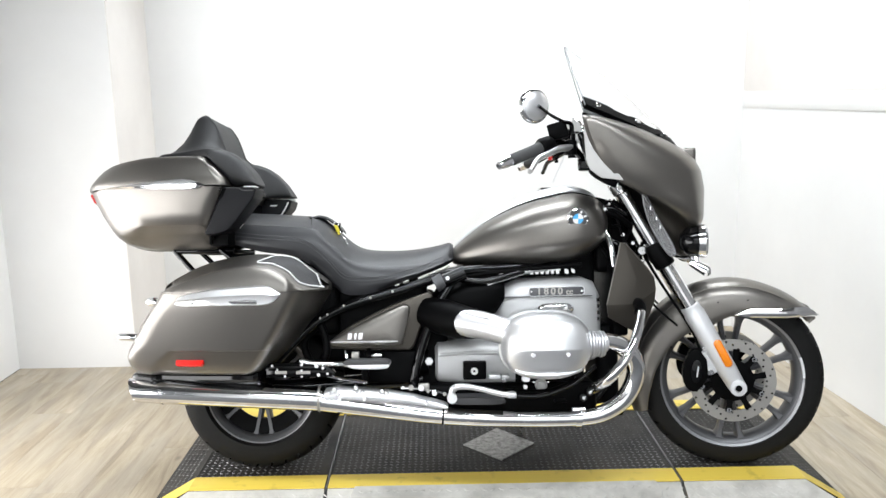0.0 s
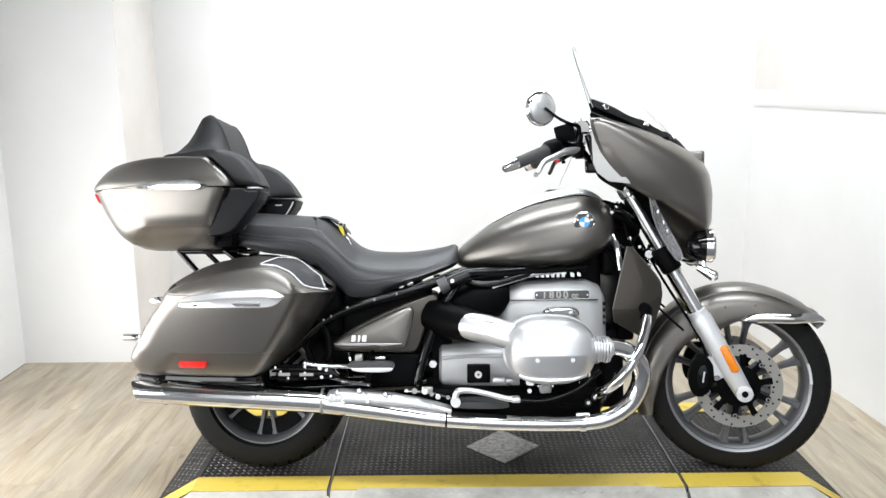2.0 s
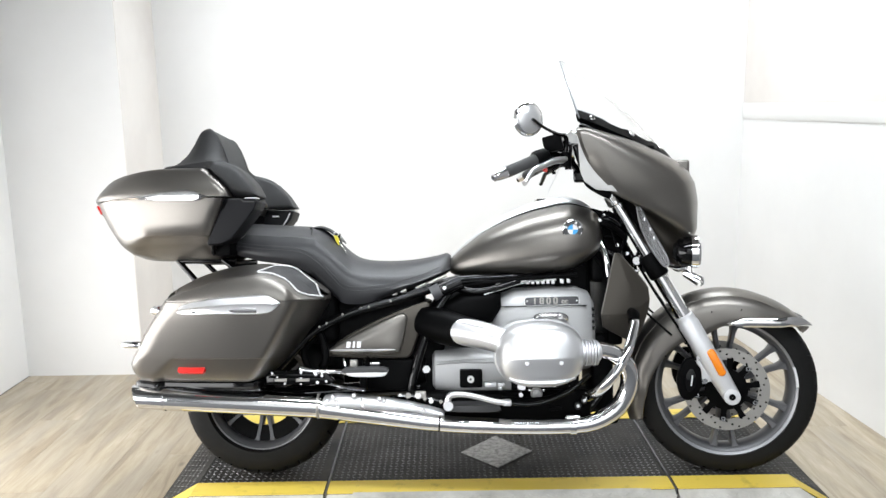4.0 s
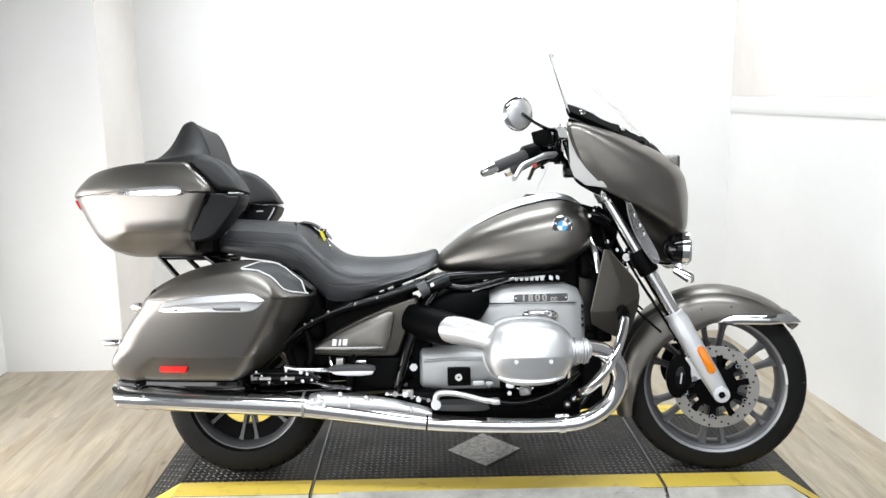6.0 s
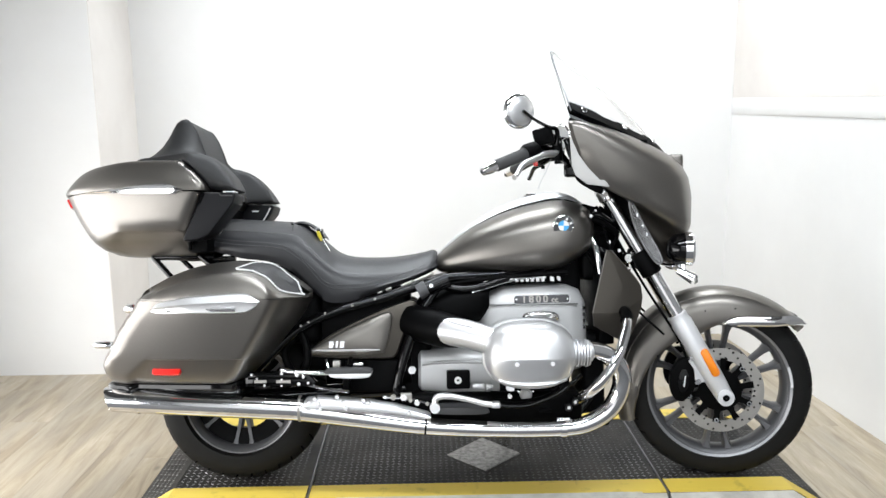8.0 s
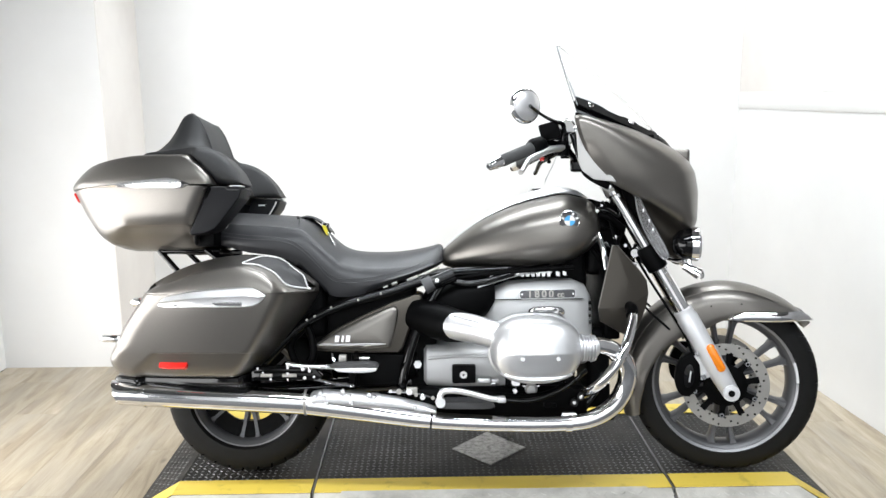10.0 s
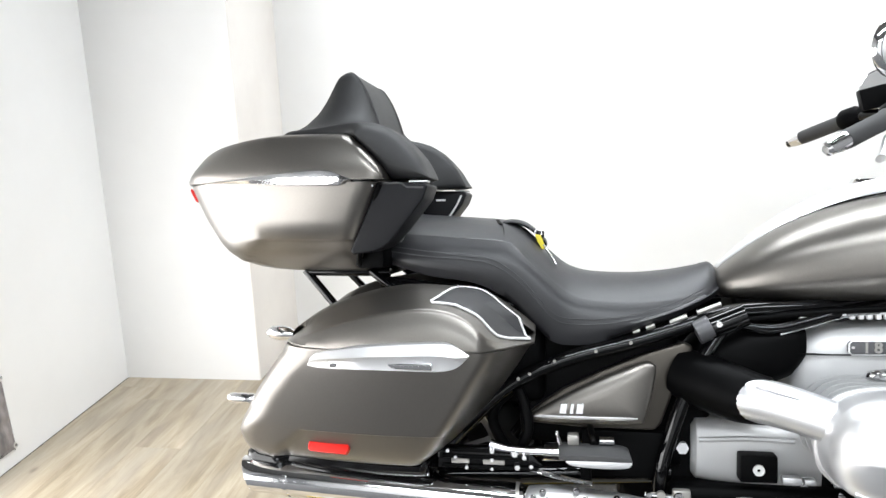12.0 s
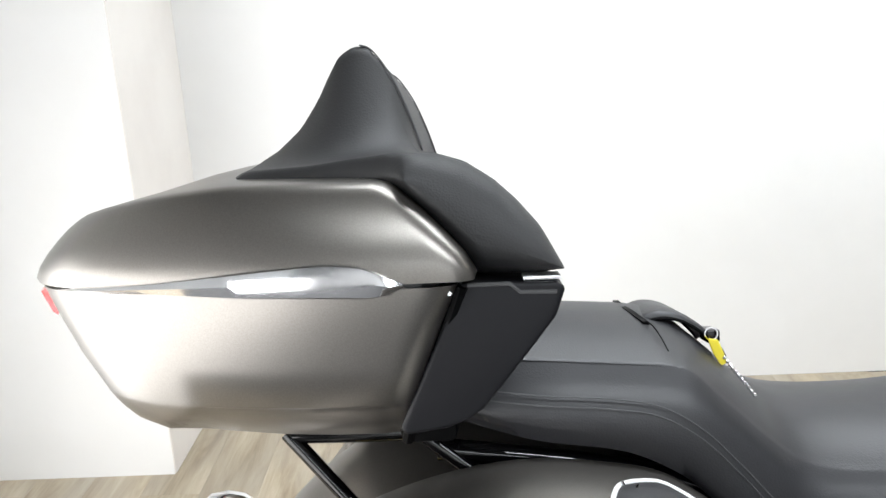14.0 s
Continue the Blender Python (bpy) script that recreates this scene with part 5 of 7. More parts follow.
# grab strap arched over the step of the seat, with its slot and buckle
own = bmesh.new()
rows = []
for x, z in [(p.x, p.y) for p in smooth_line([(-0.652, 0.906, 0), (-0.642, 0.915, 0), (-0.622, 0.920, 0), (-0.597, 0.916, 0), (-0.574, 0.903, 0), (-0.552, 0.884, 0), (-0.538, 0.866, 0)], 4)]:
    rows.append([Vector((x, y, z + w)) for y, w in ((-0.068, -0.010), (-0.066, -0.004), (-0.055, 0.0), (0.04, 0.0), (0.05, -0.004), (0.052, -0.009), (0.04, -0.005), (-0.055, -0.006))])
loft(rows, bm=own)
strap = part("grab_strap", own, LEATHER, seat, "black strap across the seat step", sharp=60)
for k in (0, 5):
    part("strap_edge", tube([r[k] for r in rows], 0.0025, 6, 0), SATINBLACK, strap)
own = bmesh.new()
loft([[Vector((x + 0.004, y, z + 0.0012)), Vector((x - 0.004, y, z + 0.0012)), Vector((x - 0.004, y, z - 0.004)), Vector((x + 0.004, y, z - 0.004))] for x, y, z in
      [tuple(p) for p in smooth_line([(-0.656, 0.055, 0.917), (-0.660, 0.0, 0.9185), (-0.657, -0.045, 0.917), (-0.646, -0.088, 0.908)], 4)]], bm=own)
part("strap_slot", own, SATINBLACK, strap)
part("buckle", box(-0.562, -0.544, -0.070, -0.035, 0.874, 0.892, 0.004), BLACK, strap, "black strap buckle")

# -- side covers --
for s in (-1, 1):
    out = [(-0.592, 0.458), (-0.585, 0.472), (-0.545, 0.505), (-0.50, 0.535), (-0.42, 0.575), (-0.33, 0.615), (-0.235, 0.645), (-0.215, 0.635), (-0.245, 0.57), (-0.285, 0.46), (-0.30, 0.446), (-0.45, 0.448)]
    side = part("side_cover", prism(out, s * 0.15, s * 0.178, 0.008, 3), PAINT_DARK_AND_SHADE, bike, "bronze side cover with a polished strip")
    out = smooth_outline([(-0.572, 0.473), (-0.52, 0.513), (-0.43, 0.560), (-0.335, 0.600), (-0.305, 0.600), (-0.300, 0.575), (-0.322, 0.482), (-0.345, 0.468), (-0.46, 0.466)], 3)
    mid = Vector((-0.400, 0, 0.530))
    rows = []
    for f, y in ((0.0, 0.196), (0.0, 0.208), (0.012, 0.2115), (0.035, 0.2135), (0.12, 0.2165), (0.28, 0.2200), (0.48, 0.2228), (0.70, 0.2242), (0.96, 0.2246)):
        ring = [Vector((x, 0, z)).lerp(mid, f) for x, z in out]
        rows.append([Vector((p.x, s * (y - 0.07 * (p.z - 0.466)), p.z)) for p in ring])
    part("cover_panel", loft(rows), PAINT, side, "raised bronze panel", sharp=60)
    rows = []
    for k in range(15):
        t = k / 14
        h = 0.001 + 0.0048 * min(1, t * 4, (1 - t) * 8) + 0.0012 * abs(math.sin(t * 11.0))
        x = -0.565 + 0.225 * t
        rows.append([Vector((x, s * 0.2150, 0.481 + h * u)) if abs(u) == 1 else Vector((x, s * 0.2215, 0.481)) for u in (-1, 0, 1)] + [Vector((x, s * 0.212, 0.481))])
    part("side_script", loft(rows), SILVER, side, "silver script strip")
    for k, (w, gap) in enumerate(((0.016, 0), (0.009, 0.022), (0.016, 0.036))):
        x0 = -0.510 + gap
        out = [(x0, 0.489), (x0 + w, 0.489), (x0 + w + 0.003, 0.512), (x0 + 0.003, 0.512)]
        part("model_bar", prism(out, s * 0.210, s * 0.2215, 0.001, 1), CHROME, side, "chrome bars of a model mark")
    # battery side below
    out = [(-0.455, 0.335), (-0.30, 0.335), (-0.285, 0.355), (-0.272, 0.44), (-0.46, 0.446)]
    part("under_cover", prism(out, s * 0.13, s * 0.175, 0.008), SATINBLACK, bike, "black cover under the side panel")

# -- engine --
block_rings = []
for x, z0, z1, hw in ((-0.006, 0.44, 0.59, 0.10), (0.004, 0.42, 0.625, 0.135), (0.03, 0.40, 0.665, 0.152), (0.08, 0.39, 0.685, 0.158), (0.20, 0.38, 0.693, 0.160), (0.30, 0.38, 0.690, 0.158), (0.345, 0.39, 0.672, 0.150), (0.362, 0.40, 0.640, 0.135), (0.366, 0.42, 0.60, 0.11)):
    block_rings.append(squircle(0, (z0 + z1) / 2, hw, (z1 - z0) / 2, 4.5, 40, x))
engine = part("engine_block", loft(block_rings), CAST, bike, "big silver flat-twin engine", sharp=50)
own = box(0.0, 0.33, -0.163, 0.163, 0.6195, 0.6215)
part("case_joint", own, SATINBLACK, engine)
for s in (-1, 1):
    # nameplate with its letters
    out = [(0.112 + dx, z) for dx, z in ((0, 0.628), (0.006, 0.622), (0.184, 0.624), (0.190, 0.630), (0.190, 0.648), (0.184, 0.654), (0.006, 0.652), (0, 0.646))]
    plate = part("nameplate", prism(out, s * 0.154, s * 0.168, 0.002), WHEELGREY, engine, "dark nameplate with silver digits")
    ring = [(x, s * 0.168, z) for x, z in out]
    part("plate_edge", tube(ring + ring[:1], 0.0018, 6, 0), SATIN, plate)
    for x in (0.120, 0.294):
        part("plate_screw", bolt((x, s * 0.167, 0.638), 0.004, s * 0.003, "y", 10), CHROME, plate)
    if s < 0:
        for word, x0, size in (("1800", 0.1385, 0.0340), ("cc", 0.2395, 0.0270)):
            cu = bpy.data.curves.new("digits", "FONT")
            cu.body, cu.size, cu.extrude, cu.align_x, cu.align_y = word, size, 0.0012, "LEFT", "BOTTOM_BASELINE"
            cu.offset, cu.space_character = 0.0010, 1.42 if size > 0.03 else 1.0
            tmp = new("tmp_text", cu)
            me = bpy.data.meshes.new_from_object(tmp.evaluated_get(bpy.context.evaluated_depsgraph_get()))
            bpy.data.objects.remove(tmp)
            me.transform(Matrix.Translation((x0, -0.1695, 0.6275)) @ Matrix.Rotation(radians(90), 4, "X"))
            me.materials.clear()
            me.materials.append(STEEL)
            t_ob = new("digits", me)
            t_ob.parent = plate
            tagged(t_ob, "raised silver lettering")
    # small chrome bracket over the head
    br = part("rocker_bracket", tube([(0.145, s * 0.165, 0.562), (0.155, s * 0.20, 0.585), (0.24, s * 0.20, 0.585), (0.255, s * 0.165, 0.562)], 0.012, 10, 4), CHROME, engine, "chrome linkage on the engine")
    for x in (0.165, 0.195, 0.228):
        part("bracket_bolt", bolt((x, s * 0.205, 0.585), 0.011, s * 0.008, "y", 12), CHROME, br)
    # cylinder with fins
    core = squircle(0.145, 0.478, 0.11, 0.08, 3.0, 28)
    barrel = part("cylinder", loft([[Vector((p[1], y, p[2])) for p in core] for y in (s * 0.15, s * 0.36)]), CAST, engine, "finned silver cylinder")
    for k in range(7):
        y = s * (0.165 + 0.026 * k)
        ring0 = squircle(0.145, 0.478, 0.135 - 0.004 * k, 0.100 - 0.002 * k, 3.0, 32)
        part("fin", loft([[Vector((p[1], y + d, p[2])) for p in ring0] for d in (0, s * 0.007)]), CAST, barrel)
    # rocker cover: big polished dome with a ridge across its face
    rows = []
    levels = [-0.998, -0.985, -0.96, -0.92, -0.86, -0.78, -0.68, -0.56, -0.44, -0.32, -0.2, -0.13, -0.09, -0.06, -0.03, 0.05, 0.15, 0.27, 0.4, 0.53, 0.66, 0.77, 0.86, 0.92, 0.96, 0.985, 0.998]
    for w in levels:
        ext = 0.140 * (1 - abs(w) ** 2.5) ** (1 / 2.5)
        row = []
        for k in range(33):
            u = -math.cos(math.pi * k / 32)
            x = ext * u
            r = ((abs(x) / 0.140) ** 2.5 + abs(w) ** 2.5) ** (1 / 2.5)
            y = float(np.interp(r, [0, 0.3, 0.55, 0.70, 0.80, 0.88, 0.94, 0.98, 1.0], [0.472, 0.470, 0.465, 0.458, 0.450, 0.440, 0.426, 0.410, 0.398]))
            y += 0.011 * (max(0, 1 - abs(w + 0.06) / 0.55) if w > -0.06 else max(0, 1 - abs(w + 0.06) / 0.38)) * max(0, 1 - r ** 4)
            row.append(Vector((0.137 + x, s * y, 0.475 + 0.105 * w)))
        rows.append(row + [Vector((0.137 + ext, s * 0.325, 0.475 + 0.105 * w)), Vector((0.137 - ext, s * 0.325, 0.475 + 0.105 * w))])
    head = part("rocker_cover", loft(rows), SATIN, engine, "polished aluminium rocker cover", sharp=28)
    for x in (0.085, 0.192):
        part("cover_bolt", bolt((x, s * 0.466, 0.455), 0.0085, s * 0.011, "y", 12), CHROME, head)
    # lower lip of the cover
    own = tube([(0.035, s * 0.428, 0.403), (0.075, s * 0.446, 0.393), (0.137, s * 0.452, 0.389), (0.20, s * 0.446, 0.393), (0.24, s * 0.428, 0.403)], 0.006, 8, 4)
    part("cover_rib", own, SATIN, head)
    rows = [[Vector((p[1], s * y, p[2])) for p in squircle(0.137, 0.475, sx * 1.03, sz * 1.03, 2.6, 48)] for y, sx, sz in ((0.312, 0.139, 0.104), (0.318, 0.141, 0.106), (0.326, 0.141, 0.106), (0.330, 0.137, 0.102))]
    part("head_gasket_edge", loft(rows), CAST, head)
    # finned exhaust flange ahead of the head
    collar = part("exhaust_flange", tube([(0.262, s * 0.395, 0.478), (0.325, s * 0.378, 0.480)], 0.030, 20, 0), SATIN, head, "finned exhaust collar")
    for k in range(6):
        x = 0.268 + 0.009 * k
        rf = 0.040 + (0.003 if k in (1, 4) else 0.0)
        part("fin", lathe([(0.012, 0), (rf - 0.001, 0), (rf, 0.001), (rf, 0.0045), (rf - 0.001, 0.0055), (0.012, 0.0055)], (x, s * 0.395, 0.478), "x", 24), SATIN, collar)
    # intake: dark boot and polished elbow
    part("intake_boot", tube([(-0.24, s * 0.15, 0.575), (-0.19, s * 0.19, 0.560), (-0.13, s * 0.245, 0.545), (-0.08, s * 0.27, 0.538)], [0.055, 0.062, 0.058, 0.05], 20, 4), SATINBLACK, engine, "black intake boot")
    part("intake_elbow", tube([(-0.125, s * 0.262, 0.545), (-0.115, s * 0.268, 0.543), (-0.06, s * 0.295, 0.535), (0.0, s * 0.325, 0.52), (0.045, s * 0.345, 0.505)], [0.043, 0.047, 0.046, 0.044, 0.042], 24, 5), SATIN, engine, "polished intake elbow")
    for dz in (0.028, 0.008, -0.012):
        part("elbow_rib", tube([(-0.115, s * 0.31, 0.55 + dz), (-0.085, s * 0.327, 0.543 + dz), (-0.04, s * 0.343, 0.533 + dz)], 0.004, 8, 3), SATIN, engine)
    # air box shoulder
    rows = [squircle(s * cy, cz, hy, hz, 3.0, 24, x) for x, cy, cz, hy, hz in ((-0.24, 0.08, 0.555, 0.06, 0.05), (-0.20, 0.09, 0.58, 0.08, 0.075), (-0.10, 0.09, 0.60, 0.085, 0.085), (0.0, 0.09, 0.625, 0.08, 0.06), (0.03, 0.09, 0.64, 0.06, 0.04))]
    part("air_box", loft(rows), SATINBLACK, engine, "dark air box")
    # gearbox
    rows = [squircle(s * 0.075, cz, 0.075 + d, hz, 4.0, 28, x) for x, cz, hz, d in ((-0.215, 0.40, 0.06, 0.0), (-0.205, 0.40, 0.073, 0.012), (-0.10, 0.392, 0.082, 0.018), (0.0, 0.385, 0.085, 0.02), (0.06, 0.385, 0.085, 0.015))]
    part("gearbox", loft(rows), CAST, engine, "silver gearbox housing")
    part("gearbox_rib", tube([(-0.20, s * 0.163, 0.425), (-0.10, s * 0.17, 0.432), (0.0, s * 0.172, 0.43)], 0.006, 8, 3), CAST, engine)
    part("sensor_box", box(-0.12, -0.042, s * 0.16, s * 0.205, 0.345, 0.405, 0.005), SATINBLACK, engine, "square black electronics box")
    own = lathe([(0.004, 0), (0.012, 0), (0.012, s * 0.006), (0.004, s * 0.006)], (-0.083, s * 0.205, 0.374), "y", 18)
    part("sensor_socket", own, PIPING, engine)
    part("drive_boot", tube([(-0.30, s * 0.11, 0.40), (-0.275, s * 0.115, 0.40), (-0.235, s * 0.12, 0.40)], [0.05, 0.055, 0.045], 18, 0), SATINBLACK, engine)
    part("pivot_nut", lathe([(0.001, 0), (0.014, 0), (0.014, s * 0.016), (0.001, s * 0.016)], (-0.236, s * 0.15, 0.405), "y", 6), SATIN, engine)
    # sump and clutter under the head
    part("sump", box(-0.05, 0.30, s * 0.02, s * 0.16, 0.255, 0.40, 0.02, 3), SATINBLACK, engine, "black sump")
    for x, z, r in ((0.02, 0.335, 0.010), (0.095, 0.340, 0.018), (0.05, 0.315, 0.008), (0.17, 0.325, 0.009), (0.25, 0.33, 0.012)):
        part("sump_bolt", bolt((x, s * 0.16, z), r, s * 0.012, "y", 12), CHROME, engine)
    part("oil_pipe", tube([(0.02, s * 0.20, 0.305), (0.12, s * 0.21, 0.30), (0.20, s * 0.205, 0.31), (0.26, s * 0.19, 0.34), (0.29, s * 0.17, 0.38)], 0.009, 10, 5), SATINBLACK, engine)
    # plug, hose, clamps and sensor plugs below the head
    plug = part("oil_plug", lathe([(0.001, 0.0), (0.021, 0.0), (0.021, s * 0.008), (0.017, s * 0.012), (0.012, s * 0.010), (0.012, s * 0.016), (0.001, s * 0.017)], (0.143, s * 0.197, 0.323), "y", 24), CAST, engine, "round silver oil plug")
    for k in range(3):
        a = radians(30 + 120 * k)
        part("plug_screw", bolt((0.143 + 0.028 * math.cos(a), s * 0.197, 0.323 + 0.020 * math.sin(a)), 0.004, s * 0.006, "y", 8), CHROME, plug)
    part("lower_hose", tube([(0.03, s * 0.245, 0.300), (0.09, s * 0.25, 0.293), (0.155, s * 0.25, 0.297), (0.235, s * 0.245, 0.326), (0.285, s * 0.24, 0.358), (0.325, s * 0.22, 0.385)], 0.008, 10, 5), BLACK, engine, "gloss black hose")
    for x, y, z, r, mat in ((0.088, 0.205, 0.319, 0.009, CHROME), (0.272, 0.27, 0.290, 0.015, BLACK), (0.295, 0.26, 0.306, 0.014, BLACK), (0.320, 0.25, 0.318, 0.012, SATINBLACK), (0.205, 0.20, 0.349, 0.007, CHROME), (0.255, 0.21, 0.345, 0.006, CHROME)):
        kn = part("clamp_knob", lathe([(0.001, -0.012), (r * 0.8, -0.012), (r, -0.008), (r, 0.008), (r * 0.8, 0.012), (0.001, 0.012)], (x, s * y, z), "y", 14), mat, engine)
        part("knob_screw", bolt((x, s * (y + 0.0115), z), r * 0.45, s * 0.004, "y", 8), CHROME, kn)
    for x0, x1, z0, z1 in ((-0.035, 0.005, 0.346, 0.362), (0.010, 0.034, 0.347, 0.359), (0.185, 0.225, 0.263, 0.275), (-0.03, 0.02, 0.262, 0.272)):
        part("sensor_plug", box(x0, x1, s * 0.19, s * 0.215, z0, z1, 0.003), SATIN if x0 < 0.02 and z0 > 0.3 else SATINBLACK, engine)
    # side vents at the front of the engine cover
    for k in range(4):
        part("vent_slot", box(0.350, 0.358, s * 0.139, s * 0.147, 0.60 - 0.022 * k, 0.612 - 0.022 * k), BLACK, engine)
    # leg shield: a kite folded along a crease, its lower half turned under
    upper = [(0.420, 0.802), (0.436, 0.800), (0.515, 0.710), (0.536, 0.680), (0.541, 0.640), (0.505, 0.616), (0.450, 0.592), (0.368, 0.590)]
    lower = [(0.368, 0.590), (0.450, 0.592), (0.505, 0.616), (0.541, 0.640), (0.537, 0.600), (0.510, 0.520), (0.484, 0.492), (0.470, 0.494), (0.374, 0.548)]

    def shield_y(x, z):
        fold = float(np.interp(x, [0.36, 0.45, 0.505, 0.545], [0.588, 0.592, 0.616, 0.642]))
        return 0.222 - 0.25 * max(0, x - 0.47) - 0.04 * max(0, z - 0.6) - 0.30 * max(0, fold - z)

    own = bmesh.new()
    for out in (upper, lower):
        mid = Vector((sum(q[0] for q in out) / len(out), sum(q[1] for q in out) / len(out)))
        rings = [[Vector((x, s * (shield_y(x, z) - 0.006), z)) for x, z in out]]
        for f in (0.0, 0.05, 0.5, 0.97):
            rings.append([Vector((q.x, s * shield_y(q.x, q.y), q.y)) for q in (Vector(p).lerp(mid, f) for p in out)])
        loft(rings, bm=own)
    shield = part("leg_shield", own, PAINT_DARK_AND_SHADE, bike, "dark bronze leg shield folded under at its foot", sharp=30)
    rim = [Vector((x, s * shield_y(x, z), z)) for x, z in ((0.368, 0.592), (0.39, 0.68), (0.420, 0.800), (0.436, 0.799), (0.515, 0.709), (0.536, 0.679))]
    part("shield_edge", tube(rim, 0.0022, 6, 0), PAINT, shield)
    part("shield_bolt", bolt((0.478, s * 0.205, 0.575), 0.009, s * 0.012, "y", 12), BLACK, shield)
# radiator block behind the shields
own = box(0.40, 0.455, -0.16, 0.16, 0.48, 0.76, 0.012)
part("oil_cooler", own, SATINBLACK, bike, "black oil cooler")

# -- dark machinery between the panels --
part("belly_pan", box(-0.27, 0.335, -0.195, 0.195, 0.222, 0.33, 0.025, 3), SATINBLACK, bike, "black belly pan under the engine")
part("swing_arm_pivot", box(-0.37, -0.17, -0.135, 0.135, 0.25, 0.62, 0.02, 3), SATINBLACK, bike, "black swing arm mounting")
part("battery_box", box(-0.60, -0.24, -0.14, 0.14, 0.40, 0.70, 0.03, 3), SATINBLACK, bike, "black battery box under the seat")
part("inner_guard", box(-0.90, -0.54, -0.178, 0.178, 0.50, 0.700, 0.03, 3), SATINBLACK, bike, "black inner rear guard")
part("engine_front", box(0.35, 0.43, -0.12, 0.12, 0.24, 0.52, 0.03, 3), SATINBLACK, bike, "black front cover of the engine")
part("backbone", box(-0.11, 0.36, -0.075, 0.075, 0.655, 0.80, 0.02, 3), SATINBLACK, bike, "black frame backbone")
part("wiring_box", box(0.36, 0.475, -0.09, 0.09, 0.70, 0.940, 0.025, 3), SATINBLACK, bike, "black wiring cover behind the steering head")
for s in (-1, 1):
    # the last, chrome hose stands in for the bright gap under the tank
    for pts, r, mat in ((((0.36, 0.10, 0.915), (0.41, 0.13, 0.925), (0.46, 0.12, 0.90)), 0.012, BLACK), (((0.36, 0.12, 0.92), (0.42, 0.14, 0.90), (0.48, 0.12, 0.86)), 0.012, SATINBLACK), (((0.38, 0.13, 0.86), (0.40, 0.15, 0.80), (0.41, 0.16, 0.72)), 0.011, CHROME),
                        (((0.37, 0.11, 0.83), (0.44, 0.12, 0.79), (0.47, 0.11, 0.73)), 0.013, BLACK), (((-0.10, 0.15, 0.695), (0.05, 0.155, 0.712), (0.20, 0.15, 0.722), (0.30, 0.14, 0.728)), 0.008, SATINBLACK), (((-0.03, 0.16, 0.665), (0.10, 0.15, 0.705), (0.18, 0.145, 0.714)), 0.007, CHROME)):
        part("hose", tube([(x, s * y, z) for x, y, z in pts], r, 10, 5), mat, bike)
    # silver fins and plates added in place of white wall seen through gaps
    own = bmesh.new()
    box(0.118, 0.226, s * 0.135, s * 0.149, 0.708, 0.717, 0.002, 1, own)
    for k in range(6):
        box(0.12 + 0.018 * k, 0.131 + 0.018 * k, s * 0.135, s * 0.15, 0.697, 0.714, 0.002, 1, own)
    part("connector_strip", own, SILVER, bike, "silver fins standing in for wall seen under the tank")
    for x0, x1, z0, z1, t in ((0.012, 0.062, 0.696, 0.708, 0.006), (0.068, 0.110, 0.702, 0.714, 0.003), (0.238, 0.252, 0.700, 0.716, -0.004), (0.262, 0.274, 0.702, 0.716, -0.004)):
        part("connector_plate", prism([(x0, z0), (x1, z0 + t), (x1, z1 + t), (x0, z1)], s * 0.150, s * 0.158, 0.002, 1), SILVER, bike)
    for x, z, r in ((0.385, 0.92, 0.012), (0.43, 0.90, 0.010), (0.445, 0.83, 0.014), (0.40, 0.755, 0.010), (0.48, 0.80, 0.012)):
        part("bracket_bolt", bolt((x, s * 0.125, z), r * 0.6, s * 0.02, "y", 12), CHROME if r > 0.011 else BLACK, bike)

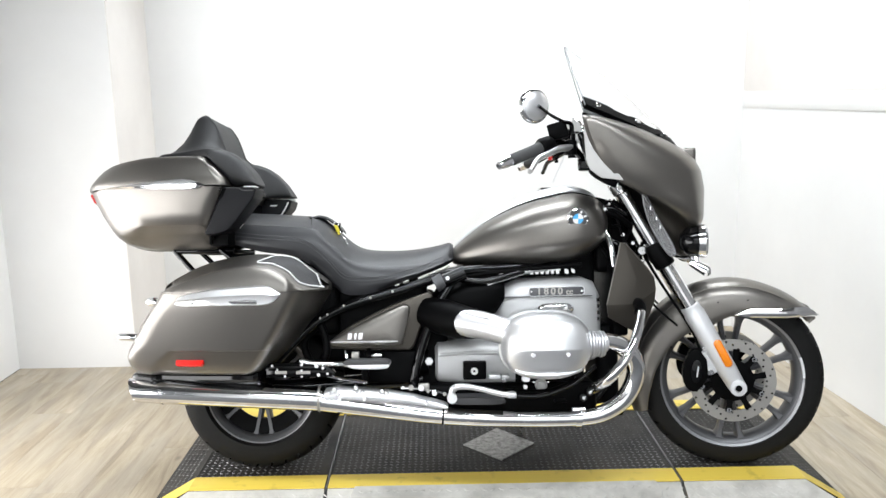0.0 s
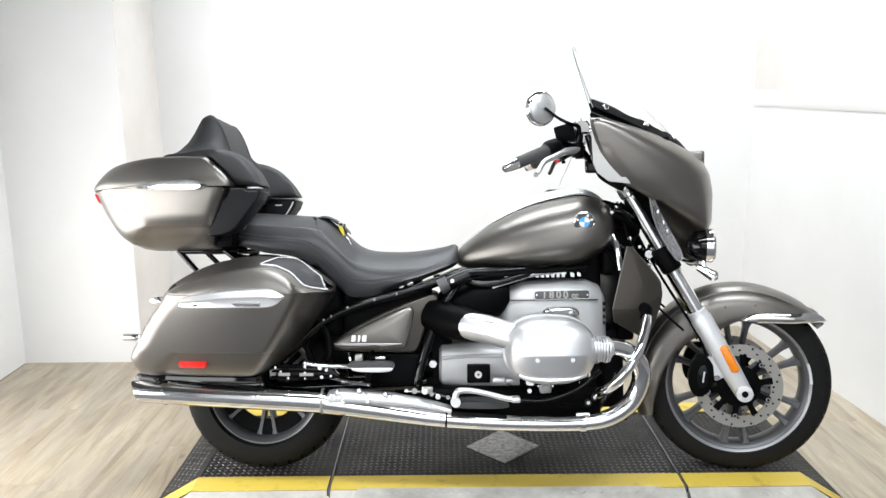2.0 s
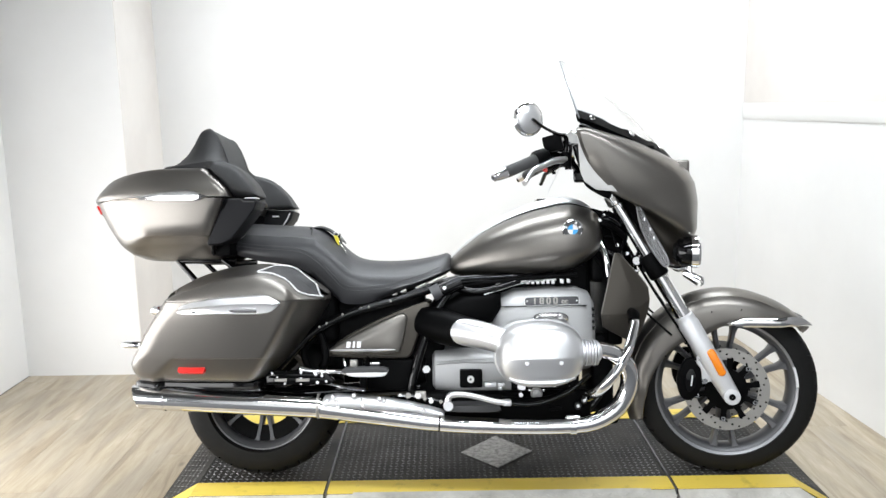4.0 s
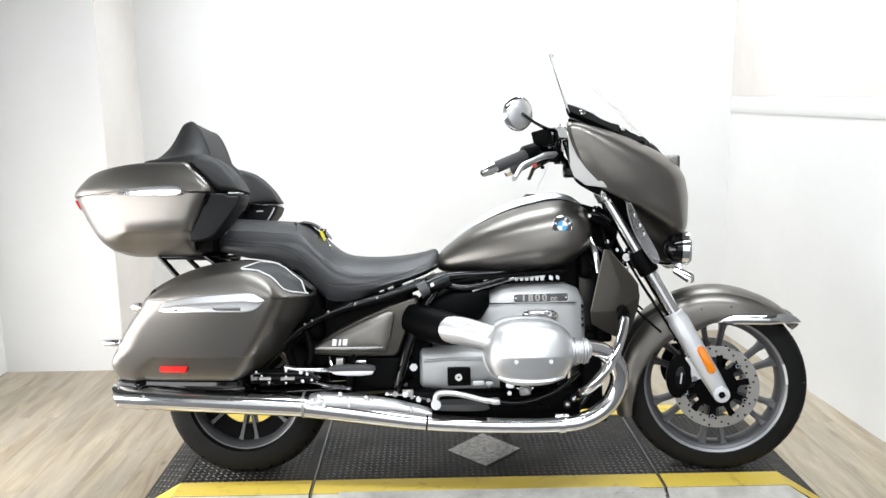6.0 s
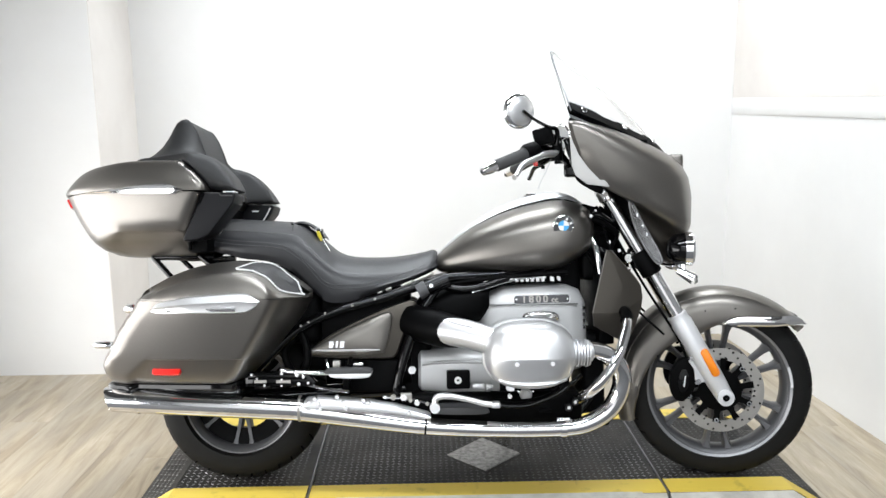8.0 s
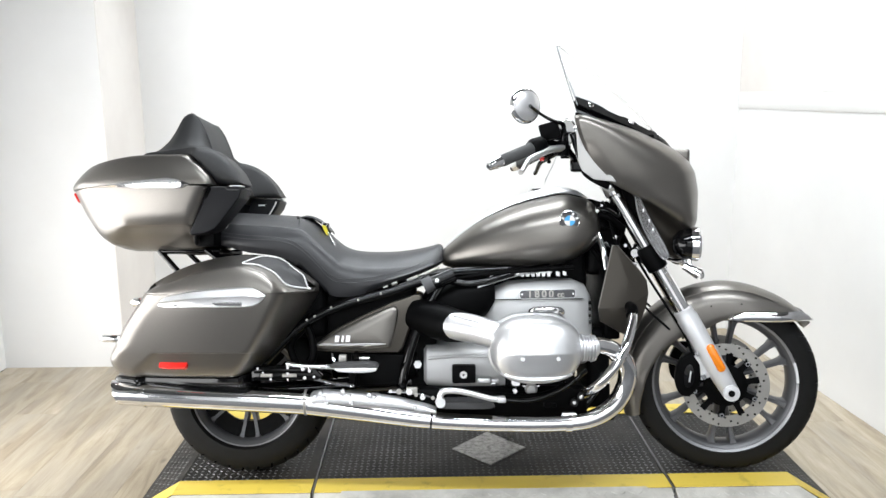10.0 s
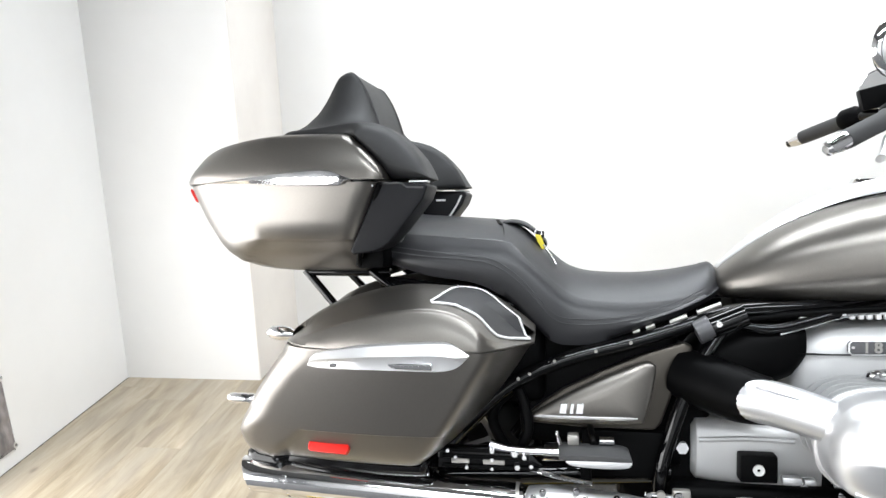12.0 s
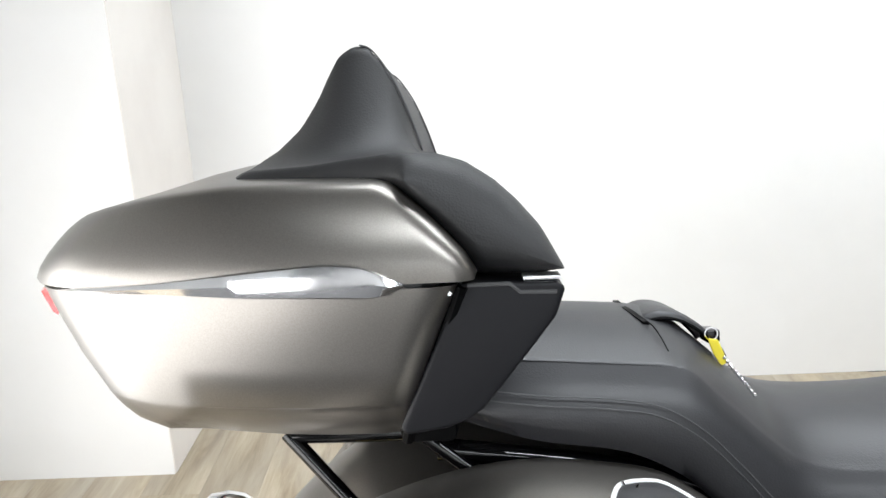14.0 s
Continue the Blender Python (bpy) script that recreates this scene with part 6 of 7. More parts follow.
# -- engine guard, exhaust --
for s in (-1, 1):
    part("engine_guard", tube([(0.31, s * 0.26, 0.315), (0.345, s * 0.33, 0.355), (0.385, s * 0.36, 0.41), (0.425, s * 0.345, 0.47), (0.462, s * 0.29, 0.545), (0.475, s * 0.24, 0.585), (0.46, s * 0.17, 0.60)], 0.0165, 16, 6), CHROME, bike, "chrome engine guard bar")
    part("guard_sleeve", tube([(0.468, s * 0.268, 0.568), (0.476, s * 0.243, 0.586), (0.474, s * 0.215, 0.594), (0.464, s * 0.19, 0.599)], 0.0195, 14, 3), SATINBLACK, bike, "black sleeve at the top of the engine guard")
    pipe = tube([(0.285, s * 0.385, 0.478), (0.335, s * 0.365, 0.483), (0.39, s * 0.335, 0.463), (0.435, s * 0.305, 0.415), (0.443, s * 0.285, 0.355), (0.41, s * 0.272, 0.285), (0.34, s * 0.268, 0.238), (0.25, s * 0.265, 0.222), (0.05, s * 0.262, 0.222), (-0.19, s * 0.258, 0.236), (-0.42, s * 0.25, 0.268), (-0.60, s * 0.246, 0.294)],
                [0.024, 0.026, 0.029, 0.031, 0.031, 0.030, 0.0275, 0.026, 0.026, 0.028, 0.034, 0.038], 20, 7)
    ex = part("exhaust_pipe", pipe, CHROME, bike, "chrome exhaust pipe running back to the silencer")
    sil = tube([(-0.592, s * 0.246, 0.296), (-0.60, s * 0.246, 0.297), (-0.72, s * 0.245, 0.305), (-0.95, s * 0.245, 0.320), (-1.12, s * 0.245, 0.331), (-1.205, s * 0.245, 0.336), (-1.209, s * 0.245, 0.336), (-1.208, s * 0.245, 0.336), (-1.17, s * 0.245, 0.334)],
               [0.037, 0.040, 0.0405, 0.041, 0.041, 0.041, 0.039, 0.036, 0.034], 28, 4)
    for v in sil.verts:
        # the end is cut on the slant, longer at the top
        if v.co.x < -1.14:
            v.co.x -= (v.co.z - 0.336) * 0.45 * min(1, (-1.14 - v.co.x) / 0.03)
    muf = part("silencer", sil, CHROME, ex, "long chrome fishtail silencer")
    for x, z, r in ((-1.120, 0.3310, 0.0418), (-0.600, 0.297, 0.0412)):
        part("silencer_band", lathe([(r - 0.004, -0.004), (r + 0.001, -0.004), (r + 0.001, 0.004), (r - 0.004, 0.004)], (x, s * 0.245, z), "x", 32), STEEL if x > -1 else CHROME, muf)
    part("silencer_mouth", lathe([(0.001, 0), (0.033, 0), (0.033, 0.01), (0.001, 0.01)], (-1.172, s * 0.245, 0.334), "x", 24), BLACK, muf)
    # dark gap strip and heat shield above the pipe
    rows = []
    for x, zt, zl in ((-0.582, 0.326, 0.305), (-0.575, 0.336, 0.300), (-0.535, 0.342, 0.300), (-0.45, 0.335, 0.296), (-0.37, 0.326, 0.290), (-0.29, 0.312, 0.281), (-0.22, 0.294, 0.268), (-0.185, 0.282, 0.262), (-0.175, 0.274, 0.264)):
        h = zt - zl
        rows.append([Vector((x, s * y, z)) for y, z in ((0.235, zt - h * 0.15), (0.258, zt), (0.276, zt - h * 0.10), (0.288, zt - h * 0.35), (0.291, zt - h * 0.7), (0.288, zl), (0.25, zl))])
    part("heat_shield", loft(rows), SATIN, ex, "broad satin heat shield", sharp=40)
    for x, z, y in ((-0.565, 0.322, 0.288), (-0.535, 0.318, 0.290), (-0.528, 0.300, 0.291), (-0.455, 0.322, 0.289), (-0.447, 0.303, 0.291), (-0.375, 0.318, 0.288), (-0.245, 0.283, 0.290)):
        part("shield_rivet", bolt((x, s * y, z), 0.0075, s * 0.006, "y", 10), CHROME, ex)
    for x, z, y, r, n in ((-0.322, 0.334, 0.27, 0.006, 6), (-0.296, 0.331, 0.262, 0.009, 12), (-0.262, 0.333, 0.28, 0.011, 6), (-0.240, 0.321, 0.27, 0.006, 12), (-0.219, 0.314, 0.275, 0.009, 6), (-0.186, 0.310, 0.27, 0.006, 12)):
        part("linkage_nut", lathe([(0.001, -0.010), (r, -0.010), (r, 0.002), (r * 0.75, 0.004), (r * 0.5, 0.010), (0.001, 0.011)], (x, s * y, z), "y", n), (CHROME, STEEL)[n // 12], ex)
    part("linkage_block", box(-0.272, -0.236, s * 0.255, s * 0.275, 0.322, 0.345, 0.004), STEEL, ex)
    part("linkage_rod", tube([(-0.33, s * 0.262, 0.332), (-0.25, s * 0.265, 0.327), (-0.16, s * 0.27, 0.304)], 0.0045, 8, 3), CHROME, ex, "chrome brake linkage rod")
    for x, z in ((-0.545, 0.335), (-0.475, 0.340), (-0.39, 0.328)):
        part("clamp_bolt", bolt((x, s * 0.292, z), 0.008, s * 0.012, "y", 10), CHROME, ex)
    part("shield_strip", tube([(0.05, s * 0.287, 0.243), (0.12, s * 0.289, 0.242), (0.22, s * 0.289, 0.243), (0.26, s * 0.288, 0.246)], 0.006, 8, 3), CHROME, ex)
    part("pipe_clamp", tube([(0.245, s * 0.265, 0.222), (0.265, s * 0.265, 0.222)], 0.030, 16, 0), CHROME, ex)
    part("pipe_clamp", tube([(0.232, s * 0.28, 0.25), (0.275, s * 0.28, 0.252)], 0.010, 10, 0), CHROME, ex)
    part("pipe_joint", tube([(-0.195, s * 0.258, 0.2365), (-0.189, s * 0.258, 0.236)], 0.0292, 16, 0), SATINBLACK, ex)
    part("mud_flap", prism([(0.375, 0.20), (0.43, 0.205), (0.455, 0.255), (0.40, 0.265)], s * 0.10, s * 0.15, 0.004), SATINBLACK, bike)
    # footrests, pedal and linkage
    part("footboard", prism(smooth_outline([(-0.16, 0.282), (-0.05, 0.278), (0.0, 0.28), (0.012, 0.29), (-0.02, 0.298), (-0.12, 0.300), (-0.17, 0.296)], 3), s * 0.20, s * 0.31, 0.004), GRIPRUB, bike, "dark rubber footboard")
    ped = part("foot_pedal", tube([(-0.165, s * 0.31, 0.305), (-0.155, s * 0.315, 0.335), (-0.115, s * 0.32, 0.340), (-0.06, s * 0.325, 0.330), (-0.005, s * 0.33, 0.316), (0.03, s * 0.33, 0.312)], [0.010, 0.011, 0.010, 0.009, 0.009, 0.010], 12, 5), SATIN, bike, "polished foot pedal")
    part("pedal_pivot", lathe([(0.001, -0.015), (0.016, -0.015), (0.016, 0.015), (0.001, 0.015)], (-0.162, s * 0.315, 0.303), "y", 18), SATIN, ped)
    part("pedal_pad", box(0.018, 0.045, s * 0.30, s * 0.345, 0.303, 0.320, 0.004), SATIN, ped)
    rest = part("passenger_footrest", prism(smooth_outline([(-0.495, 0.412), (-0.478, 0.405), (-0.42, 0.402), (-0.375, 0.404), (-0.364, 0.411), (-0.368, 0.417), (-0.43, 0.418), (-0.490, 0.417)], 3), s * 0.235, s * 0.330, 0.003), SATIN, bike, "silver passenger footrest")
    part("rest_rubber", prism(smooth_outline([(-0.510, 0.420), (-0.506, 0.427), (-0.47, 0.429), (-0.40, 0.429), (-0.372, 0.426), (-0.362, 0.420), (-0.372, 0.4175), (-0.43, 0.418), (-0.49, 0.4175)], 3), s * 0.238, s * 0.334, 0.003), GRIPRUB, rest)
    part("rest_bracket", tube([(-0.44, s * 0.165, 0.448), (-0.44, s * 0.20, 0.446), (-0.435, s * 0.25, 0.430)], 0.009, 10, 3), BLACK, rest)
    part("bag_stay", tube([(-0.66, s * 0.255, 0.424), (-0.618, s * 0.26, 0.416), (-0.55, s * 0.262, 0.414), (-0.495, s * 0.265, 0.414)], [0.013, 0.010, 0.008, 0.009], 10, 3), CHROME, bike, "chrome stay")
    plate = part("bag_bracket", prism([(-0.775, 0.418), (-0.60, 0.420), (-0.575, 0.412), (-0.545, 0.384), (-0.555, 0.374), (-0.775, 0.372)], s * 0.235, s * 0.262, 0.003), BLACK, bike, "black slotted saddlebag bracket")
    for z, x0, x1 in ((0.4135, -0.765, -0.60), (0.3995, -0.765, -0.575), (0.3785, -0.765, -0.555)):
        part("bracket_rod", tube([(x0, s * 0.264, z), (x1, s * 0.266, z - 0.002)], 0.0042, 8, 0), SATINBLACK, plate)
    for x, z, r in ((-0.752, 0.4125, 0.005), (-0.655, 0.414, 0.006), (-0.606, 0.409, 0.008), (-0.585, 0.402, 0.006), (-0.655, 0.395, 0.005), (-0.735, 0.399, 0.004), (-0.570, 0.383, 0.005), (-0.60, 0.380, 0.007), (-0.71, 0.377, 0.005), (-0.655, 0.375, 0.004)):
        part("bracket_bolt", bolt((x, s * 0.266, z), r, s * 0.007, "y", 10), CHROME, plate)
    part("bracket_window", box(-0.745, -0.705, s * 0.260, s * 0.2635, 0.383, 0.394, 0.001, 1), STEEL, plate)
    part("bracket_window", box(-0.675, -0.628, s * 0.260, s * 0.2635, 0.382, 0.393, 0.001, 1), STEEL, plate)
    part("stay_link", tube([(-0.575, s * 0.262, 0.376), (-0.51, s * 0.268, 0.362), (-0.44, s * 0.272, 0.352)], 0.005, 8, 3), CHROME, plate, "thin chrome link above the silencer")
    part("rest_pivot", box(-0.492, -0.468, s * 0.225, s * 0.255, 0.428, 0.450, 0.003), STEEL, rest)
    part("rest_pivot", box(-0.425, -0.392, s * 0.225, s * 0.255, 0.432, 0.443, 0.003), CHROME, rest)
    part("rest_link", tube([(-0.515, s * 0.24, 0.455), (-0.512, s * 0.245, 0.440), (-0.508, s * 0.25, 0.428)], 0.004, 8, 0), CHROME, rest)
    part("rest_post", box(-0.462, -0.440, s * 0.19, s * 0.235, 0.345, 0.405, 0.004), SATINBLACK, rest)
    part("hose", tube([(-0.60, s * 0.20, 0.535), (-0.585, s * 0.215, 0.50), (-0.578, s * 0.22, 0.45), (-0.60, s * 0.21, 0.40)], 0.012, 10, 4), SATINBLACK, bike, "black hose")

# -- saddlebags --
def bag_bow(x):
    """The flank draws in towards the rear."""
    return 0.050 * max(0, (-0.82 - x) / 0.30) ** 1.8


def bag_ring(z, xr, xc, xf, yo, s, yi=0.185, rc=0.05):
    """Plan outline of a bag: rounded rear, long flank, crease at xc, bevelled front face."""
    pts = []
    for k in range(10):
        a = radians(180 - 90 * k / 9)
        pts.append((xr + rc + rc * math.cos(a), yo - rc + rc * math.sin(a)))
    x0, x1 = xr + rc, xc - 0.020
    for k in range(1, 42):
        pts.append((x0 + (x1 - x0) * k / 42, yo))
    deep = min(0.15, (yo - yi) * 0.7)
    a, b, c = Vector((x1, yo)), Vector((xc + 0.006, yo + 0.001)), Vector((xc + (xf - xc) * 0.35, yo - deep * 0.30))
    for k in range(9):
        t = k / 8
        pts.append(tuple(a * (1 - t) ** 2 + b * 2 * t * (1 - t) + c * t * t))
    a, b, c = c, Vector((xf - 0.004, yo - deep * 0.9)), Vector((xf, yi))
    for k in range(1, 8):
        t = k / 7
        pts.append(tuple(a * (1 - t) ** 2 + b * 2 * t * (1 - t) + c * t * t))
    pts.append((xr, yi))
    out = []
    for x, y in pts:
        if y > yi + 0.05:
            y -= bag_bow(x)
        if z < 0.4765 and y > yi + 0.05:
            # scooped lower flank
            t = ease((x - float(np.interp(z, [0.392, 0.42, 0.478], [-1.140, -1.118, -1.056]))) / 0.022)
            y -= t * (0.006 + 0.20 * (0.4765 - z))
        out.append(Vector((x, s * y, z)))
    return out


LOW = [(0.392, -1.156, -0.818, -0.790, 0.345, 0.026), (0.398, -1.192, -0.808, -0.776, 0.365, 0.037), (0.410, -1.208, -0.797, -0.760, 0.378, 0.043), (0.425, -1.219, -0.785, -0.742, 0.388, 0.048), (0.440, -1.224, -0.774, -0.727, 0.394, 0.050), (0.452, -1.226, -0.765, -0.716, 0.399, 0.053), (0.464, -1.220, -0.757, -0.705, 0.404, 0.054),
       (0.473, -1.216, -0.751, -0.696, 0.408, 0.056), (0.4755, -1.214, -0.749, -0.694, 0.409, 0.056), (0.478, -1.213, -0.748, -0.692, 0.410, 0.057), (0.50, -1.202, -0.733, -0.672, 0.418, 0.075), (0.55, -1.169, -0.703, -0.632, 0.436, 0.075), (0.60, -1.130, -0.676, -0.597, 0.452, 0.075), (0.64, -1.098, -0.655, -0.572, 0.464, 0.085), (0.6592, -1.085, -0.647, -0.562, 0.467, 0.081)]
LIDX = [(-1.088, 0.664, 0.664), (-1.075, 0.669, 0.690), (-1.03, 0.681, 0.722), (-0.97, 0.702, 0.748), (-0.90, 0.723, 0.768), (-0.83, 0.737, 0.778), (-0.77, 0.742, 0.777), (-0.72, 0.734, 0.771), (-0.68, 0.713, 0.764), (-0.648, 0.684, 0.752), (-0.615, 0.670, 0.730), (-0.582, 0.666, 0.706), (-0.562, 0.664, 0.688)]
LIDY = [(-1.09, 0.345), (-1.06, 0.402), (-1.03, 0.431), (-1.0, 0.444), (-0.94, 0.457), (-0.88, 0.464), (-0.75, 0.468), (-0.665, 0.467), (-0.62, 0.425), (-0.562, 0.335), (-0.54, 0.30)]
for s in (-1, 1):
    body = loft([bag_ring(z, xr, xc, xf, yo, s, 0.185, rc) for z, xr, xc, xf, yo, rc in LOW])
    bag = part("saddlebag", body, PAINT, bike, "matt bronze hard saddlebag with chrome trim", sharp=32)
    rows = []
    for x, zo, zi in [tuple(p) for p in smooth_line(LIDX, 4)]:
        yo = float(np.interp(x, *zip(*LIDY)))
        zb = 0.6605
        zo = max(zo, zb + 0.004)
        zi = max(zi, zo)
        rows.append([Vector((x, s * 0.19, zb)), Vector((x, s * yo, zb)), Vector((x, s * (yo + 0.001), zb + 0.004)), Vector((x, s * (yo - 0.006), zb + (zo - zb) * 0.50)), Vector((x, s * (yo - 0.012), zb + (zo - zb) * 0.92)), Vector((x, s * (yo - 0.016), zb + (zo - zb) * 0.99)), Vector((x, s * (yo - 0.024), zo + (zi - zo) * 0.05)),
                     Vector((x, s * (yo - 0.085), zo + (zi - zo) * 0.42)), Vector((x, s * 0.32, zo + (zi - zo) * 0.8)), Vector((x, s * 0.27, zi)), Vector((x, s * 0.20, zi - 0.006))])
    part("lid", loft(rows), PAINT, bag, "bronze saddlebag lid", sharp=50)
    # hidden joint
    part("lid_seal", loft([bag_ring(z, -1.070, -0.655, -0.572, 0.458, s, 0.19, 0.09) for z in (0.655, 0.663)]), SATINBLACK, bag)
    # chrome blade on the flank
    top = smooth_line([(-1.006, 0, 0.646), (-0.985, 0, 0.659), (-0.90, 0, 0.675), (-0.80, 0, 0.684), (-0.735, 0, 0.686), (-0.705, 0, 0.674), (-0.684, 0, 0.656)], 4)
    low = smooth_line([(-1.013, 0, 0.626), (-0.985, 0, 0.621), (-0.90, 0, 0.621), (-0.80, 0, 0.620), (-0.745, 0, 0.620), (-0.71, 0, 0.628), (-0.684, 0, 0.652)], 4)
    rows = []
    for a, b in zip(top, low):
        y = float(np.interp(a.x, [-1.02, -0.98, -0.94, -0.9, -0.68], [0.438, 0.447, 0.456, 0.462, 0.464]))
        m = (a + b) / 2
        f = min(1, (a.z - b.z) / 0.045)
        rows.append([Vector((a.x, s * (y - 0.006), a.z)), Vector((a.x, s * (y + 0.005 + 0.003 * f), a.z - (a.z - b.z) * 0.15)), Vector((m.x, s * (y + 0.006 + 0.010 * f), b.z + (a.z - b.z) * 0.52)), Vector((m.x, s * (y + 0.006 + 0.004 * f), b.z + (a.z - b.z) * 0.36)), Vector((b.x, s * (y + 0.005 + 0.002 * f), b.z + (a.z - b.z) * 0.05)), Vector((b.x, s * (y - 0.006), b.z))])
    blade = part("chrome_blade", loft(rows), SATIN, bag, "chrome latch blade", sharp=25)
    own = box(-0.965, -0.755, s * 0.466, s * 0.4785, 0.6245, 0.638, 0.004, 3)
    for v in own.verts:
        v.co.y -= s * ((0.015 if v.co.x < -0.9 else 0.0) + 0.25 * (0.638 - v.co.z))
    part("latch_bar", own, CHROME_SOFT, blade)
    # red reflector and its dark backing
    m = Matrix.Translation((-0.992, s * 0.3610, 0.437)) @ Matrix.Rotation(radians(s * 11), 4, "Z") @ Matrix.Rotation(radians(s * 30), 4, "X")
    own = prism(smooth_outline([(-0.047, 0.0), (-0.043, 0.0115), (-0.03, 0.0135), (0.03, 0.0135), (0.043, 0.0115), (0.047, 0.0), (0.043, -0.0115), (0.03, -0.0135), (-0.03, -0.0135), (-0.043, -0.0115)], 3), -0.006, 0.006, 0.002)
    own.transform(m @ Matrix.Translation((0, s * 0.004, 0)))
    ref = part("side_reflector", own, RED, bag, "red side reflector")
    own = box(-0.036, 0.052, -0.006, 0.006, 0.006, 0.024, 0.003)
    own.transform(m @ Matrix.Translation((0, s * 0.002, 0)))
    part("reflector_back", own, SATINBLACK, ref)
    # pad with pale piping on top of the lid
    pad_pts = smooth_outline([(-0.764, 0.412), (-0.758, 0.385), (-0.738, 0.315), (-0.722, 0.290), (-0.685, 0.276), (-0.655, 0.286), (-0.628, 0.303), (-0.580, 0.322), (-0.572, 0.330), (-0.585, 0.345), (-0.628, 0.400), (-0.645, 0.406), (-0.678, 0.408), (-0.718, 0.408)], 3)
    def lid_z(x, y):
        row = [float(np.interp(x, [r[0] for r in LIDX], [r[k] for r in LIDX])) for k in (1, 2)]
        yo = float(np.interp(x, *zip(*LIDY)))
        return float(np.interp(y, [0.2, 0.27, 0.32, yo - 0.085, yo - 0.034, yo - 0.015, yo], [row[1] - 0.006, row[1], row[0] + (row[1] - row[0]) * 0.8, row[0] + (row[1] - row[0]) * 0.42, row[0] + (row[1] - row[0]) * 0.06, 0.661 + (row[0] - 0.661) * 0.86, 0.661]))
    ring = [Vector((x, s * y, lid_z(x, y) + 0.004)) for x, y in pad_pts]
    ctr = sum(ring, Vector()) / len(ring)
    own = bmesh.new()
    inner = []
    for f in (0.08, 0.25, 0.45, 0.65, 0.85, 0.97):
        r = [p.lerp(ctr, f) for p in ring]
        inner.append([Vector((p.x, p.y, lid_z(p.x, abs(p.y)) + 0.007)) for p in r])
    loft([[p - Vector((0, 0, 0.012)) for p in ring], ring] + inner, bm=own)
    pad = part("lid_pad", own, LEATHER, bag, "black pad with pale piping", sharp=60)
    part("piping", tube([p + Vector((0, 0, 0.001)) for p in ring] + [ring[0]], 0.0029, 8, 0), PIPING, pad)
    part("pad_hook", tube([(-0.726, s * 0.296, 0.778), (-0.722, s * 0.299, 0.770), (-0.714, s * 0.300, 0.768), (-0.708, s * 0.297, 0.774)], 0.0018, 6, 3), CHROME, pad)
    # dark tray between bag and silencer
    part("bag_base", loft([bag_ring(z, -1.228 + d, -0.80, -0.76, 0.338 - d, s, 0.19, 0.03) for z, d in ((0.350, 0.03), (0.364, 0.008), (0.374, 0.0), (0.386, 0.002), (0.3935, 0.010))]), BLACK, bag)

# -- rear lamps --
for s in (-1, 1):
    st = part("rear_indicator", tube([(-1.14, s * 0.12, 0.51), (-1.17, s * 0.19, 0.513), (-1.195, s * 0.245, 0.514)], [0.007, 0.008, 0.009], 12, 3), CHROME, bike, "chrome bullet rear indicator")
    part("lens", tube([(-1.195, s * 0.262, 0.514), (-1.203, s * 0.262, 0.514), (-1.250, s * 0.262, 0.515), (-1.258, s * 0.262, 0.515)], [0.010, 0.0125, 0.0115, 0.006], 16, 0), CHROME, st)
part("tail_bullet", tube([(-1.165, 0.09, 0.600), (-1.215, 0.097, 0.609), (-1.235, 0.10, 0.612), (-1.26, 0.10, 0.614), (-1.285, 0.10, 0.615), (-1.297, 0.10, 0.615)], [0.008, 0.009, 0.018, 0.021, 0.016, 0.005], 16, 0), CHROME, bike, "chrome bullet lamp on the rear mudguard")

# -- luggage rack and top case --
for s in (-1, 1):
    part("rack_strut", tube([(-1.105, s * 0.155, 0.800), (-1.025, s * 0.175, 0.715), (-0.98, s * 0.18, 0.66)], 0.0095, 12, 2), BLACK, bike, "gloss black luggage rack strut")
    part("rack_strut", tube([(-0.945, s * 0.165, 0.800), (-0.855, s * 0.175, 0.730), (-0.82, s * 0.175, 0.69)], 0.0095, 12, 2), BLACK, bike)
    part("rack_rail", tube([(-1.100, s * 0.155, 0.797), (-1.02, s * 0.16, 0.797), (-0.90, s * 0.16, 0.797)], 0.010, 10, 2), BLACK, bike, "black luggage rack rail")
own = box(-1.10, -0.90, -0.145, 0.145, 0.790, 0.800, 0.003)
part("rack_plate", own, SATINBLACK, bike, "black rack plate")


CASE_POWER = 2.55


def case_ring(xf, xr, hw, z, power=CASE_POWER, corner=0.034):
    """Plan outline of the case, from the near front corner round the rear to the far one."""
    ahead = [0, 0.002, 0.005, 0.009, 0.014, 0.020, 0.028, 0.038, 0.050, 0.064] + list(np.linspace(0.08, 0.68, 30))
    half = [(f, (1 - f ** power) ** (1 / power)) for f in ahead]
    half += [((1 - v ** power) ** (1 / power), v) for v in (0.84, 0.81, 0.77, 0.72, 0.66, 0.58, 0.49, 0.39, 0.28, 0.15)]
    out = []
    for f, v in half:
        back = f * (xf - xr)
        roll = max(0.0, 1 - back / corner) if hw > 0.2 else 0.0
        out.append((xf - back, hw * v - corner * (1 - math.sqrt(1 - roll * roll))))
    return [Vector((x, -y, z)) for x, y in out] + [Vector((xr, 0, z))] + [Vector((x, y, z)) for x, y in out[::-1]]


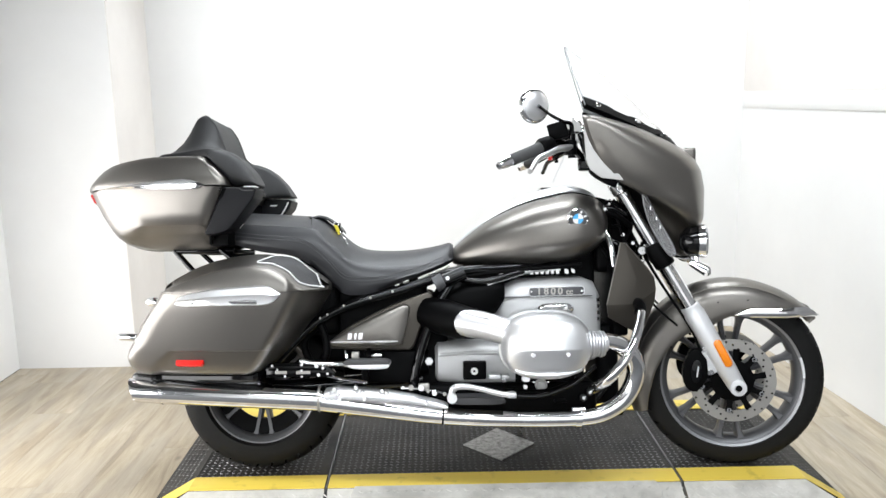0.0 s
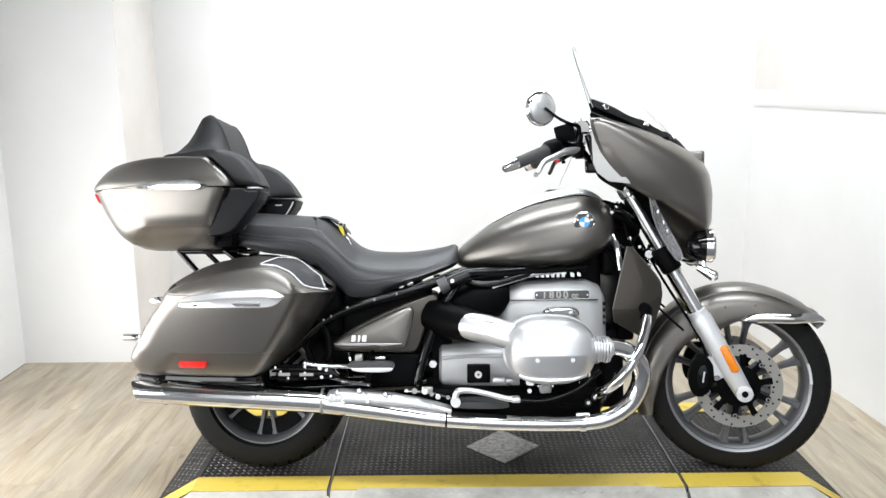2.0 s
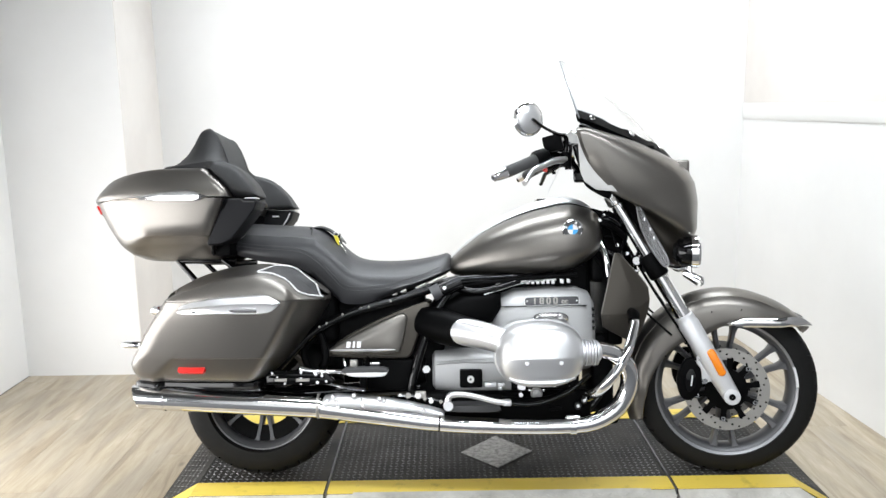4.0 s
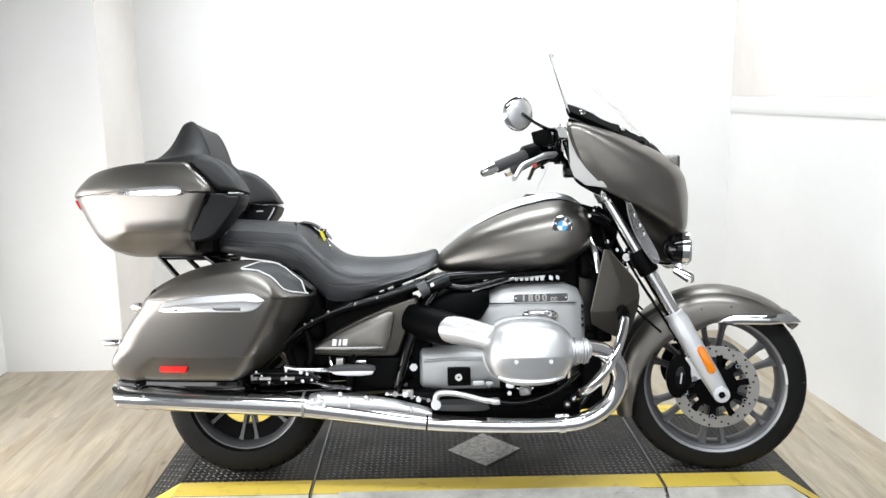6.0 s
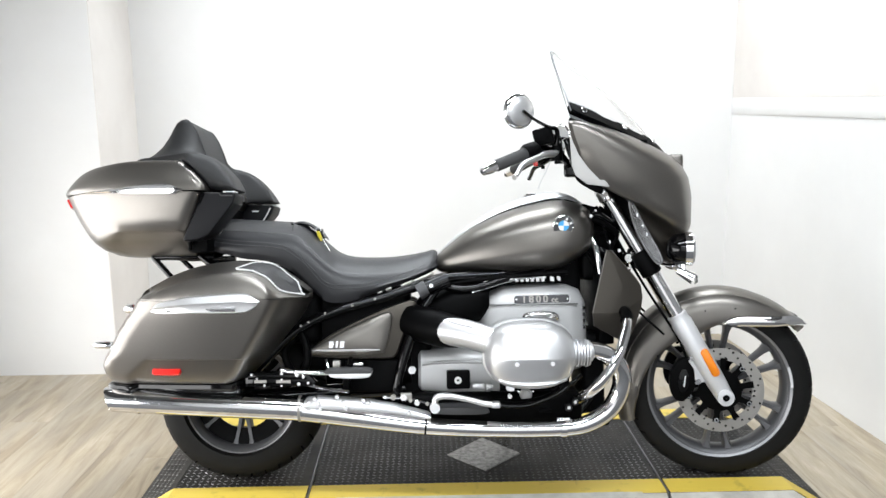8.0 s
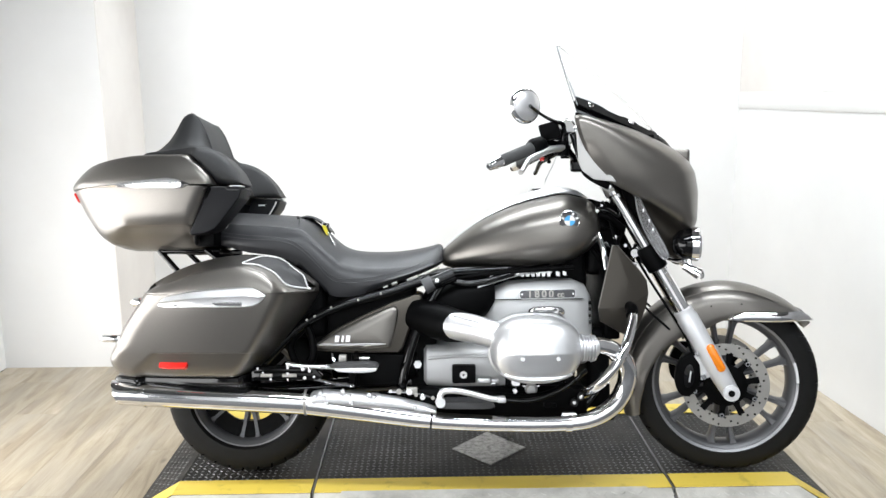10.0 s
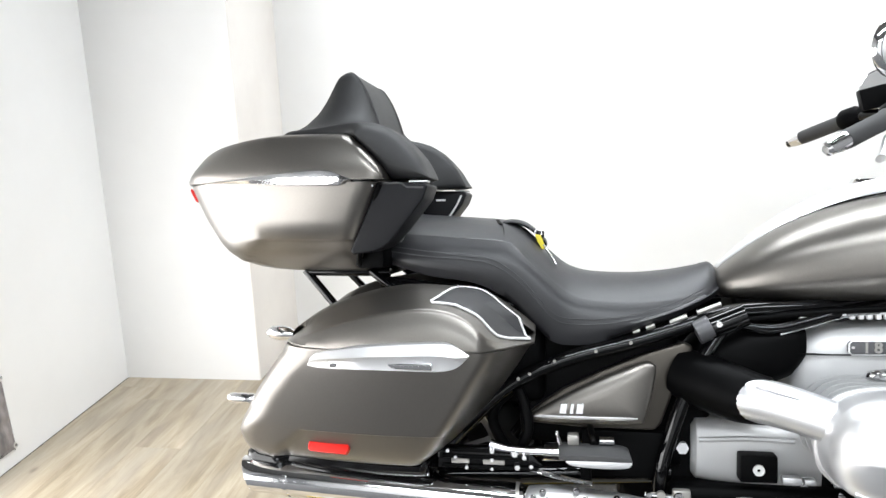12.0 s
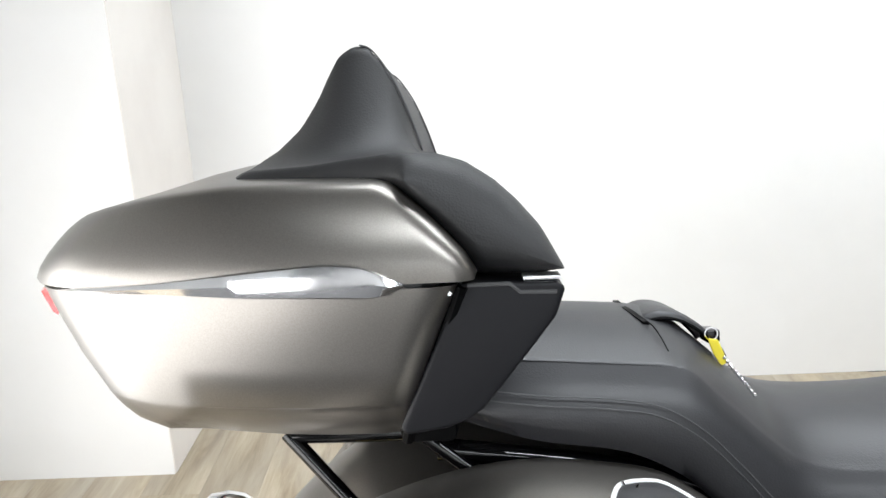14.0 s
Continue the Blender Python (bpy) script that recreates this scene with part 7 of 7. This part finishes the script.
BODY = [(0.800, -0.965, -1.223, 0.192), (0.806, -0.958, -1.260, 0.216), (0.822, -0.952, -1.296, 0.262), (0.834, -0.949, -1.310, 0.288), (0.845, -0.946, -1.322, 0.312), (0.855, -0.943, -1.330, 0.324), (0.866, -0.940, -1.338, 0.333), (0.8735, -0.9375, -1.343, 0.337), (0.8760, -0.937, -1.345, 0.338), (0.8785, -0.9365, -1.346, 0.339), (0.92, -0.922, -1.372, 0.353), (0.96, -0.906, -1.392, 0.364), (0.990, -0.892, -1.406, 0.371), (0.998, -0.889, -1.409, 0.372)]


def body_ring(z, xf, xr, hw):
    """The lower flank is stepped in ahead of the rear corner, along a slanting end."""
    out = []
    for p in case_ring(xf, xr, hw, z):
        t = ease((p.x + 1.172 + (0.8765 - z) * 1.3) / 0.035)
        inset = 0.012 + 0.45 * (0.875 - z) if z < 0.875 else (0.005 if z < 0.877 else 0.0)
        front = min(1, max(0, (-0.945 - p.x) / 0.02))
        out.append(Vector((p.x, p.y - math.copysign(inset * t * (0.3 + 0.7 * front), p.y), z)))
    return out


LID = [(1.003, -0.872, -1.415, 0.377), (1.012, -0.872, -1.418, 0.378), (1.03, -0.882, -1.413, 0.375), (1.050, -0.900, -1.403, 0.367), (1.070, -0.920, -1.390, 0.356), (1.086, -0.938, -1.377, 0.345), (1.095, -0.948, -1.367, 0.336), (1.100, -0.954, -1.359, 0.327), (1.103, -0.960, -1.347, 0.313), (1.108, -0.966, -1.327, 0.275), (1.114, -0.972, -1.302, 0.220), (1.122, -0.978, -1.272, 0.160), (1.131, -0.984, -1.232, 0.10), (1.137, -0.99, -1.177, 0.05)]


def lid_ring(z, xf, xr, hw):
    """The lid falls away towards the rear."""
    return [Vector((p.x, p.y, p.z - (p.z - 1.0) * 2.0 * max(0, -1.12 - p.x) ** 1.35)) for p in case_ring(xf, xr, hw, z, corner=0.024)]


case = part("top_case", loft([body_ring(z, xf, xr, hw) for z, xf, xr, hw in BODY]), PAINT, bike, "matt bronze top case with chrome strip", sharp=50)
part("lid", loft([lid_ring(z, xf, xr, hw) for z, xf, xr, hw in LID]), PAINT, case, "bronze top case lid", sharp=50)
part("lid_seal", loft([case_ring(-0.90, -1.392, 0.365, z) for z in (0.996, 1.005)]), BLACK, case)


def case_y(x, z, rows=BODY):
    """Half width of the top case at x and z."""
    xf, xr, hw = (float(np.interp(z, [r[0] for r in rows], [r[k] for r in rows])) for k in (1, 2, 3))
    u = min(1, max(0, (xf - x) / (xf - xr)))
    return hw * (1 - u ** CASE_POWER) ** (1 / CASE_POWER)


def blade(xs, tops, lows, name, mat, parent, label, s, bulge=0.008, sink=0.006):
    rows = []
    for x, zt, zl in zip(xs, tops, lows):
        yt, yl = case_y(x, min(zt, 0.998)), case_y(x, min(zl, 0.998))
        if zt > 1.003:
            yt = case_y(x, zt, LID)
        rows.append([Vector((x, s * (yt - sink), zt)), Vector((x, s * (yt + bulge * 0.5), zt - (zt - zl) * 0.12)), Vector((x, s * ((yt + yl) / 2 + bulge), (zt + zl) / 2)), Vector((x, s * (yl + bulge * 0.6), zl + (zt - zl) * 0.1)), Vector((x, s * (yl - sink), zl))])
    return part(name, loft(rows), mat, parent, label, sharp=35)


for s in (-1, 1):
    xs = list(np.linspace(-1.33, -0.938, 30))
    tops = [float(np.interp(x, [-1.33, -1.2, -1.08, -1.01, -0.975, -0.938], [1.001, 1.009, 1.022, 1.028, 1.023, 1.004])) for x in xs]
    lows = [float(np.interp(x, [-1.33, -1.2, -1.1, -0.97, -0.95, -0.938], [0.998, 0.998, 0.991, 0.987, 0.992, 1.0])) for x in xs]
    blade(xs, tops, lows, "chrome_blade", CHROME_SOFT, case, "chrome blade along the lid joint", s)
    # front edge bead
    part("front_edge", tube([(-0.886, s * 0.338, 0.995), (-0.903, s * 0.326, 0.95), (-0.923, s * 0.313, 0.905), (-0.943, s * 0.285, 0.855), (-0.954, s * 0.25, 0.82)], 0.007, 8, 4), SATINBLACK, case)
    part("hinge_pin", bolt((-0.897, s * 0.352, 0.99), 0.003, s * 0.004, "y", 8), CHROME, case)
    # speaker wing ahead of the case
    out = [(-0.886, 0.998), (-0.792, 0.996), (-0.783, 0.990), (-0.793, 0.962), (-0.822, 0.925), (-0.848, 0.893), (-0.868, 0.869), (-0.884, 0.858), (-0.905, 0.850), (-0.948, 0.844), (-0.953, 0.852)]
    own = prism(out, s * 0.215, s * 0.338, 0.010, 3)
    for v in own.verts:
        v.co.y -= s * 0.10 * max(0, 0.96 - v.co.z) * (1 if abs(v.co.y) > 0.28 else 0)
    wing = part("speaker_wing", own, PODBLACK, case, "black speaker pod beside the backrest")
    # pale trim line and mark on the inner face
    part("wing_trim", tube([(-0.797, s * 0.2135, 0.985), (-0.812, s * 0.2135, 0.955), (-0.845, s * 0.2135, 0.905), (-0.87, s * 0.2135, 0.87)], 0.0028, 6, 3), PIPING, wing, "pale trim line")
    part("wing_mark", box(-0.865, -0.840, s * 0.2125, s * 0.2145, 0.970, 0.975), PIPING, wing)
    part("wing_latch", box(-0.825, -0.787, s * 0.285, s * 0.330, 0.9975, 1.0015, 0.0015), SATIN, wing)
    part("wing_edge", tube([(-0.880, s * 0.3375, 0.9955), (-0.838, s * 0.3375, 0.9955), (-0.828, s * 0.3375, 0.987), (-0.792, s * 0.3375, 0.986)], 0.0022, 6, 0), GRIPRUB, wing)
own = box(-0.965, -0.90, -0.24, 0.24, 0.81, 0.998, 0.012)
part("case_front", own, SATINBLACK, case, "black front face of the top case")
# wrap-round tail reflector
rows = []
for k in range(21):
    y = -0.17 + 0.34 * k / 20
    for_z = []
    for z, d in ((0.962, 0.003), (0.966, 0.007), (0.990, 0.008), (0.995, 0.003), (0.98, -0.01)):
        xf, xr, hw = (float(np.interp(z, [r[0] for r in BODY], [r[q] for r in BODY])) for q in (1, 2, 3))
        uu = (1 - (abs(y) / hw) ** CASE_POWER) ** (1 / CASE_POWER)
        for_z.append(Vector((xf + (xr - xf) * uu - d, y, z)))
    rows.append(for_z)
part("tail_reflector", loft(rows), RED, case, "red wrap-round reflector")

# backrest: a padded tower that runs out into an arm at each side
TOWER = [(-1.165, 1.112), (-1.132, 1.128), (-1.105, 1.144), (-1.077, 1.169), (-1.055, 1.202), (-1.042, 1.228), (-1.030, 1.249), (-1.018, 1.259), (-1.005, 1.263), (-0.992, 1.259), (-0.980, 1.243), (-0.966, 1.219), (-0.951, 1.184), (-0.938, 1.145), (-0.926, 1.10), (-0.912, 1.03), (-0.905, 0.99)]
ARM = [(-1.150, 1.116), (-1.05, 1.120), (-0.985, 1.127), (-0.950, 1.131), (-0.911, 1.129), (-0.880, 1.119), (-0.850, 1.099), (-0.828, 1.078), (-0.806, 1.052), (-0.783, 1.018)]
SOLE = [(-1.15, 1.100), (-1.03, 1.097), (-0.955, 1.094), (-0.937, 1.084), (-0.915, 1.061), (-0.893, 1.034), (-0.868, 1.002), (-0.78, 1.002)]
SOLE_MID = [(-1.15, 1.100), (-0.985, 1.094), (-0.965, 0.985), (-0.90, 0.975)]
REST_HW = 0.342


def along(x, line):
    return float(np.interp(x, [q[0] for q in line], [q[1] for q in line]))


def lip(d, r):
    """Rounding of a cushion's edge: 0 at the edge, 1 from r inwards."""
    return math.sqrt(max(0.0, 1 - (1 - min(1.0, max(0.0, d) / r)) ** 2))


def rest_top(x, ay):
    """Height of the backrest cushion at x, ay off its middle."""
    tower, arm = along(x, TOWER), along(x, ARM)
    if tower > arm:
        side = min(1, max(0, (ay - 0.140) / 0.135))
        return arm + (tower - arm) * (1 - side) ** 2.1
    return tower + (arm - tower) * ease((ay - 0.150) / 0.055)


rows = []
ys = [0, 0.05, 0.10, 0.125, 0.136, 0.140, 0.145, 0.151, 0.158, 0.166, 0.174, 0.183, 0.192, 0.202, 0.214, 0.226, 0.24, 0.255, 0.27, 0.285, 0.300, 0.312, 0.322, 0.330, 0.336, 0.340, 0.3418]
for y in [-v for v in ys[::-1]] + ys[1:]:
    ay = abs(y)
    xl = float(np.interp(ay, [0, 0.20, 0.24, 0.265, 0.285, 0.30, 0.32, REST_HW], [-1.150, -1.146, -1.130, -1.085, -1.02, -0.975, -0.950, -0.938]))
    xf = -0.905 + 0.122 * ease((ay - 0.150) / 0.055) - 0.012 * (1 - lip(REST_HW - ay, 0.022))
    n = 52
    top, low = [], []
    f = ease((ay - 0.145) / 0.04)
    for k in range(n):
        x = xl + (xf - xl) * (1 - math.cos(math.pi * k / (n - 1))) / 2
        zb = along(x, SOLE_MID) * (1 - f) + along(x, SOLE) * f
        zt = max(rest_top(x, ay), zb + 0.002)
        shape = lip(REST_HW - ay, 0.060) * lip(x - xl, 0.026) * (lip(xf - x, 0.024) if ay > 0.17 else 1.0)
        if ay > 0.17:
            zm = zb + 0.35 * (zt - zb)
            top.append(Vector((x, y, zm + (zt - zm) * shape)))
            low.append(Vector((x, y, zm - (zm - zb) * shape)))
        else:
            top.append(Vector((x, y, zb + (zt - zb) * lip(x - xl, 0.022))))
            low.append(Vector((x, y, zb)))
    rows.append(top + low[-2:0:-1])
rest = part("backrest", loft(rows), RESTBLACK, case, "black padded backrest with arm wings", sharp=75)
for s in (-1, 1):
    for d in (0.0, 0.010):
        pts = []
        for x in (-1.005, -0.996, -0.988, -0.978, -0.966, -0.954, -0.944, -0.936):
            y = 0.139 - d
            pts.append((x + 0.001, s * y, rest_top(x, y) + 0.0008))
        part("stitching", tube(pts, 0.0010, 6, 4), STITCH, rest)

# the case sits a little askew on its rack
SKEW, SPAN, NEAR = 0.056, 0.873, -0.316
askew = Matrix(((1, SKEW, 0, -SKEW * NEAR), (0, SPAN, 0, NEAR * (1 - SPAN)), (0, 0, 1, 0), (0, 0, 0, 1)))
for ob in (case, *case.children_recursive):
    ob.data.transform(askew)

# -- stand --
part("side_stand", tube([(0.05, 0.16, 0.245), (0.10, 0.24, 0.15), (0.13, 0.335, 0.079)], [0.014, 0.012, 0.011], 10, 3), BLACK, bike, "black side stand")

# ---- key tag hanging on the seat ----
tag = tagged(new("key_tag"), "yellow key tag on a ball chain, lying on the seat", "key tag")
tag.matrix_world = bike.matrix_world
own = prism([(-0.566, 0.884), (-0.553, 0.882), (-0.546, 0.866), (-0.541, 0.851), (-0.549, 0.847), (-0.560, 0.866)], -0.086, -0.083, 0.0008, 1)
part("tag", own, YELLOWTAG, tag, "yellow plastic tag")
part("ring", lathe([(0.0075, -0.0012), (0.0092, -0.0012), (0.0092, 0.0012), (0.0075, 0.0012)], (-0.558, -0.074, 0.888), "y", 20), CHROME, tag)
own = bmesh.new()
line = smooth_line([(-0.552, -0.080, 0.868), (-0.542, -0.088, 0.853), (-0.534, -0.095, 0.841), (-0.525, -0.105, 0.828), (-0.517, -0.115, 0.815)], 3)
for p in line:
    bmesh.ops.create_icosphere(own, subdivisions=2, radius=0.0028, matrix=Matrix.Translation(p))
part("ball_chain", own, CHROME, tag, "silver ball chain")

# ---- floor: a sub-floor and its planks ----
floor = tagged(finish("floor", box(LEFT, FAR_RIGHT, PLANKS, BACK, -0.06, -0.003), WOOD, None, "pale oak plank floor"), kind="structure")
PW, PL = 0.182, 1.22
row = 0
x = LEFT + 0.004
plank_mesh = {}
rng = random.Random(11)
while x < FAR_RIGHT:
    w = min(PW, FAR_RIGHT - x)
    y = PLANKS - rng.uniform(0.1, PL)
    while y < BACK:
        y0, y1 = max(y, PLANKS), min(y + PL, BACK if x > PIER - 0.01 else FACE + 0.5)
        if y1 - y0 > 0.02 and x < right_wall_x(y0) + 0.05:
            key = (round(w, 3), round(y1 - y0, 3))
            if key not in plank_mesh:
                bm = box(0.0002, key[0] - 0.0002, 0.0002, key[1] - 0.0002, -0.003, 0.0, 0.0005, 1)
                me = bpy.data.meshes.new("plank")
                bm.to_mesh(me)
                bm.free()
                me.materials.append(WOOD)
                plank_mesh[key] = me
            ob = new("plank", plank_mesh[key])
            ob.location = (x, y0, 0.0)
            ob.parent = floor
        y += PL
    x += PW
